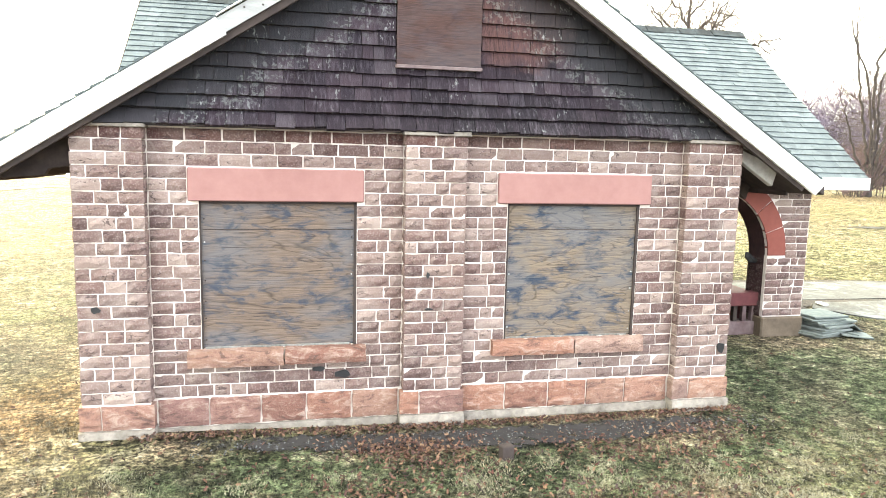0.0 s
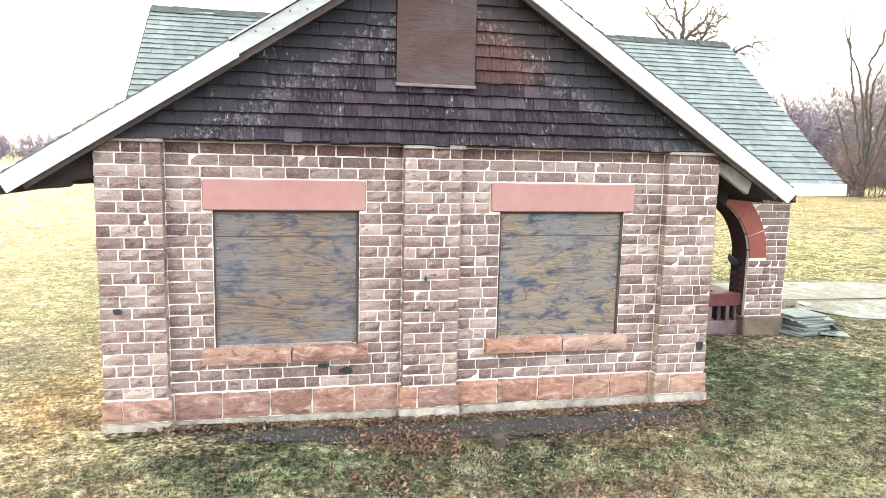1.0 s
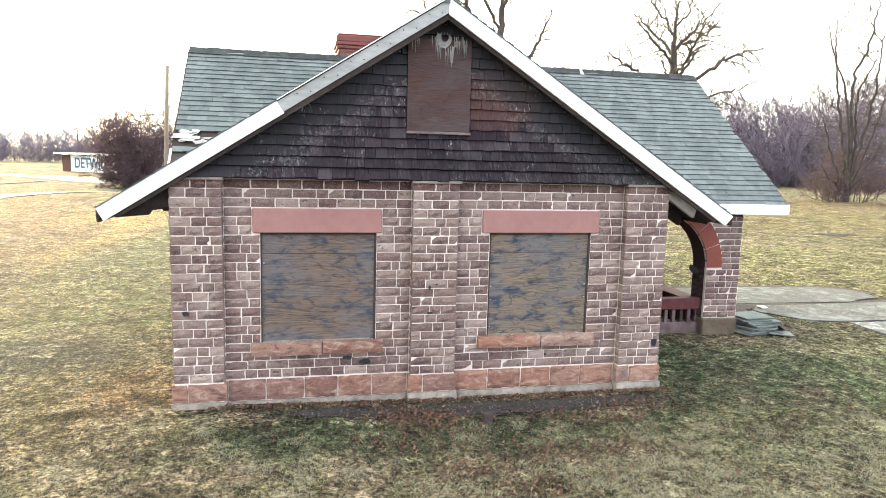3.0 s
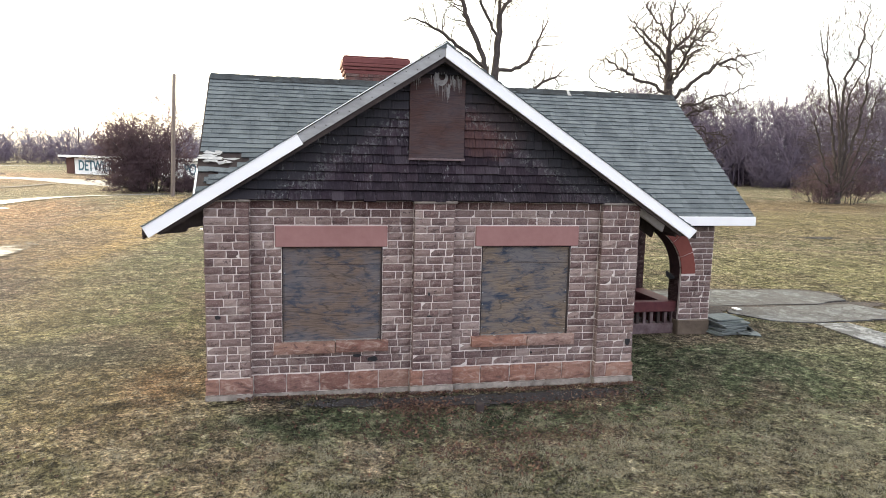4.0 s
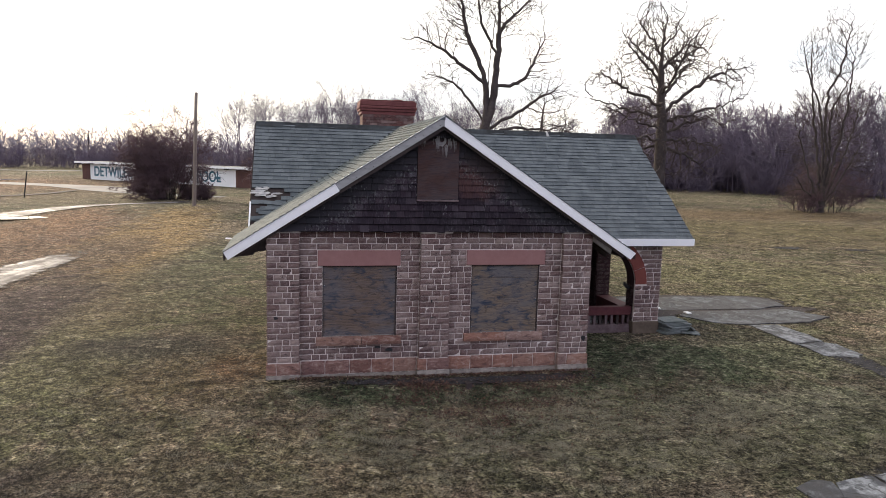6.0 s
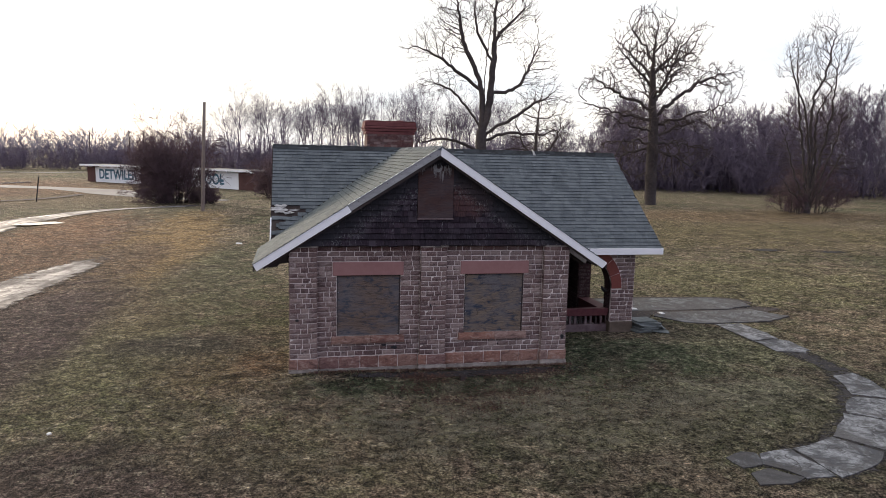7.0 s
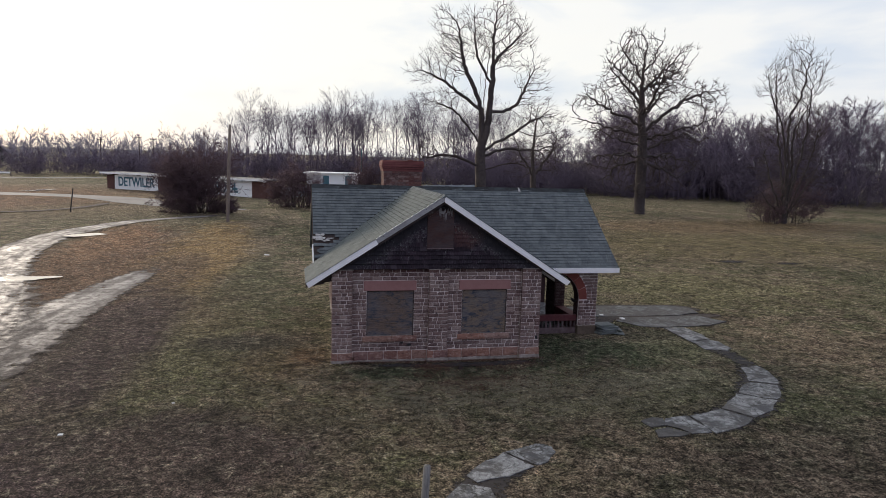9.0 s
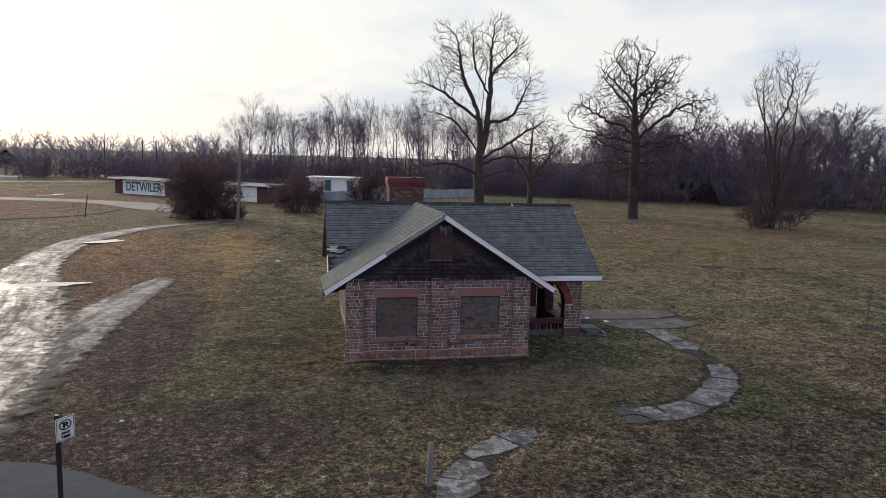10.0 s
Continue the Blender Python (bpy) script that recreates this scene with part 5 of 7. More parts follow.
# low seat wall and red rail inside the arch
part("seat_rail", Shape().box(AX - AR, AX + AR + 0.02, PY0 + 0.1, PY0 + 0.27, 0.4, 0.585), red_paint_mat, house, "red-painted timber rail", bevel=0.012)
part("seat_base", Shape().box(AX - AR, AX + AR, PY0 + 0.12, PY0 + 0.32, -0.1, 0.18), faded_rail_mat, house, "faded low wall under the rail", bevel=0.01)
for i in range(13):
    x = AX - AR + 0.07 + i * 0.137
    part("baluster", Shape().box(x, x + 0.055, PY0 + 0.16, PY0 + 0.22, 0.18, 0.4), dark_wood_mat if i % 3 == 1 else faded_rail_mat, house)
part("broken_bracket", Shape().tube([Vector(q) for q in ((5.1, 2.45, 1.0), (5.03, 2.45, 1.02), (4.98, 2.45, 1.07), (4.95, 2.45, 1.12))], [0.03, 0.05, 0.045, 0.02], 6), black_metal_mat, porch_wall, "black broken lamp bracket")
# side wall piers and rear wall of the porch
SX0, SX1, BACK = 5.05, 5.4, 7.05
s = Shape()
# piers and inner walls carry the porch's shade in their colour
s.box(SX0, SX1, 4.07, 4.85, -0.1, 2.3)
part("side_pier", s, shaded_porch_mat, house, "brick pier of the porch")
part("rear_pier", Shape().box(SX0, PIER_X, 6.75, BACK, -0.1, 2.3), shaded_porch_mat, house)
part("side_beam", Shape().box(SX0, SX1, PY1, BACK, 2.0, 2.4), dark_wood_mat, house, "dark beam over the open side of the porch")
part("rear_wall", Shape().box(2.92, SX0, BACK - 0.2, BACK, -0.1, 2.4), shaded_porch_mat, house)
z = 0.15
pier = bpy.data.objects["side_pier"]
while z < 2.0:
    course(pier, SX0, SX1, z, pose(0, 4.07, 0), bank=shaded_bank)
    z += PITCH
brick_field("pier_bricks", -4.84, -4.08, 0.1, 2.0, pose(SX0, 0, 0, 0, 0, -90), house, shaded_brick_far_mat)
brick_field("rear_bricks", 2.94, SX0, 0.1, 2.4, pose(0, BACK - 0.2, 0), house, shaded_brick_far_mat)
part("porch_ceiling", Shape().box(2.92, SX1, PY1, BACK, 2.42, 2.48), dark_wood_mat, house)
part("porch_floor", Shape().box(2.92, PIER_X, PY1, BACK, -0.05, 0.03), concrete_mat, house, "grey concrete porch floor")
part("low_side_wall", Shape().box(SX0 + 0.03, SX1, PY1, 4.07, -0.1, 0.5), red_paint_mat, house)
part("eave_return", Shape().prism([(2.95, PY0 - 0.06, 1.97), (5.66, PY0 - 0.06, 1.94), (5.66, PY0 - 0.06, 2.3), (2.95, PY0 - 0.06, 2.38)], (0, 0.05, 0)), dark_wood_mat, house, "dark boarding under the eave")
# gable ends above the side walls
part("gable_end", Shape().prism([(SX1, 2.2, 2.25), (SX1, BACK, 2.25), (SX1, RIDGE_Y, 4.25)], (-0.1, 0, 0)), dark_wood_mat, house)
part("gable_end", Shape().prism([(-2.6, 2.2, 2.25), (-2.6, BACK, 2.25), (-2.6, RIDGE_Y, 4.25)], (0.1, 0, 0)), dark_wood_mat, house)

# chimney behind the ridge
cx0, cx1, cy0, cy1 = -0.47, 0.965, 7.1, 7.9
chimney = part("chimney", Shape().box(cx0 + 0.04, cx1 - 0.04, cy0 + 0.02, cy1, -0.1, 4.86), chimney_mat, house, "wide brick chimney with a corbelled red cap")
s = Shape()
z, k = 3.2, 0
while z < 4.84:
    x = cx0 + 0.03 - (0.1 if k % 2 else 0)
    while x < cx1 - 0.03:
        a, b = max(x, cx0 + 0.03) + 0.005, min(x + 0.2, cx1 - 0.03) - 0.005
        if b - a > 0.03:
            s.box(a, b, cy0 - rng.uniform(0, 0.01), cy0 + 0.04, z + 0.005, z + 0.07)
        x += 0.2
    z += 0.075
    k += 1
tagged(part("chimney_bricks", s, chimney_mat, chimney), "mottled dark red brick courses", kind="stuff")
for z0, z1, o in ((4.84, 4.93, 0.0), (4.93, 5.0, 0.03), (5.0, 5.07, 0.055), (5.07, 5.2, 0.035), (5.2, 5.235, 0.01)):
    part("cap_course", Shape().box(cx0 - o, cx1 + o, cy0 - o, cy1 + o, z0, z1 - 0.004), cap_mat, chimney, "dark red corbelled cap course", bevel=0.012)
part("cap_lump", Shape().box(0.45, 0.63, cy0 + 0.1, cy0 + 0.3, 5.23, 5.262), cap_mat, chimney, bevel=0.008)


# ---- paving ----
def slab(name, pts, label, group, thick=0.05, z=0.0, mat=None, rough=0.05):
    """A worn concrete slab with an uneven outline."""
    r = random.Random(int(pts[0][0] * 100) + 5)
    ring = []
    for i, p in enumerate(pts):
        q = pts[(i + 1) % len(pts)]
        n = max(2, int(math.hypot(q[0] - p[0], q[1] - p[1]) / 0.25))
        for j in range(n):
            t = j / n
            ring.append((p[0] + (q[0] - p[0]) * t + r.uniform(-rough, rough), p[1] + (q[1] - p[1]) * t + r.uniform(-rough, rough), z - 0.05))
    area = sum(a[0] * b[1] - a[1] * b[0] for a, b in zip(ring, ring[1:] + ring[:1]))
    if area < 0:
        ring.reverse()
    me = Shape().prism(ring, (0, 0, thick + 0.02)).mesh(name, mat or concrete_mat)
    return tagged(new(name, me), label, "paving slab", group)


SLAB = "grey weathered concrete paving slab sunk in the grass"
slab("paving_slab", [(6.0, 5.95), (7.6, 6.0), (10.4, 5.8), (11.0, 5.35), (10.8, 4.55), (9.8, 4.25), (7.9, 4.3), (6.2, 4.4)], SLAB, "porch apron slabs", mat=apron_mat)
slab("paving_slab", [(7.2, 3.75), (7.6, 4.12), (9.0, 4.15), (10.5, 4.15), (11.1, 3.2), (10.15, 2.8), (8.35, 2.72), (7.6, 2.9)], SLAB, "porch apron slabs", mat=apron_mat)
slab("paving_slab", [(8.35, 2.64), (9.05, 2.58), (9.12, 1.65), (9.05, 1.08), (8.3, 1.0), (8.3, 1.92)], SLAB, "walk slabs", rough=0.035)
slab("paving_slab", [(9.03, 1.0), (9.16, 0.84), (9.1, 0.08), (8.8, -0.12), (8.24, 0.1), (8.27, 0.92)], SLAB, "walk slabs", rough=0.035)
for pts in ([(8.4, -0.28), (8.8, -0.32), (8.72, -0.52), (8.42, -0.5)], [(8.5, -0.85), (8.85, -0.8), (8.8, -1.02), (8.52, -1.0)], [(8.3, -1.2), (8.7, -1.15), (8.6, -1.32), (8.32, -1.36)]):
    slab("paving_fragment", pts, "broken piece of concrete walk in bare soil", "walk fragments", z=-0.01, rough=0.03, mat=apron_mat)
CURVED = "curved walk slab of pale worn concrete"
slab("paving_slab", [(8.14, -1.66), (8.66, -1.58), (8.7, -2.0), (8.47, -2.7), (8.22, -3.02), (7.64, -2.72), (7.84, -2.31)], CURVED, "curved walk slabs", rough=0.035)
slab("paving_slab", [(7.15, -3.05), (7.58, -2.81), (8.14, -3.12), (7.7, -3.83), (7.42, -4.01), (6.78, -3.49)], CURVED, "curved walk slabs", rough=0.03)
slab("paving_slab", [(6.71, -3.55), (7.36, -4.08), (6.84, -4.6), (6.14, -4.95), (5.73, -4.36)], CURVED, "curved walk slabs", rough=0.03)
slab("paving_slab", [(5.67, -4.37), (6.06, -5.0), (5.43, -5.43), (4.77, -5.6), (4.76, -4.68)], CURVED, "curved walk slabs", rough=0.03)
slab("paving_slab", [(4.14, -4.71), (4.72, -4.67), (4.72, -5.58), (4.29, -5.52), (3.97, -5.07)], CURVED, "curved walk slabs", rough=0.03)
slab("paving_slab", [(3.53, -4.76), (3.9, -4.61), (4.1, -4.71), (3.93, -5.07), (3.59, -5.1)], CURVED, "curved walk slabs", rough=0.025, mat=apron_mat)
slab("paving_slab", [(3.56, -5.26), (3.91, -5.2), (4.26, -5.54), (3.93, -5.64), (3.5, -5.6)], CURVED, "curved walk slabs", rough=0.025, mat=apron_mat)
slab("paving_slab", [(0.24, -5.8), (0.94, -5.54), (1.22, -5.72), (1.15, -5.93), (0.86, -6.33), (0.66, -6.44)], SLAB, "near walk slabs", rough=0.035)
slab("paving_slab", [(0.19, -5.84), (0.6, -6.48), (0.0, -6.78), (-0.62, -6.86), (-0.72, -6.62), (-0.2, -6.14)], SLAB, "near walk slabs", rough=0.035)
slab("paving_slab", [(-1.3, -7.36), (-0.88, -6.88), (-0.38, -7.14), (-0.42, -7.62), (-0.78, -7.82), (-1.4, -7.55)], SLAB, "near walk slabs", rough=0.04)
slab("paving_slab", [(-1.42, -7.6), (-0.74, -7.87), (-0.8, -8.24), (-1.08, -8.44), (-1.68, -8.34), (-1.54, -7.86)], SLAB, "near walk slabs", rough=0.04)
slab("paving_slab", [(-1.7, -8.4), (-1.1, -8.5), (-1.35, -9.4), (-2.0, -9.3)], SLAB, "near walk slabs", rough=0.03)
strip("walk_soil", [(8.7, 3.0, 0.6), (8.65, 1.5, 0.6), (8.6, 0.0, 0.55), (8.55, -1.2, 0.4), (8.15, -2.4, 0.75), (7.4, -3.4, 0.8), (6.4, -4.35, 0.75), (5.2, -5.0, 0.75), (4.1, -5.15, 0.7), (3.3, -5.2, 0.5)], bare_mat, "dark bare soil along the edges of the walk", 0.008, step=0.3, category="soil")
strip("apron_soil", [(5.9, 3.0, 0.45), (6.6, 3.75, 0.5), (7.4, 4.18, 0.3), (9.0, 4.2, 0.26), (10.6, 4.15, 0.45), (11.6, 4.5, 0.5)], soil_mat, "dark damp soil and leaves between the porch slabs", 0.012, step=0.25, category="soil")
strip("apron_rim", [(6.0, 6.02, 0.12), (7.6, 6.1, 0.16), (9.2, 6.0, 0.16), (10.5, 5.88, 0.16), (11.15, 5.4, 0.18), (11.0, 4.6, 0.2)], soil_mat, "dark soil along the far edge of the porch slabs", 0.012, step=0.25, category="soil")
strip("near_walk_soil", [(1.4, -5.5, 0.4), (0.7, -5.95, 0.55), (-0.2, -6.6, 0.6), (-0.8, -7.4, 0.65), (-1.2, -8.2, 0.6), (-1.7, -9.4, 0.6)], bare_mat, "dark bare soil along the near walk", 0.008, step=0.3, category="soil")
road = [(-40, -4.6), (-9.7, -5.6), (-8.8, -5.85), (-7.9, -6.4), (-7.0, -7.1), (-6.3, -7.6), (-2.5, -10.2), (12, -13), (60, -16), (60, -50), (-40, -50)]
rs = Shape().prism([(x, y, -0.2) for x, y in road][::-1], (0, 0, 0.225))
setting("road", rs, asphalt_mat, "grey worn asphalt road edge")
for x, y, rx, ry in ((20.6, 16.5, 1.7, 0.8), (23.6, 15.6, 1.5, 0.6)):
    patch("bare_patch", x, y, rx, ry, bare_mat, "dark damp bare spot in the lawn", 0.02)
patch("bare_patch", -2.33, -7.4, 0.4, 0.3, bare_mat, "small patch of bare dark soil")


# ---- bare trees ----
def grow(out, r, pos, heading, length, radius, level, spec):
    """A limb as a wavering line, with its side branches."""
    segs = spec["segs"][level]
    pts, radii = [pos.copy()], [radius]
    d = heading.normalized()
    for i in range(segs):
        wob = spec["wobble"][level]
        d = (d + Vector((r.gauss(0, wob), r.gauss(0, wob), r.gauss(0, wob) + spec["lift"][level]))).normalized()
        pos = pos + d * (length / segs)
        pts.append(pos.copy())
        radii.append(max(spec.get("floor", 0.004), radius * (1 - (i + 1) / segs * spec["taper"][level])))
    if level == len(spec["kids"]):
        radii[-1] = 0.003
    out.append((pts, radii, level))
    if level < len(spec["kids"]):
        lo, hi = spec["kids"][level]
        for _ in range(r.randint(lo, hi)):
            t = spec["from"][level] + (1 - spec["from"][level]) * r.random() ** 0.8
            f = t * segs
            i = min(segs - 1, int(f))
            p = pts[i].lerp(pts[i + 1], f - i)
            axis = (pts[i + 1] - pts[i]).normalized()
            around = axis.cross(Vector((r.gauss(0, 1), r.gauss(0, 1), r.gauss(0, 1)))).normalized()
            a = radians(r.uniform(*spec["angle"][level]))
            kid = axis * math.cos(a) + around * math.sin(a)
            rad = radii[i] * r.uniform(0.45, 0.7)
            grow(out, r, p, kid, length * r.uniform(*spec["ratio"][level]) * (1.15 - 0.5 * t), rad, level + 1, spec)


V = Vector


def crown_points(r, blobs):
    """Places that a crown's twigs reach for: (centre, radii, how many) of several ovals."""
    out = []
    for c, q, n in blobs:
        n = int(n * 1.6)
        while n:
            d = V((r.uniform(-1, 1), r.uniform(-1, 1), r.uniform(-1, 1)))
            # gaps in the crown, and a frayed outline
            if d.length < 0.8 + 0.5 * noise.noise(V(c) * 3 + d * 1.7) and noise.noise(V(c) + d * 3.1) > -0.22:
                out.append(V(c) + V((d.x * q[0], d.y * q[1], d.z * q[2])))
                n -= 1
    return out


def skeleton(r, limbs, goals, step=0.34, reach=2.6, kill=0.55, lift=0.1, wobble=0.12, rounds=60):
    """Grows branches from the main limbs towards the goals until each is reached; gives nodes and their parents."""
    pos, up, kids = [], [], []

    def add(p, parent):
        pos.append(p)
        up.append(parent)
        kids.append([])
        if parent >= 0:
            kids[parent].append(len(pos) - 1)
        return len(pos) - 1

    for limb in limbs:
        line = [V(p) for p in limb]
        at = -1
        if pos:
            at = min(range(len(pos)), key=lambda i: (pos[i] - line[0]).length)
            line[0] = pos[at]
        else:
            at = add(line[0], -1)
        smooth_line = catmull(line, step)
        for i, p in enumerate(smooth_line[1:]):
            far = min(1.0, (i + 1) / 4)
            k = wobble * step * (0.35 if limb is limbs[0] else 1.3) * far
            at = add(p + V((r.gauss(0, k), r.gauss(0, k), r.gauss(0, k))), at)
    goals = list(goals)
    heart = sum(goals, V((0, 0, -2.0 * len(goals)))) / len(goals)
    for _ in range(rounds):
        tree_kd = kdtree.KDTree(len(pos))
        for i, p in enumerate(pos):
            tree_kd.insert(p, i)
        tree_kd.balance()
        pull, left = {}, []
        for q in goals:
            p, i, d = tree_kd.find(q)
            if d < kill:
                continue
            left.append(q)
            if d < reach:
                pull.setdefault(i, V((0, 0, 0)))
                pull[i] += (q - p).normalized()
        goals = left
        grew = False
        for i, d in pull.items():
            if len(kids[i]) > 2:
                continue
            d = d.normalized() + V((r.gauss(0, wobble), r.gauss(0, wobble), r.gauss(0, wobble) + lift))
            if up[i] >= 0:
                d += (pos[i] - pos[up[i]]).normalized() * 0.45
            out = pos[i] - heart
            d += V((out.x, out.y, out.z * 0.6)).normalized() * 0.45
            p = pos[i] + d.normalized() * step
            if all((pos[k] - p).length > step * 0.45 for k in kids[i]):
                add(p, i)
                grew = True
        if not grew or not goals:
            break
    return pos, up, kids


def tree(name, at, label, limbs, blobs, seed, foot, tip=0.012, twigs=3, twig_len=0.8, twig_lift=0.3, group="", **habit):
    """A bare tree: main limbs, branches grown into its crown, and fine twigs at their ends; foot is the trunk's radius."""
    r = random.Random(seed)
    goals = crown_points(r, blobs)
    pos, up, kids = skeleton(r, limbs, goals, **habit)
    ends = sum(1 for k in kids if not k)
    power = math.log(ends) / math.log(foot / tip)
    size = [0.0] * len(pos)
    for i in range(len(pos) - 1, -1, -1):
        size[i] = sum(size[k] ** power for k in kids[i]) ** (1 / power) if kids[i] else tip
    wood, crown = Shape(), Shape()
    todo = [(0, -1)]
    while todo:
        i, before = todo.pop()
        chain = [i] if before < 0 else [before, i]
        while kids[i]:
            main = max(kids[i], key=lambda k: size[k])
            todo += [(k, i) for k in kids[i] if k != main]
            i = main
            chain.append(i)
        radii = [size[k] for k in chain]
        if before >= 0:
            radii[0] = radii[1]
        else:
            radii[0] *= 1.35
        radii[-1] = 0.004
        big = max(radii)
        (wood if big > 0.075 else crown).tube([pos[k] for k in chain], radii, 10 if big > 0.25 else 7 if big > 0.075 else 4 if big > 0.03 else 3)
    middle = sum(goals, V((0, 0, 0))) / len(goals)
    for i in range(len(pos)):
        if up[i] < 0 or size[i] > 0.04:
            continue
        d = (pos[i] - pos[up[i]]).normalized()
        for _ in range(twigs if not kids[i] else (1 if r.random() < 0.6 else 0)):
            out = V((pos[i].x - middle.x, pos[i].y - middle.y, pos[i].z - middle.z)).normalized()
            t = (d * 0.5 + out * 0.8 + V((r.gauss(0, 0.42), r.gauss(0, 0.42), r.gauss(0, 0.42) + twig_lift))).normalized()
            ln = twig_len * r.uniform(0.5, 1.3)
            bend = t + V((r.gauss(0, 0.3), r.gauss(0, 0.3), r.gauss(0, 0.3)))
            crown.tube([pos[i], pos[i] + t * ln * 0.5, pos[i] + t * ln * 0.5 + bend.normalized() * ln * 0.5], [tip * 0.85, tip * 0.6, 0.003], 3)
    ob = thing(name, label, "tree", group, at)
    part("trunk", smooth(wood.mesh("trunk", bark_mat)), bark_mat, ob, "dark furrowed trunk and main limbs")
    part("crown", smooth(crown.mesh("crown", twig_mat)), twig_mat, ob, "bare winter branches and twigs")
    return ob


# tall forked tree behind the house
FORKED = [[(0.15, 0, -0.3), (0.15, 0, 2.0), (0.02, 0, 5.0), (0, 0, 6.8)], [(0, 0, 6.8), (-0.1, 0, 9.5), (-1.7, 0.2, 13.5), (-2.2, 0.3, 16.2), (-2.9, 0.3, 17.2)],
          [(0, 0, 6.4), (0.5, -0.1, 8.0), (0.8, -0.2, 12.0), (0.8, -0.2, 15.6), (1.0, -0.2, 18.0)], [(0.7, -0.2, 11.5), (-0.8, -0.6, 14.2), (-1.1, -0.8, 17.3)],
          [(0.8, -0.2, 13.0), (2.1, 0.3, 14.8), (4.2, 0.6, 16.7)], [(-0.1, 0, 9.3), (-2.9, -0.4, 11.3), (-4.9, -0.6, 12.3), (-6.0, -0.7, 12.3)],
          [(0.6, 0, 9.4), (2.9, 0.4, 9.8), (4.0, 0.6, 11.6), (5.0, 0.7, 13.6)], [(0.1, 0, 6.0), (3.3, -0.6, 8.0), (5.3, -0.8, 9.2)],
          [(0, 0, 6.5), (-2.0, 0.8, 9.2), (-3.7, 1.0, 10.0)], [(0, 0, 4.6), (-3.0, -1.0, 5.6), (-5.4, -1.4, 5.2)], [(0.05, 0, 4.2), (3.0, 1.0, 5.0), (5.2, 1.4, 4.6)],
          [(0.1, 0, 5.4), (2.6, 0.8, 6.3), (5.2, 1.2, 6.2), (7.4, 1.4, 6.9)], [(3.0, -0.5, 7.8), (4.6, -1.2, 7.4), (6.4, -1.5, 7.9)],
          [(0.4, 0, 7.6), (0.6, 3.0, 10.5), (0.9, 4.0, 13.5)], [(0, 0, 8.6), (-0.4, -2.6, 11.5), (-0.5, -3.6, 14.0)]]
tree("forked_tree", (12.1, 40.0, 0), "tall bare forked tree with spreading limbs on the lawn", FORKED,
     [((-2.2, 0, 15.0), (2.7, 3.0, 3.4), 330), ((1.6, 0, 15.6), (2.9, 3.0, 3.0), 300), ((-4.6, -0.4, 12.6), (2.1, 1.6, 1.6), 120), ((4.3, 0.5, 11.9), (1.6, 1.8, 2.4), 120),
      ((4.9, -0.5, 9.2), (2.6, 1.7, 1.7), 190), ((-3.2, 0.9, 9.9), (2.2, 1.5, 1.3), 130), ((-4.2, -1.1, 5.6), (2.8, 1.6, 1.5), 160), ((5.0, 1.0, 5.8), (3.2, 1.8, 1.8), 230)],
     11, 0.46, lift=0.14, wobble=0.1, kill=0.4, reach=3.4, twig_len=0.85, twig_lift=0.3, tip=0.0155)

# gnarled oak
OAK = [[(0.05, 0, -0.3), (0, 0, 0.6), (-0.1, 0, 4.0), (-0.15, 0, 7.4), (-0.5, 0, 10.7), (-0.6, 0, 14.6), (-0.3, 0, 17.2)],
       [(-0.4, 0, 9.2), (-2.7, 0.3, 10.2), (-4.5, 0.5, 10.9), (-6.3, 0.6, 12.1)], [(-0.2, 0, 8.4), (2.0, -0.3, 10.4), (3.5, -0.4, 11.6), (6.6, -0.6, 13.0)],
       [(-0.5, 0, 11.3), (-2.5, -0.5, 13.0), (-4.7, -0.8, 14.5)], [(-0.5, 0, 12.8), (2.4, 0.4, 14.1), (4.3, 0.6, 15.6)], [(-0.6, 0, 13.5), (-1.8, 0.6, 16.0), (-2.8, 0.8, 17.2)],
       [(-0.5, 0, 14.6), (0.8, -0.5, 17.0), (1.2, -0.6, 18.6)], [(-0.4, 0, 9.6), (0.3, 3.0, 11.6), (0.6, 5.0, 13.5)], [(-0.4, 0, 10.2), (-0.8, -3.0, 12.0), (-1.0, -5.0, 14.0)],
       [(-0.15, 0, 7.0), (-3.0, -0.6, 7.7), (-5.8, -1.0, 8.7)], [(-0.15, 0, 6.6), (3.0, 0.8, 7.8), (6.0, 1.0, 8.8)], [(-0.3, 0, 10.0), (2.2, 1.2, 12.6), (4.2, 1.8, 14.0)], [(-0.3, 0, 8.2), (-3.2, 1.4, 8.9), (-6.6, 1.8, 9.9), (-7.6, 1.9, 11.2)], [(-0.2, 0, 7.6), (3.0, -1.4, 8.8), (6.0, -1.8, 9.8), (7.8, -2.0, 11.0)],
       [(-0.5, 0, 12.0), (-2.0, 1.6, 14.6), (-4.0, 2.2, 16.2)], [(-0.5, 0, 12.4), (1.4, -1.4, 15.2), (2.8, -1.8, 17.0)], [(-0.12, 0, 5.9), (-3.0, -1.2, 6.2), (-6.4, -1.6, 5.9)], [(-0.12, 0, 6.0), (3.2, 1.3, 6.2), (6.8, 1.6, 5.8)],
       [(-0.1, 0, 5.6), (-2.5, 1.0, 4.8), (-4.2, 1.4, 2.8)], [(-0.1, 0, 5.4), (2.6, -1.0, 4.4), (5.0, -1.3, 2.2)]]
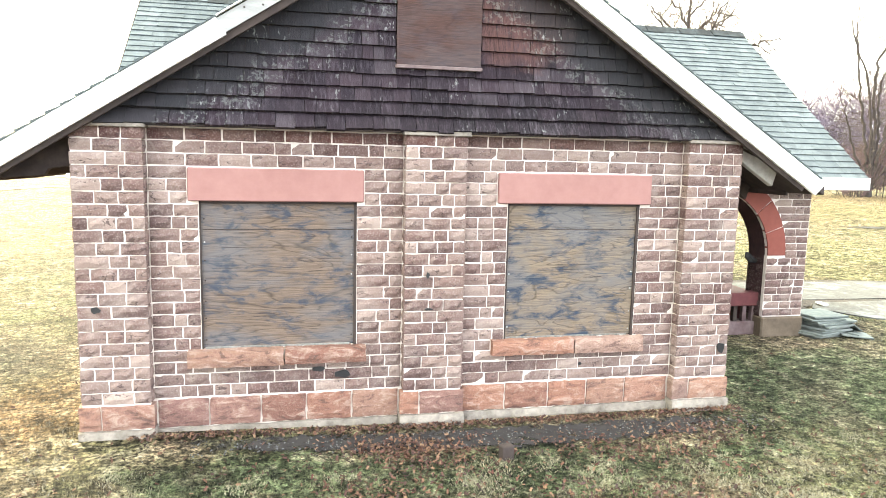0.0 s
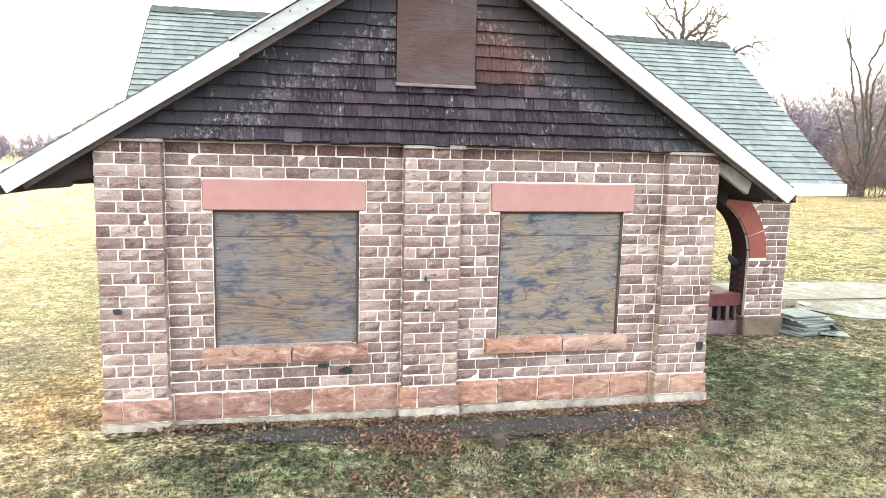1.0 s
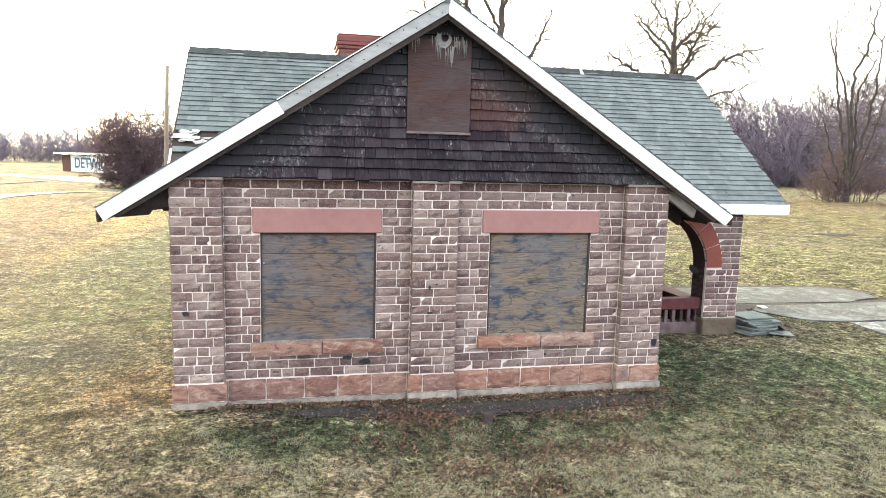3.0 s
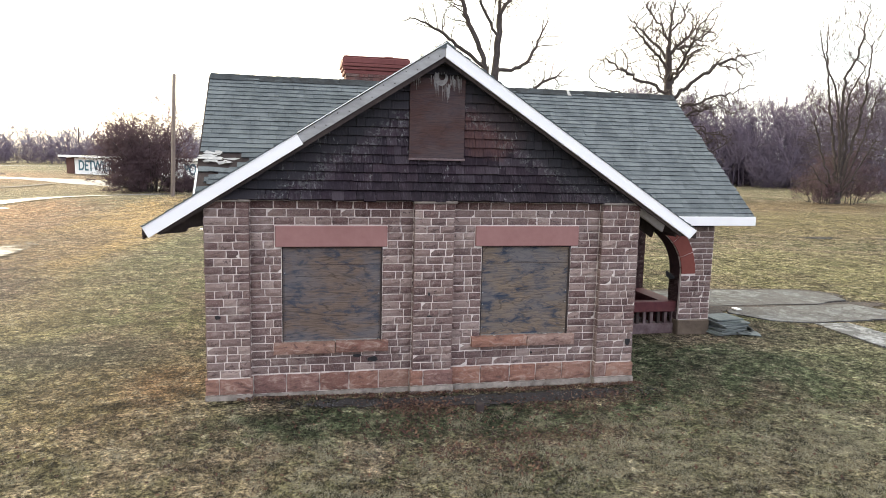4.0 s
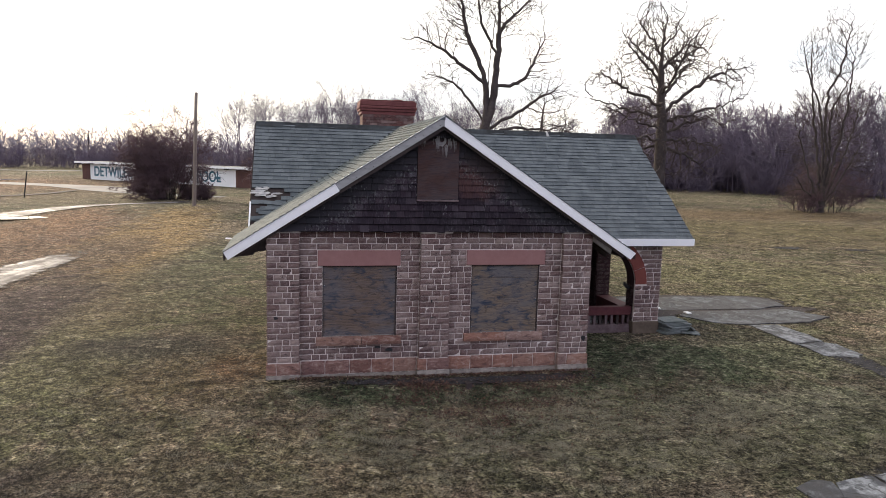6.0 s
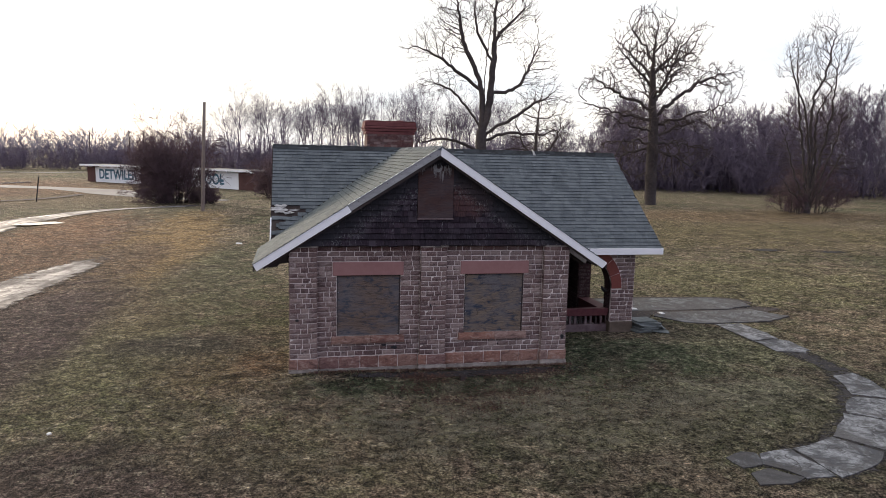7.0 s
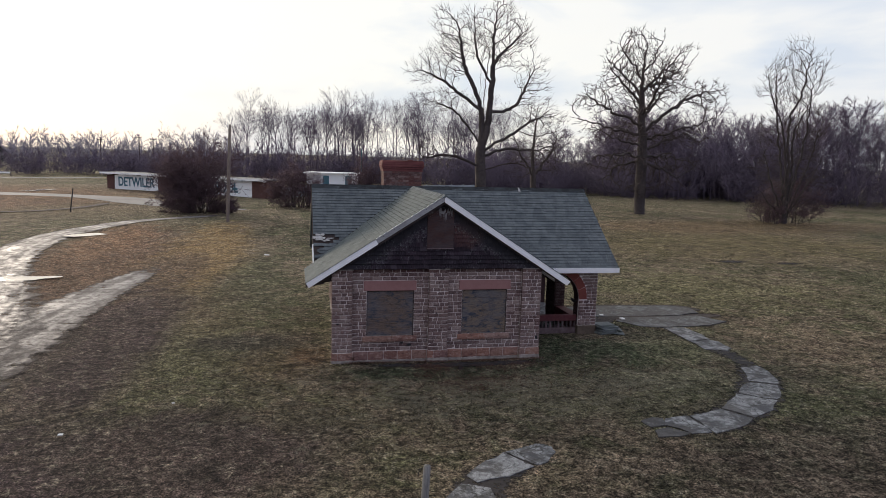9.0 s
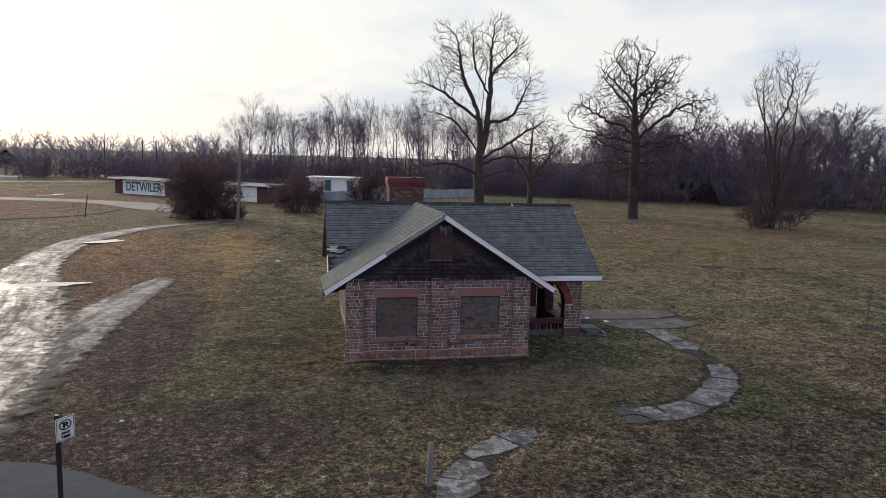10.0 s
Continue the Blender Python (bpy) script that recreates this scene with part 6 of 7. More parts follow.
tree("oak_tree", (32.2, 48.9, 0), "old bare oak with gnarled crooked limbs on the lawn", OAK,
     [((-0.4, 0, 14.6), (5.7, 5.0, 4.3), 900), ((-5.4, 0.5, 11.7), (2.2, 2.5, 1.8), 170), ((5.8, -0.5, 12.4), (2.5, 2.5, 2.0), 190), ((0, 0, 8.4), (7.4, 3.8, 1.6), 420), ((0, 0, 5.4), (7.2, 3.2, 1.5), 380), ((0, 0, 3.6), (5.2, 2.6, 1.6), 130)],
     23, 0.55, lift=0.05, wobble=0.26, kill=0.42, reach=3.0, twig_len=0.7, twig_lift=0.12, tip=0.025)

# many-stemmed tree
STEMS = [[(0, 0, -0.3), (-0.05, 0, 1.2), (-0.3, 0, 5.0), (-0.9, 0.2, 9.0), (-2.0, 0.3, 11.2), (-3.0, 0.3, 14.2)], [(0, 0, 0.6), (-0.1, -0.2, 5.0), (-0.4, 0, 9.4), (0.6, -0.2, 12.4), (1.2, -0.3, 16.8)],
         [(0, 0, 0.5), (0.4, 0.1, 4.5), (0.5, 0.3, 8.5), (2.3, 0.5, 12.0), (3.3, 0.6, 14.4)], [(0, 0, 0.8), (-0.3, 1.4, 8.0), (-0.8, 1.9, 13.5)], [(0, 0, 0.8), (0.3, -1.4, 8.0), (0.2, -1.9, 13.0)],
         [(0.05, 0, 0.3), (1.4, 0.3, 3.2), (2.6, 0.4, 6.0), (3.4, 0.5, 9.2)], [(0, 0, 0.4), (-1.4, 0.3, 3.5), (-2.6, 0.4, 7.0)],
         [(0, 0, 0.3), (1.2, -0.6, 3.0), (2.6, -1.0, 5.8)], [(-0.1, 0, 0.3), (-2.2, -0.5, 2.0), (-3.8, -0.6, 3.6)], [(0.1, 0, 0.3), (2.4, 0.5, 1.9), (4.2, 0.6, 3.2)]]
tree("many_stemmed_tree", (42.3, 39.5, 0), "bare many-stemmed tree with upright branches on the lawn", STEMS,
     [((-0.2, 0, 13.0), (3.0, 2.8, 3.9), 520), ((0, 0, 8.0), (3.4, 2.8, 3.2), 560), ((0.2, 0, 4.6), (4.0, 2.9, 3.0), 780), ((0, 0, 2.0), (4.6, 2.6, 1.3), 320)],
     41, 0.3, lift=0.18, wobble=0.12, kill=0.42, reach=3.2, twig_len=1.05, twig_lift=0.35, tip=0.014)

# round-crowned tree further back
tree("round_tree", (24.9, 62.0, 0), "bare round-crowned tree in front of the wood", [[(0, 0, -0.3), (0, 0, 3.0), (-0.2, 0, 6.0), (0.1, 0, 10.5)], [(0, 0, 3.2), (2.0, 0.4, 6.0), (3.0, 0.5, 8.5)], [(0, 0, 3.4), (-2.0, -0.4, 6.2), (-3.0, -0.5, 8.8)]],
     [((0, 0, 8.4), (4.4, 4.0, 4.3), 620), ((0, 0, 4.4), (4.2, 3.0, 1.8), 180)], 57, 0.34, lift=0.12, wobble=0.16, kill=0.55, tip=0.014, twig_len=0.9)


# thickets
def thicket(name, at, n, h, spread, seed, label):
    r = random.Random(seed)
    spec = dict(segs=(5, 4, 2, 1), wobble=(0.14, 0.2, 0.25, 0.25), lift=(0.05, 0.02, 0.0, 0.0), taper=(0.8, 0.85, 0.9, 0.9), kids=((7, 9), (6, 8), (4, 6)),
                angle=((20, 60), (25, 65), (25, 65)), ratio=((0.4, 0.6), (0.4, 0.6), (0.4, 0.65)))
    spec["from"] = (0.1, 0.15, 0.15)
    limbs = []
    for k in range(n):
        a, q = r.uniform(0, 6.28), r.random() ** 0.6
        p = V((spread * q * math.cos(a), spread * 0.7 * q * math.sin(a), 0))
        out = 0.08 + 0.34 * q
        if k % 3 == 0:
            grow(limbs, r, p, V((math.cos(a), math.sin(a), r.uniform(0.3, 0.8))), h * r.uniform(0.22, 0.42), r.uniform(0.02, 0.035), 0, spec)
        grow(limbs, r, p, V((out * math.cos(a), out * math.sin(a), 1)), h * r.uniform(0.45, 0.95) * (1.1 - 0.4 * q), r.uniform(0.02, 0.045), 0, spec)
    ob = thing(name, label, "shrub", "", at)
    stems, s = Shape(), Shape()
    for pts, radii, level in limbs:
        (stems if level == 0 else s).tube(pts, [max(q, 0.011) for q in radii[:-1]] + [0.003], 4 if level == 0 else 3)
    part("stem_clump", smooth(stems.mesh("stem_clump", bark_mat)), bark_mat, ob, "many thin dark upright stems")
    part("crown", smooth(s.mesh("crown", shrub_mat)), shrub_mat, ob, "tangle of bare reddish-brown branches")


thicket("large_shrub", (-11.9, 45.3, 0), 80, 6.7, 1.3, 31, "large tangled leafless shrub in front of the pool building")
thicket("low_bush", (-9.5, 45.0, 0), 26, 1.6, 0.8, 12, "low dark bush at the edge of a large shrub")
thicket("shrub", (-3.2, 53.0, 0), 45, 4.6, 1.7, 4, "dark leafless shrub beside the pool building")
thicket("shrub", (5.6, 74.0, 0), 36, 4.6, 1.8, 6, "dark leafless shrub beside the pool wall")
thicket("shrub", (40.7, 39.0, 0), 10, 2.0, 0.9, 8, "low tangled bush at the foot of a tree")
thicket("shrub", (43.6, 40.6, 0), 22, 5.4, 2.7, 9, "dense leafless brush behind the foot of a tree")


# far woods: trees drawn from a few grown shapes, joined
def wood_shape(seed, h, spread, thin, bare=0.3, far=False):
    r = random.Random(seed)
    spec = dict(segs=(5, 4, 2, 1), wobble=(0.06, 0.1, 0.12, 0.1), lift=(0.04, 0.1, 0.08, 0.0), taper=(0.85, 0.9, 0.9, 0.9), kids=((10, 13), (6, 8), (4, 5)),
                angle=((25, spread), (25, 55), (25, 60)), ratio=((0.34, 0.55), (0.4, 0.6), (0.45, 0.75)))
    spec["from"] = (bare, 0.2, 0.15)
    if far:
        spec["segs"], spec["kids"] = (4, 2, 1), ((12, 15), (7, 9))
    limbs = []
    grow(limbs, r, V((0, 0, -0.2)), V((r.gauss(0, 0.04), r.gauss(0, 0.04), 1)), h, h * 0.012, 0, spec)
    s = Shape()
    for pts, radii, level in limbs:
        s.tube(pts, [max(q, thin * (1 if level > 1 else 1.4)) if i < len(radii) - 1 else (0.003 if level > 0 else q) for i, q in enumerate(radii)], 4 if level == 0 else 3)
    return np.array(s.v, np.float32), s.f


def brush_shape(seed, h, thin, stems=7):
    r = random.Random(seed)
    spec = dict(segs=(3, 1, 1), wobble=(0.1, 0.15, 0.15), lift=(0.04, 0.1, 0.1), taper=(0.85, 0.9, 0.9), kids=((8, 10), (4, 6)), angle=((20, 60), (25, 65)), ratio=((0.35, 0.6), (0.4, 0.65)))
    spec["from"] = (0.08, 0.1)
    limbs = []
    for k in range(stems):
        a = k * 0.9
        grow(limbs, r, V((1.2 * math.cos(a), 1.2 * math.sin(a), -0.1)), V((0.3 * math.cos(a), 0.3 * math.sin(a), 1 if k % 3 else 0.3)), h * r.uniform(0.6, 1) * (1 if k % 3 else 0.6), 0.04, 0, spec)
    s = Shape()
    for pts, radii, level in limbs:
        s.tube(pts, [max(q, thin) if i < len(radii) - 1 else 0.003 for i, q in enumerate(radii)], 3)
    return np.array(s.v, np.float32), s.f


def woods(name, kinds, places, label, mat):
    """One mesh of many trees: places are (x, y, scale)."""
    vs, loops, starts, n, nl = [], [], [], 0, 0
    r = random.Random(len(places))
    packed = []
    for v, f in kinds:
        packed.append((v, np.array([i for q in f for i in q], np.int32), np.array([len(q) for q in f], np.int32)))
    sizes = []
    for x, y, k in places:
        v, lp, sz = packed[r.randrange(len(packed))]
        a = r.uniform(0, 6.28)
        c, s = math.cos(a) * k, math.sin(a) * k
        w = np.stack((v[:, 0] * c - v[:, 1] * s + x, v[:, 0] * s + v[:, 1] * c + y, v[:, 2] * k * r.uniform(0.85, 1.1)), 1)
        vs.append(w)
        loops.append(lp + n)
        sizes.append(sz)
        n += len(v)
    vs, loops, sizes = np.concatenate(vs), np.concatenate(loops), np.concatenate(sizes)
    me = bpy.data.meshes.new(name)
    me.vertices.add(len(vs))
    me.vertices.foreach_set("co", vs.astype(np.float32).ravel())
    me.loops.add(len(loops))
    me.loops.foreach_set("vertex_index", loops)
    me.polygons.add(len(sizes))
    me.polygons.foreach_set("loop_start", np.concatenate(([0], np.cumsum(sizes)[:-1])).astype(np.int32))
    me.update(calc_edges=True)
    me.validate()
    me.materials.append(mat)
    return tagged(new(name, me), label, "woods", kind="stuff")


r = random.Random(99)
tall = [wood_shape(k, 17, 40, 0.018, 0.42) for k in range(6)]
mid = [wood_shape(20 + k, 12, 62, 0.03, 0.1) for k in range(6)]
brush = [brush_shape(40 + k, 5.5, 0.03) for k in range(4)]


def line_of(a, b, n, depth, lo, hi):
    out = []
    d = V((b[0] - a[0], b[1] - a[1], 0)).normalized()
    q = V((-d.y, d.x, 0))
    for i in range(n):
        t, w = r.random(), r.random() * depth
        out.append((a[0] + (b[0] - a[0]) * t + q.x * w, a[1] + (b[1] - a[1]) * t + q.y * w, r.uniform(lo, hi)))
    return out


far_brush = [brush_shape(60 + k, 5.5, 0.085, 5) for k in range(4)]
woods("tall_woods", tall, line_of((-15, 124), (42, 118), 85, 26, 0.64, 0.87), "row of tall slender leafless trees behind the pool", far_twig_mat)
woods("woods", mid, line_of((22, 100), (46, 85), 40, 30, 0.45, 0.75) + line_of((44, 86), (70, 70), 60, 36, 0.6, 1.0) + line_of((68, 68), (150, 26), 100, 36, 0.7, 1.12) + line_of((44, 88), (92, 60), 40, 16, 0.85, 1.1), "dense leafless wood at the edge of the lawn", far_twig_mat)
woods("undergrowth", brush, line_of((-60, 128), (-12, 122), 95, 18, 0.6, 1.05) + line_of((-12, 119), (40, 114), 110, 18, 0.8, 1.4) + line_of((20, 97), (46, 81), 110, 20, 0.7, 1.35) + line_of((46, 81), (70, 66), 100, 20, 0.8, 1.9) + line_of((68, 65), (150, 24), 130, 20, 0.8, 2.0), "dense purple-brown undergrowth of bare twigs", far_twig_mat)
far_trees = [wood_shape(80 + k, 12, 66, 0.075, 0.1, True) for k in range(6)]
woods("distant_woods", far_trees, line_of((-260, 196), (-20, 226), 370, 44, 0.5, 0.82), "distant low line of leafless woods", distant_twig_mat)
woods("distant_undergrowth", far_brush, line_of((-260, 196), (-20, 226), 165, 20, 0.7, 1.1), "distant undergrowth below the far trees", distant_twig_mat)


# evergreens
def evergreen(at, h, w, seed):
    r = random.Random(seed)
    ob = thing("evergreen_tree", "dark dense evergreen tree at the edge of the wood", "tree", "", at)
    part("trunk", Shape().tube([V((0, 0, -0.2)), V((0, 0, h * 0.9))], [0.14, 0.03], 6), bark_mat, ob)
    s = Shape()
    for i in range(1500):
        z = h * (0.04 + 0.96 * r.random())
        rad = w * (1 - (z / h) ** 1.6) * r.random() ** 0.5
        a = r.uniform(0, 6.28)
        p = V((rad * math.cos(a), rad * math.sin(a), z))
        d = V((math.cos(a), math.sin(a), r.uniform(-0.3, 0.5))) * r.uniform(0.3, 0.6)
        q = V((-math.sin(a), math.cos(a), r.uniform(-0.4, 0.4))) * 0.14
        s.add([p - q, p + q, p + d], [(0, 1, 2)])
    part("crown", s, evergreen_mat, ob)


evergreen((80.5, 59.5, 0), 9.5, 3.2, 1)
evergreen((-72, 165, 0), 5, 4.5, 2)

# ---- pool building ----
P0, P1 = V((-28.83, 83.27, 0)), V((-6.77, 66.17, 0))
pd = (P1 - P0).normalized()
pool_m = Matrix.Translation(P0) @ Matrix.Rotation(math.atan2(pd.y, pd.x), 4, "Z")
PL = (P1 - P0).length
pool = thing("pool_building", "low flat-roofed white pool building with blue painted letters", "building")
PH = 2.15
BAYS = [(0.7, 2.1, 0), (2.1, 10.2, 1), (10.2, 15.6, 0), (15.6, 25.7, 1), (25.7, PL, 0)]
for a, b, white in BAYS:
    sh = Shape().box(a, b, 0.0 if not white else 0.06, 2.6, -0.1, PH - 0.25, pool_m)
    part("wall_panel", sh, pool_white_mat if white else pool_brick_mat, pool, "white-painted wall panel" if white else "brown brick end wall")
roof = Shape().box(0.12, PL + 0.2, -0.6, 3.2, PH - 0.1, PH + 0.06, pool_m)
part("roof", roof, pool_roof_mat, pool, "flat grey roof")
part("fascia", Shape().box(0.1, PL + 0.22, -0.65, -0.6, PH - 0.16, PH + 0.07, pool_m), white_paint_mat, pool, "white roof edge")
for i in range(26):
    x = 0.5 + i * (PL - 0.5) / 25
    part("roof_joist", Shape().box(x - 0.06, x + 0.06, -0.58, 0.0, PH - 0.26, PH - 0.1, pool_m), white_paint_mat if i % 2 else dark_wood_mat, pool)


def letters(text, x, z, size, mat, parent, m, name, label, squeeze=1.0, width=0.0, bold=0.02):
    cu = bpy.data.curves.new("lettering", "FONT")
    cu.body, cu.size, cu.extrude, cu.offset = text, size, 0.012, size * bold
    cu.align_x = "CENTER"
    tmp = bpy.data.objects.new("lettering", cu)
    me = bpy.data.meshes.new_from_object(tmp)
    bpy.data.objects.remove(tmp)
    if width:
        xs = [v.co.x for v in me.vertices]
        squeeze = width / (max(xs) - min(xs))
    me.transform(m @ pose(x, 0, z, 90, 0, 0) @ Matrix.Diagonal((squeeze, 1, 1, 1)))
    me.materials.clear()
    me.materials.append(mat)
    return part(name, me, mat, parent, label)


letters("DETWILER", 6.15, 0.46, 1.7, pool_blue_mat, pool, pool_m @ pose(0, 0.035, 0), "lettering", "blue painted block letters", width=6.7, bold=0.018)
letters("POOL", 21.7, 0.46, 1.7, pool_blue_mat, pool, pool_m @ pose(0, 0.035, 0), "lettering", "blue painted block letters", width=3.6, bold=0.018)

pump = thing("pump_house", "small white flat-roofed hut with blue doors", "building", "", (2.3, 94, 0))
pm2 = Matrix.Rotation(radians(-12), 4, "Z")
part("wall", Shape().box(-4, 3.6, 0, 5, 0, 2.3, pm2), pool_white_mat, pump)
part("roof", Shape().box(-4.4, 4.0, -0.5, 5.4, 2.3, 2.45, pm2), white_paint_mat, pump)
for x in (-1.4, 2.2):
    part("door", Shape().box(x, x + 1.0, -0.03, 0.02, 0.2, 1.95, pm2), pool_blue_mat, pump, "blue door")
blue_pole = thing("blue_pole", "thin blue metal pole beside the hut", "pole", "", (6.9, 92.5, 0))
part("shaft", Shape().tube([V((0, 0, 0)), V((0, 0, 6.3))], [0.09, 0.07], 6), pool_blue_mat, blue_pole)
fence_mat = plain("faded_blue_white_paint", (0.2, 0.24, 0.27), (0.44, 0.47, 0.49), 0.9, 0.85, 0.2)
pool_fence = thing("pool_wall", "low white pool enclosure wall behind the shrubs", "wall", "", (0, 0, 0))
fa, fb = V((-6.4, 67.5, 0)), V((24.0, 86.0, 0))
fd = (fb - fa).normalized()
fm = Matrix.Translation(fa) @ Matrix.Rotation(math.atan2(fd.y, fd.x), 4, "Z")
for i in range(14):
    w = (fb - fa).length / 14
    part("panel", Shape().box(i * w + 0.05, (i + 1) * w - 0.05, 0, 0.12, 0, 1.25, fm), fence_mat, pool_fence)
    part("post", Shape().box(i * w - 0.06, i * w + 0.06, -0.05, 0.15, 0, 1.4, fm), fence_mat, pool_fence)

# ---- poles, posts, sign ----
pole = thing("utility_pole", "plain weathered wooden utility pole on the lawn", "pole", "", (-8.1, 32.0, 0.55))
part("shaft", smooth(Shape().tube([V((0, 0, -0.3)), V((0.1, 0, 2.6)), V((0.25, 0, 6.65)), V((0.25, 0, 6.67))], [0.12, 0.11, 0.09, 0.02], 10).mesh("shaft", pole_mat)), pole_mat, pole)
part("wall_sign", Shape().box(22.75, 23.45, -0.03, 0.05, 0.75, 1.05, pool_m), pool_blue_mat, pool, "small blue sign on the white wall")
for x, y, h in ((-53.5, 180, 8.2), (-44, 180, 9.0), (-40.5, 180, 8.6)):
    up = thing("power_pole", "distant dark power pole above the trees", "pole", "far power poles", (x, y, 0))
    part("shaft", Shape().tube([V((0, 0, 0)), V((0, 0, h))], [0.16, 0.12], 6), bark_mat, up)
    part("cross_arm", Shape().box(-0.8, 0.8, -0.1, 0.1, h - 0.7, h - 0.55), bark_mat, up)
lean = thing("leaning_post", "thin dark leaning metal post in the grass", "post", "", (-22.0, 45.4, 0))
part("shaft", Shape().tube([V((0, 0, -0.1)), V((0.28, 0, 1.95))], [0.05, 0.045], 6), black_metal_mat, lean)
stump = thing("wooden_post", "short weathered grey wooden post with a wire loop", "post", "", (-1.66, -7.84, 0))
part("shaft", smooth(Shape().tube([V((0, 0, -0.2)), V((0.0, 0, 0.4)), V((0.02, 0, 0.83)), V((0.02, 0, 0.845))], [0.066, 0.06, 0.054, 0.012], 10).mesh("shaft", stump_mat)), stump_mat, stump)
part("wire_loop", Shape().tube([V((-0.04, 0, 0.8)), V((-0.1, 0, 0.78)), V((-0.11, 0, 0.7)), V((-0.08, 0, 0.68))], [0.008] * 3 + [0.008], 5), black_metal_mat, stump)

sign_at = V((-7.54, -8.94, 0))
sign = thing("parking_sign", "white and black no-parking sign on a thin black post", "sign", "", sign_at)
part("post", Shape().box(-0.03, 0.03, 0.01, 0.06, -0.2, 2.1), black_metal_mat, sign, "black steel post")
panel_m = pose(0.13, -0.05, 1.92, 0, 0, 52) @ Matrix.Diagonal((1, 1, 0.78, 1))
part("panel", Shape().box(-0.152, 0.152, -0.004, 0.004, -0.228, 0.228, panel_m), sign_white_mat, sign, "white sign panel", bevel=0.003)
fr = panel_m @ pose(0, -0.006, 0)
s = Shape()
for x0, x1, z0, z1 in ((-0.14, 0.14, 0.208, 0.216), (-0.14, 0.14, -0.216, -0.208), (-0.14, -0.132, -0.208, 0.208), (0.132, 0.14, -0.208, 0.208)):
    s.box(x0, x1, -0.001, 0.001, z0, z1, fr)
part("border", s, sign_black_mat, sign)
s = Shape()
n = 24
for k in range(n):
    a, b = 2 * math.pi * k / n, 2 * math.pi * (k + 1) / n
    s.prism([fr @ V((q * math.cos(c), 0, 0.075 + q * math.sin(c))) for q, c in ((0.1, a), (0.1, b), (0.08, b), (0.08, a))], fr.to_3x3() @ V((0, -0.002, 0)))
s.box(-0.09, 0.09, -0.002, 0.0, -0.009, 0.009, fr @ pose(0, 0, 0.075, 0, 45, 0))
part("ring", s, sign_black_mat, sign, "black ring with a bar")
letters("P", 0.0, 0.02, 0.16, sign_black_mat, sign, fr, "lettering", "black letter", 1.0)
letters("ANY", 0.0, -0.1, 0.068, sign_black_mat, sign, fr, "lettering", "black words", 1.0)
letters("TIME", 0.0, -0.175, 0.068, sign_black_mat, sign, fr, "lettering", "black words", 1.0)

rail = thing("guard_rail", "long low pale guard rail beyond the lawn", "rail", "", (0, 0, 0))
ra, rb = V((-120, 122, 0)), V((-52, 116, 0))
for k in range(18):
    p = ra.lerp(rb, k / 17)
    part("post", Shape().box(p.x - 0.08, p.x + 0.08, p.y - 0.08, p.y + 0.08, -0.1, 0.75), pole_mat, rail)
part("beam", Shape().tube([ra + V((0, -0.12, 0.65)), rb + V((0, -0.12, 0.65))], [0.16, 0.16], 6), pool_white_mat, rail)
sapling = thing("sapling", "thin young tree staked in bare soil", "tree", "", (17.7, 2.25, 0))
limbs = []
grow(limbs, random.Random(3), V((0, 0, -0.1)), V((0, 0, 1)), 1.7, 0.018, 0, dict(segs=(5, 3, 2), wobble=(0.03, 0.12, 0.2), lift=(0.02, 0.05, 0), taper=(0.8, 0.9, 0.9), kids=((7, 9), (2, 3)), angle=((30, 50), (30, 50)), ratio=((0.25, 0.4), (0.4, 0.5)), **{"from": (0.35, 0.3)}))
s = Shape()
for pts, radii, level in limbs:
    s.tube(pts, radii, 4)
part("stem", s, twig_mat, sapling)
patch("bare_patch", 17.7, 2.0, 0.9, 0.7, bare_mat, "dark bare soil round a young tree")

# stack of slates by the porch
stack = thing("slate_stack", "untidy stack of grey-green slates beside the porch pier", "slate stack", "", (0, 0, 0))
for k in range(10):
    a = rng.uniform(-6, 6)
    m = pose(6.06 + rng.uniform(-0.06, 0.06), 2.28 + rng.uniform(-0.05, 0.05), 0.012 + k * 0.03, rng.uniform(-1, 1), rng.uniform(-1, 1), 8 + 2 * a)
    part("slate", Shape().box(-0.32 + rng.uniform(-0.05, 0.05), 0.3 + rng.uniform(-0.08, 0.05), -0.24, 0.24, -0.012, 0.012, m), slate_mat, stack, bevel=0.004)
part("slate", Shape().box(-0.2, 0.2, -0.13, 0.13, -0.01, 0.01, pose(6.42, 2.05, 0.04, 3, 4, -20)), slate_mat, stack, bevel=0.003)
for x, y, z, rx, ry, rz in ((6.5, 2.2, 0.12, 38, 8, 70), (6.62, 2.42, 0.05, 14, -6, 84), (6.6, 2.5, 0.03, 4, 6, 35)):
    part("slate", Shape().prism([(-0.15, -0.1, 0), (0.13, -0.12, 0), (0.17, 0.06, 0), (0.0, 0.13, 0), (-0.14, 0.07, 0)], (0, 0, 0.012)), slate_mat, stack).matrix_local = pose(x, y, z, rx, ry, rz)
for k in range(6):
    w = rng.uniform(0.06, 0.13)
    x, y = 6.35 + rng.uniform(-0.25, 0.25), 2.1 + rng.uniform(-0.2, 0.5)
    part("slate", Shape().box(-w, w, -w * 0.6, w * 0.6, -0.009, 0.009, pose(x, y, 0.03 + rng.uniform(0, 0.03), rng.uniform(-10, 10), rng.uniform(-10, 10), rng.uniform(0, 180))), slate_mat, stack, bevel=0.003)

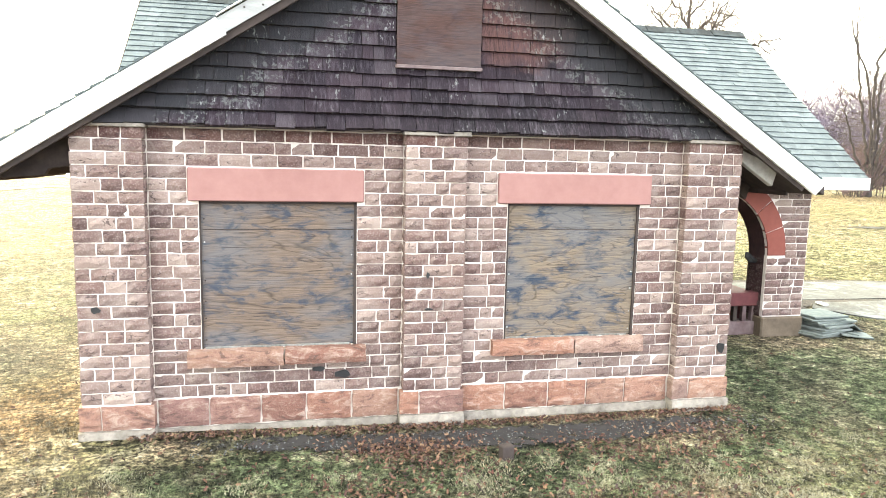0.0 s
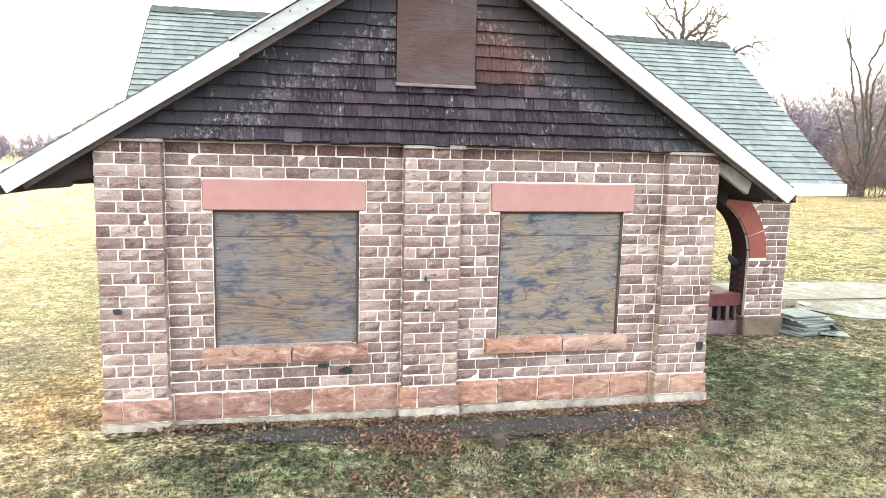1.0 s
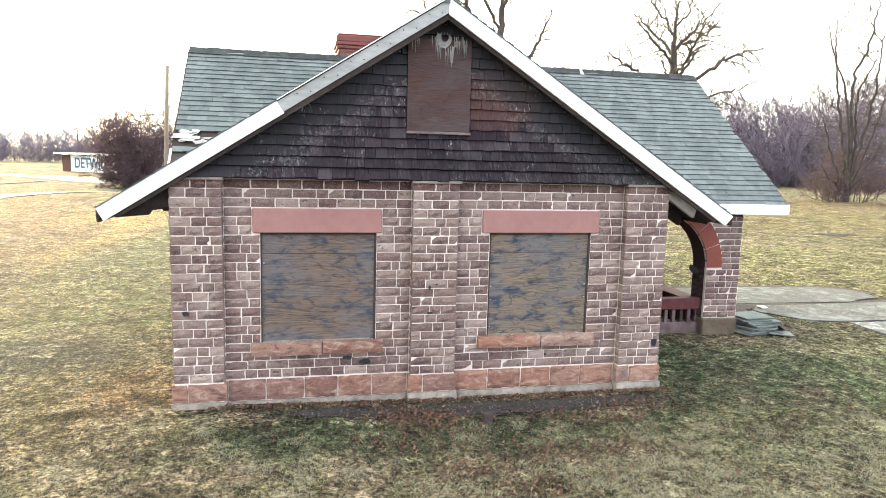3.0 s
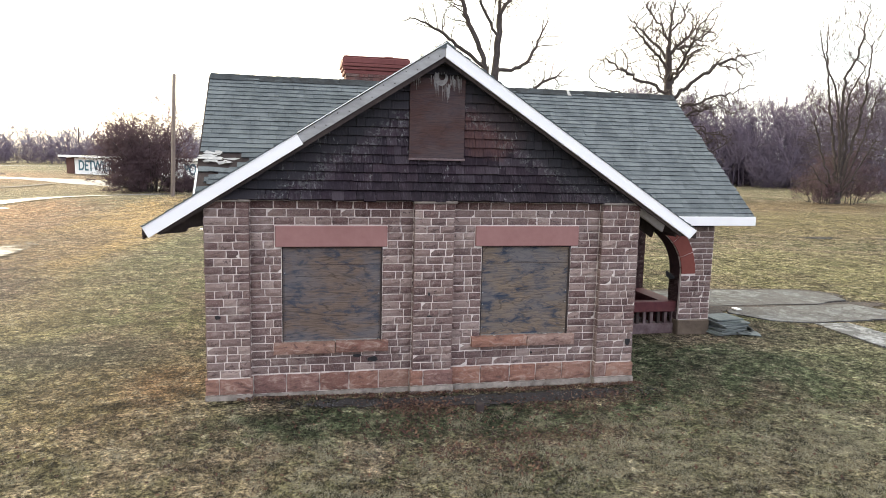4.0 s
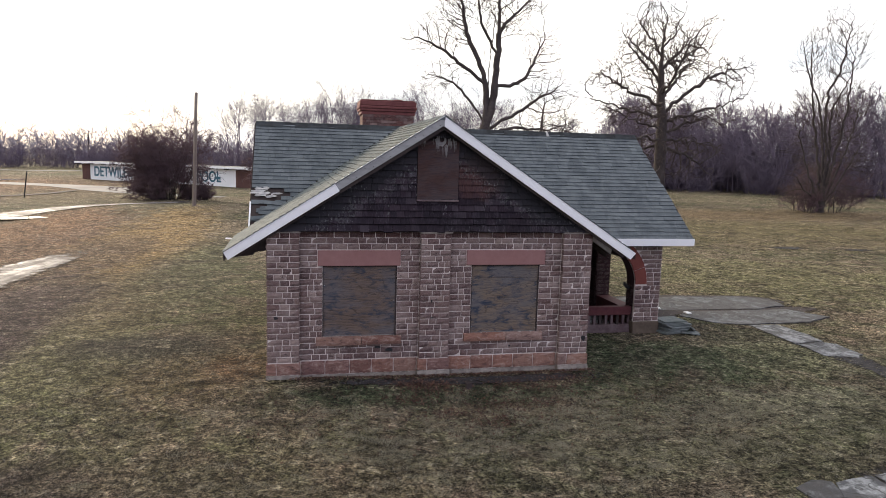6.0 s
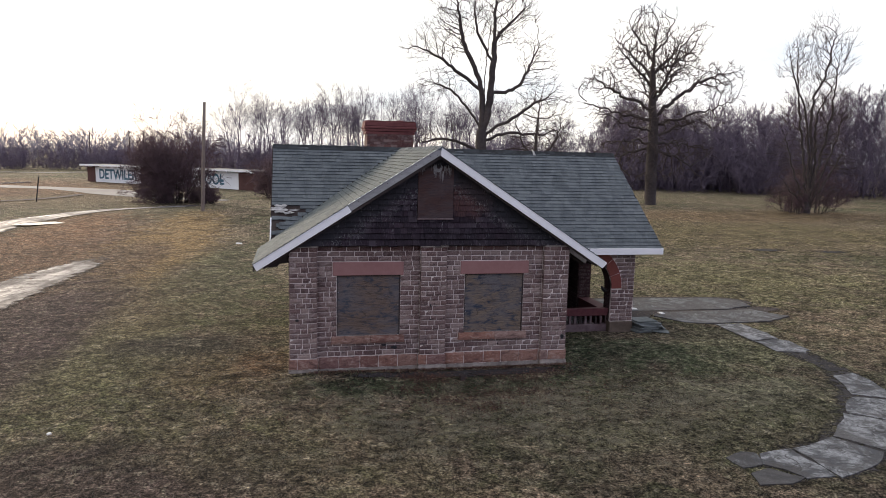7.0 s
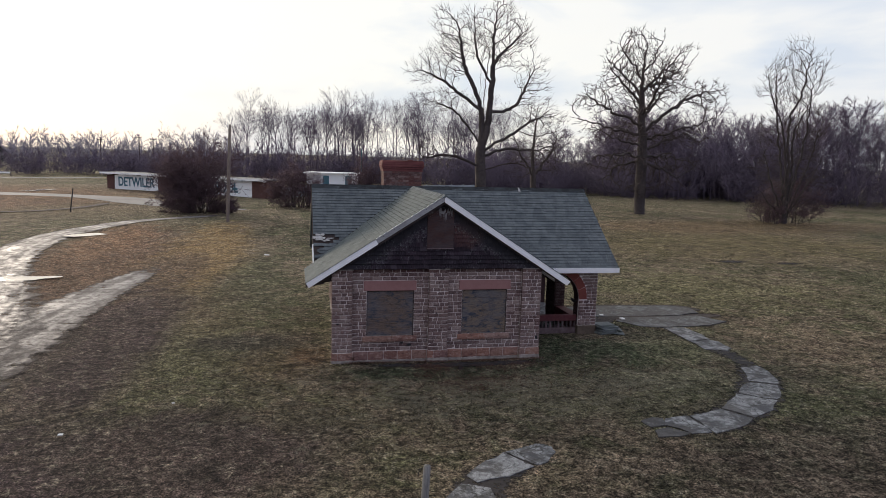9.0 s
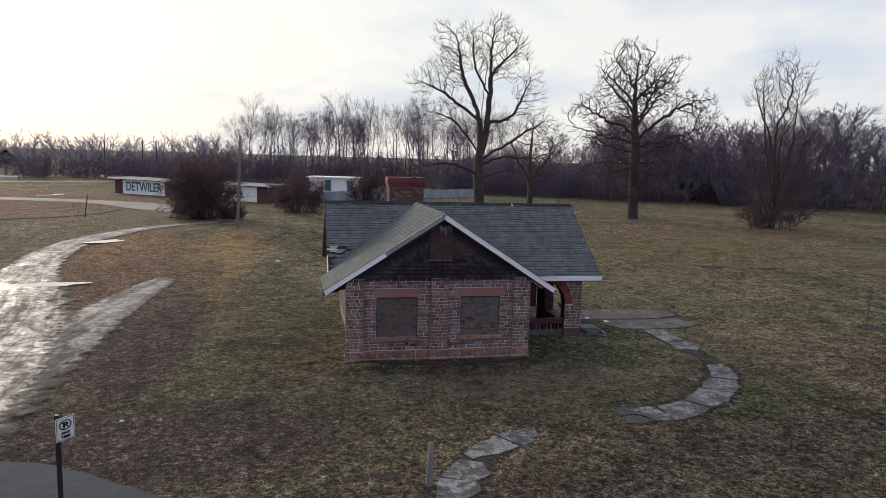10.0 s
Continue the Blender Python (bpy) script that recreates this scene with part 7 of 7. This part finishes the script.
# litter and stones
for x, y, w, a in ((-5.0, 19.5, 0.35, 20), (-7.86, -3.87, 0.1, 15), (-6.1, -2.43, 0.08, 60), (7.5, 3.9, 0.25, 30), (7.0, 4.5, 0.2, 5)):
    ob = new("paper_scrap", Shape().prism([(-w / 2, -w / 4, 0), (w / 3, -w / 3, 0), (w / 2, w / 4, 0), (-w / 4, w / 3, 0)], (0, 0, 0.02)).mesh("paper_scrap", litter_mat))
    ob.matrix_world = pose(x, y, height(x, y) + 0.03, 8, 5, a)
    tagged(ob, "crumpled pale scrap of litter on the grass", "litter", "litter on the lawn")
st = new("dark_stone", bevelled(Shape().prism([(-0.055, -0.04, -0.02), (0.05, -0.045, -0.02), (0.06, 0.03, -0.02), (-0.045, 0.042, -0.02)], (0.008, 0.012, 0.13)).mesh("dark_stone", dark_wood_mat), 0.014, 2))
st.matrix_world = pose(0.58, -0.85, 0.0, 0, 0, 15)
tagged(st, "small dark block of stone upright in the grass", "stone")
for x, y, hw, hl, rot in ((-14.7, 12.75, 0.55, 2.0, 8), (-15.95, 27.7, 0.8, 1.5, 40), (-34.2, 75, 1.0, 3.6, 70)):
    ring = [(hl * math.cos(k * 0.2618) * q, hw * math.sin(k * 0.2618) * q, 0) for k in range(24) for q in (0.85 + 0.38 * noise.noise((math.cos(k * 0.2618) * 1.6 + x, math.sin(k * 0.2618) * 1.6, 0.5)) + rng.uniform(-0.03, 0.03),)]
    me = Shape().add(ring, [tuple(range(24))]).mesh("puddle", puddle_mat)
    ob = tagged(new("puddle", me), "shallow puddle reflecting the pale sky", "puddle", kind="structure")
    ob.matrix_world = pose(x, y, height(x, y) + 0.042, 0, 0, rot)


# ---- grass blades and dead leaves near the house ----
def blades(name, x0, x1, y0, y1, count, h_lo, h_hi, seed, broad=0.0045, clumps=0, mat=None):
    g = np.random.default_rng(seed)
    x, y = g.normal(x0, x1, count), g.normal(y0, y1, count)
    if clumps:
        k = g.integers(0, clumps, count)
        x, y = x[:clumps][k] + g.normal(0, 0.085, count), y[:clumps][k] + g.normal(0, 0.055, count)
    keep = ~((y > -0.12) & (y < 6.3) & (x > -2.7) & (x < 3.0)) & (np.abs(x - 2) < 17) & (x > -9.2) & ~((y > -0.75) & (y < 0) & (x > -2.7) & (x < 3.1) & (g.random(count) < 0.88))
    for px0, px1, py0, py1 in ((6.0, 10.9, 4.3, 5.85), (7.5, 10.6, 2.9, 3.9), (8.3, 9.1, 0.1, 2.7), (3.1, 5.75, 2.2, 7.1)):
        keep &= ~((x > px0) & (x < px1) & (y > py0) & (y < py1))
    rr = np.hypot(x - 5.0, (y + 1.9) * 0.95)
    keep &= ~((rr > 2.7) & (rr < 3.45) & (y < -1.7) & (x > 3.9))
    keep &= ~((np.abs((y + 6.4) * 0.8 - 0.62 * (x - 0.1)) < 0.5) & (x > -2.0) & (x < 1.3) & (y < -5.5))
    x, y = x[keep], y[keep]
    n = len(x)
    a, h = g.uniform(0, 6.283, n), g.uniform(h_lo, h_hi, n)
    lean = g.normal(0, 0.9, (n, 2)) * h[:, None]
    w = g.uniform(0.002, broad, n)
    dx, dy = np.cos(a) * w, np.sin(a) * w
    v = np.empty((n, 3, 3), np.float32)
    v[:, 0] = np.stack((x - dx, y - dy, rise(x, y) - 0.01), 1)
    v[:, 1] = np.stack((x + dx, y + dy, rise(x, y) - 0.01), 1)
    v[:, 2] = np.stack((x + lean[:, 0], y + lean[:, 1], h + rise(x, y)), 1)
    me = bpy.data.meshes.new(name)
    me.vertices.add(3 * n)
    me.vertices.foreach_set("co", v.ravel())
    me.loops.add(3 * n)
    me.loops.foreach_set("vertex_index", np.arange(3 * n, dtype=np.int32))
    me.polygons.add(n)
    me.polygons.foreach_set("loop_start", np.arange(0, 3 * n, 3, dtype=np.int32))
    me.update(calc_edges=True)
    me.materials.append(mat or blade_mat)
    return tagged(new(name, me), "short winter grass blades, green and straw", "grass", kind="stuff")


blades("grass", 0.8, 5.0, -1.9, 2.6, 420000, 0.006, 0.024, 1)
blades("long_grass", 0.6, 3.6, -1.6, 1.8, 70000, 0.015, 0.036, 2)
blades("grass_tufts", 0.0, 7.0, 0.0, 7.5, 190000, 0.012, 0.035, 3, 0.006)
blades("dead_grass", 2.2, 3.2, -2.5, 0.95, 62000, 0.012, 0.03, 5, 0.006, 330, straw_mat)

g = random.Random(17)
s = Shape()
for i in range(6400):
    if i < 1500:
        x, y = g.uniform(-2.3, 3.1), -0.14 - abs(g.gauss(0, 0.06))
    elif i < 4000:
        c = g.choice(((-0.33, -0.6), (-0.1, -0.62), (1.4, -0.75), (1.9, -0.95), (0.2, -0.9), (-0.5, -1.3), (0.9, -1.6), (1.5, -1.7), (0.1, -1.9), (2.4, -0.6), (-0.1, -0.7), (0.6, -2.3)))
        x, y = g.gauss(c[0], 0.28), g.gauss(c[1], 0.14)
    elif i < 5900:
        x, y = g.gauss(0.7, 2.2), g.gauss(-1.5, 0.75)
    else:
        x, y = g.uniform(-3.5, 5), g.uniform(-3.5, 1.5)
    if y > -0.13 and -2.75 < x < 3.0:
        continue
    if 3.0 < x < 5.8 and y > 2.2:
        continue
    w, a = g.uniform(0.008, 0.023), g.uniform(0, 360)
    m = pose(x, y, rise(x, y) + g.uniform(0.015, 0.04), g.uniform(-50, 50), g.uniform(-50, 50), a)
    s.add([m @ V(p) for p in ((-w, 0, 0), (-w * 0.4, -w * 0.55, w * 0.4), (w * 0.2, -w * 0.3, w * 0.25), (w * 0.6, -w * 0.65, w * 0.5), (w, 0, 0.1 * w), (w * 0.5, w * 0.5, w * 0.35), (0, w * 0.35, w * 0.15), (-w * 0.5, w * 0.6, w * 0.5))], [(0, 1, 2), (2, 3, 4), (0, 2, 4), (0, 4, 6), (4, 5, 6), (0, 6, 7)])
tagged(new("dead_leaves", s.mesh("dead_leaves", leaf_mat)), "scattered curled brown oak leaves on the grass", "leaves", kind="stuff")

# pale gravel and crumbs of mortar in the soil along the wall
s = Shape()
for i in range(420):
    x, y = g.uniform(-1.8, 3.2), g.gauss(-0.46, 0.1)
    q = g.uniform(0.004, 0.013)
    m = pose(x, y, rise(x, y) + 0.014, g.uniform(0, 90), g.uniform(0, 90), g.uniform(0, 90))
    s.add([m @ V(p) for p in ((q, 0, 0), (-q, 0, 0), (0, q * 0.8, 0), (0, -q * 0.8, 0), (0, 0, q * 0.7), (0, 0, -q * 0.7))], [(0, 2, 4), (2, 1, 4), (1, 3, 4), (3, 0, 4), (2, 0, 5), (1, 2, 5), (3, 1, 5), (0, 3, 5)])
tagged(new("gravel", s.mesh("gravel", gravel_mat)), "small grey stones in dark soil along the wall", "gravel", kind="stuff")
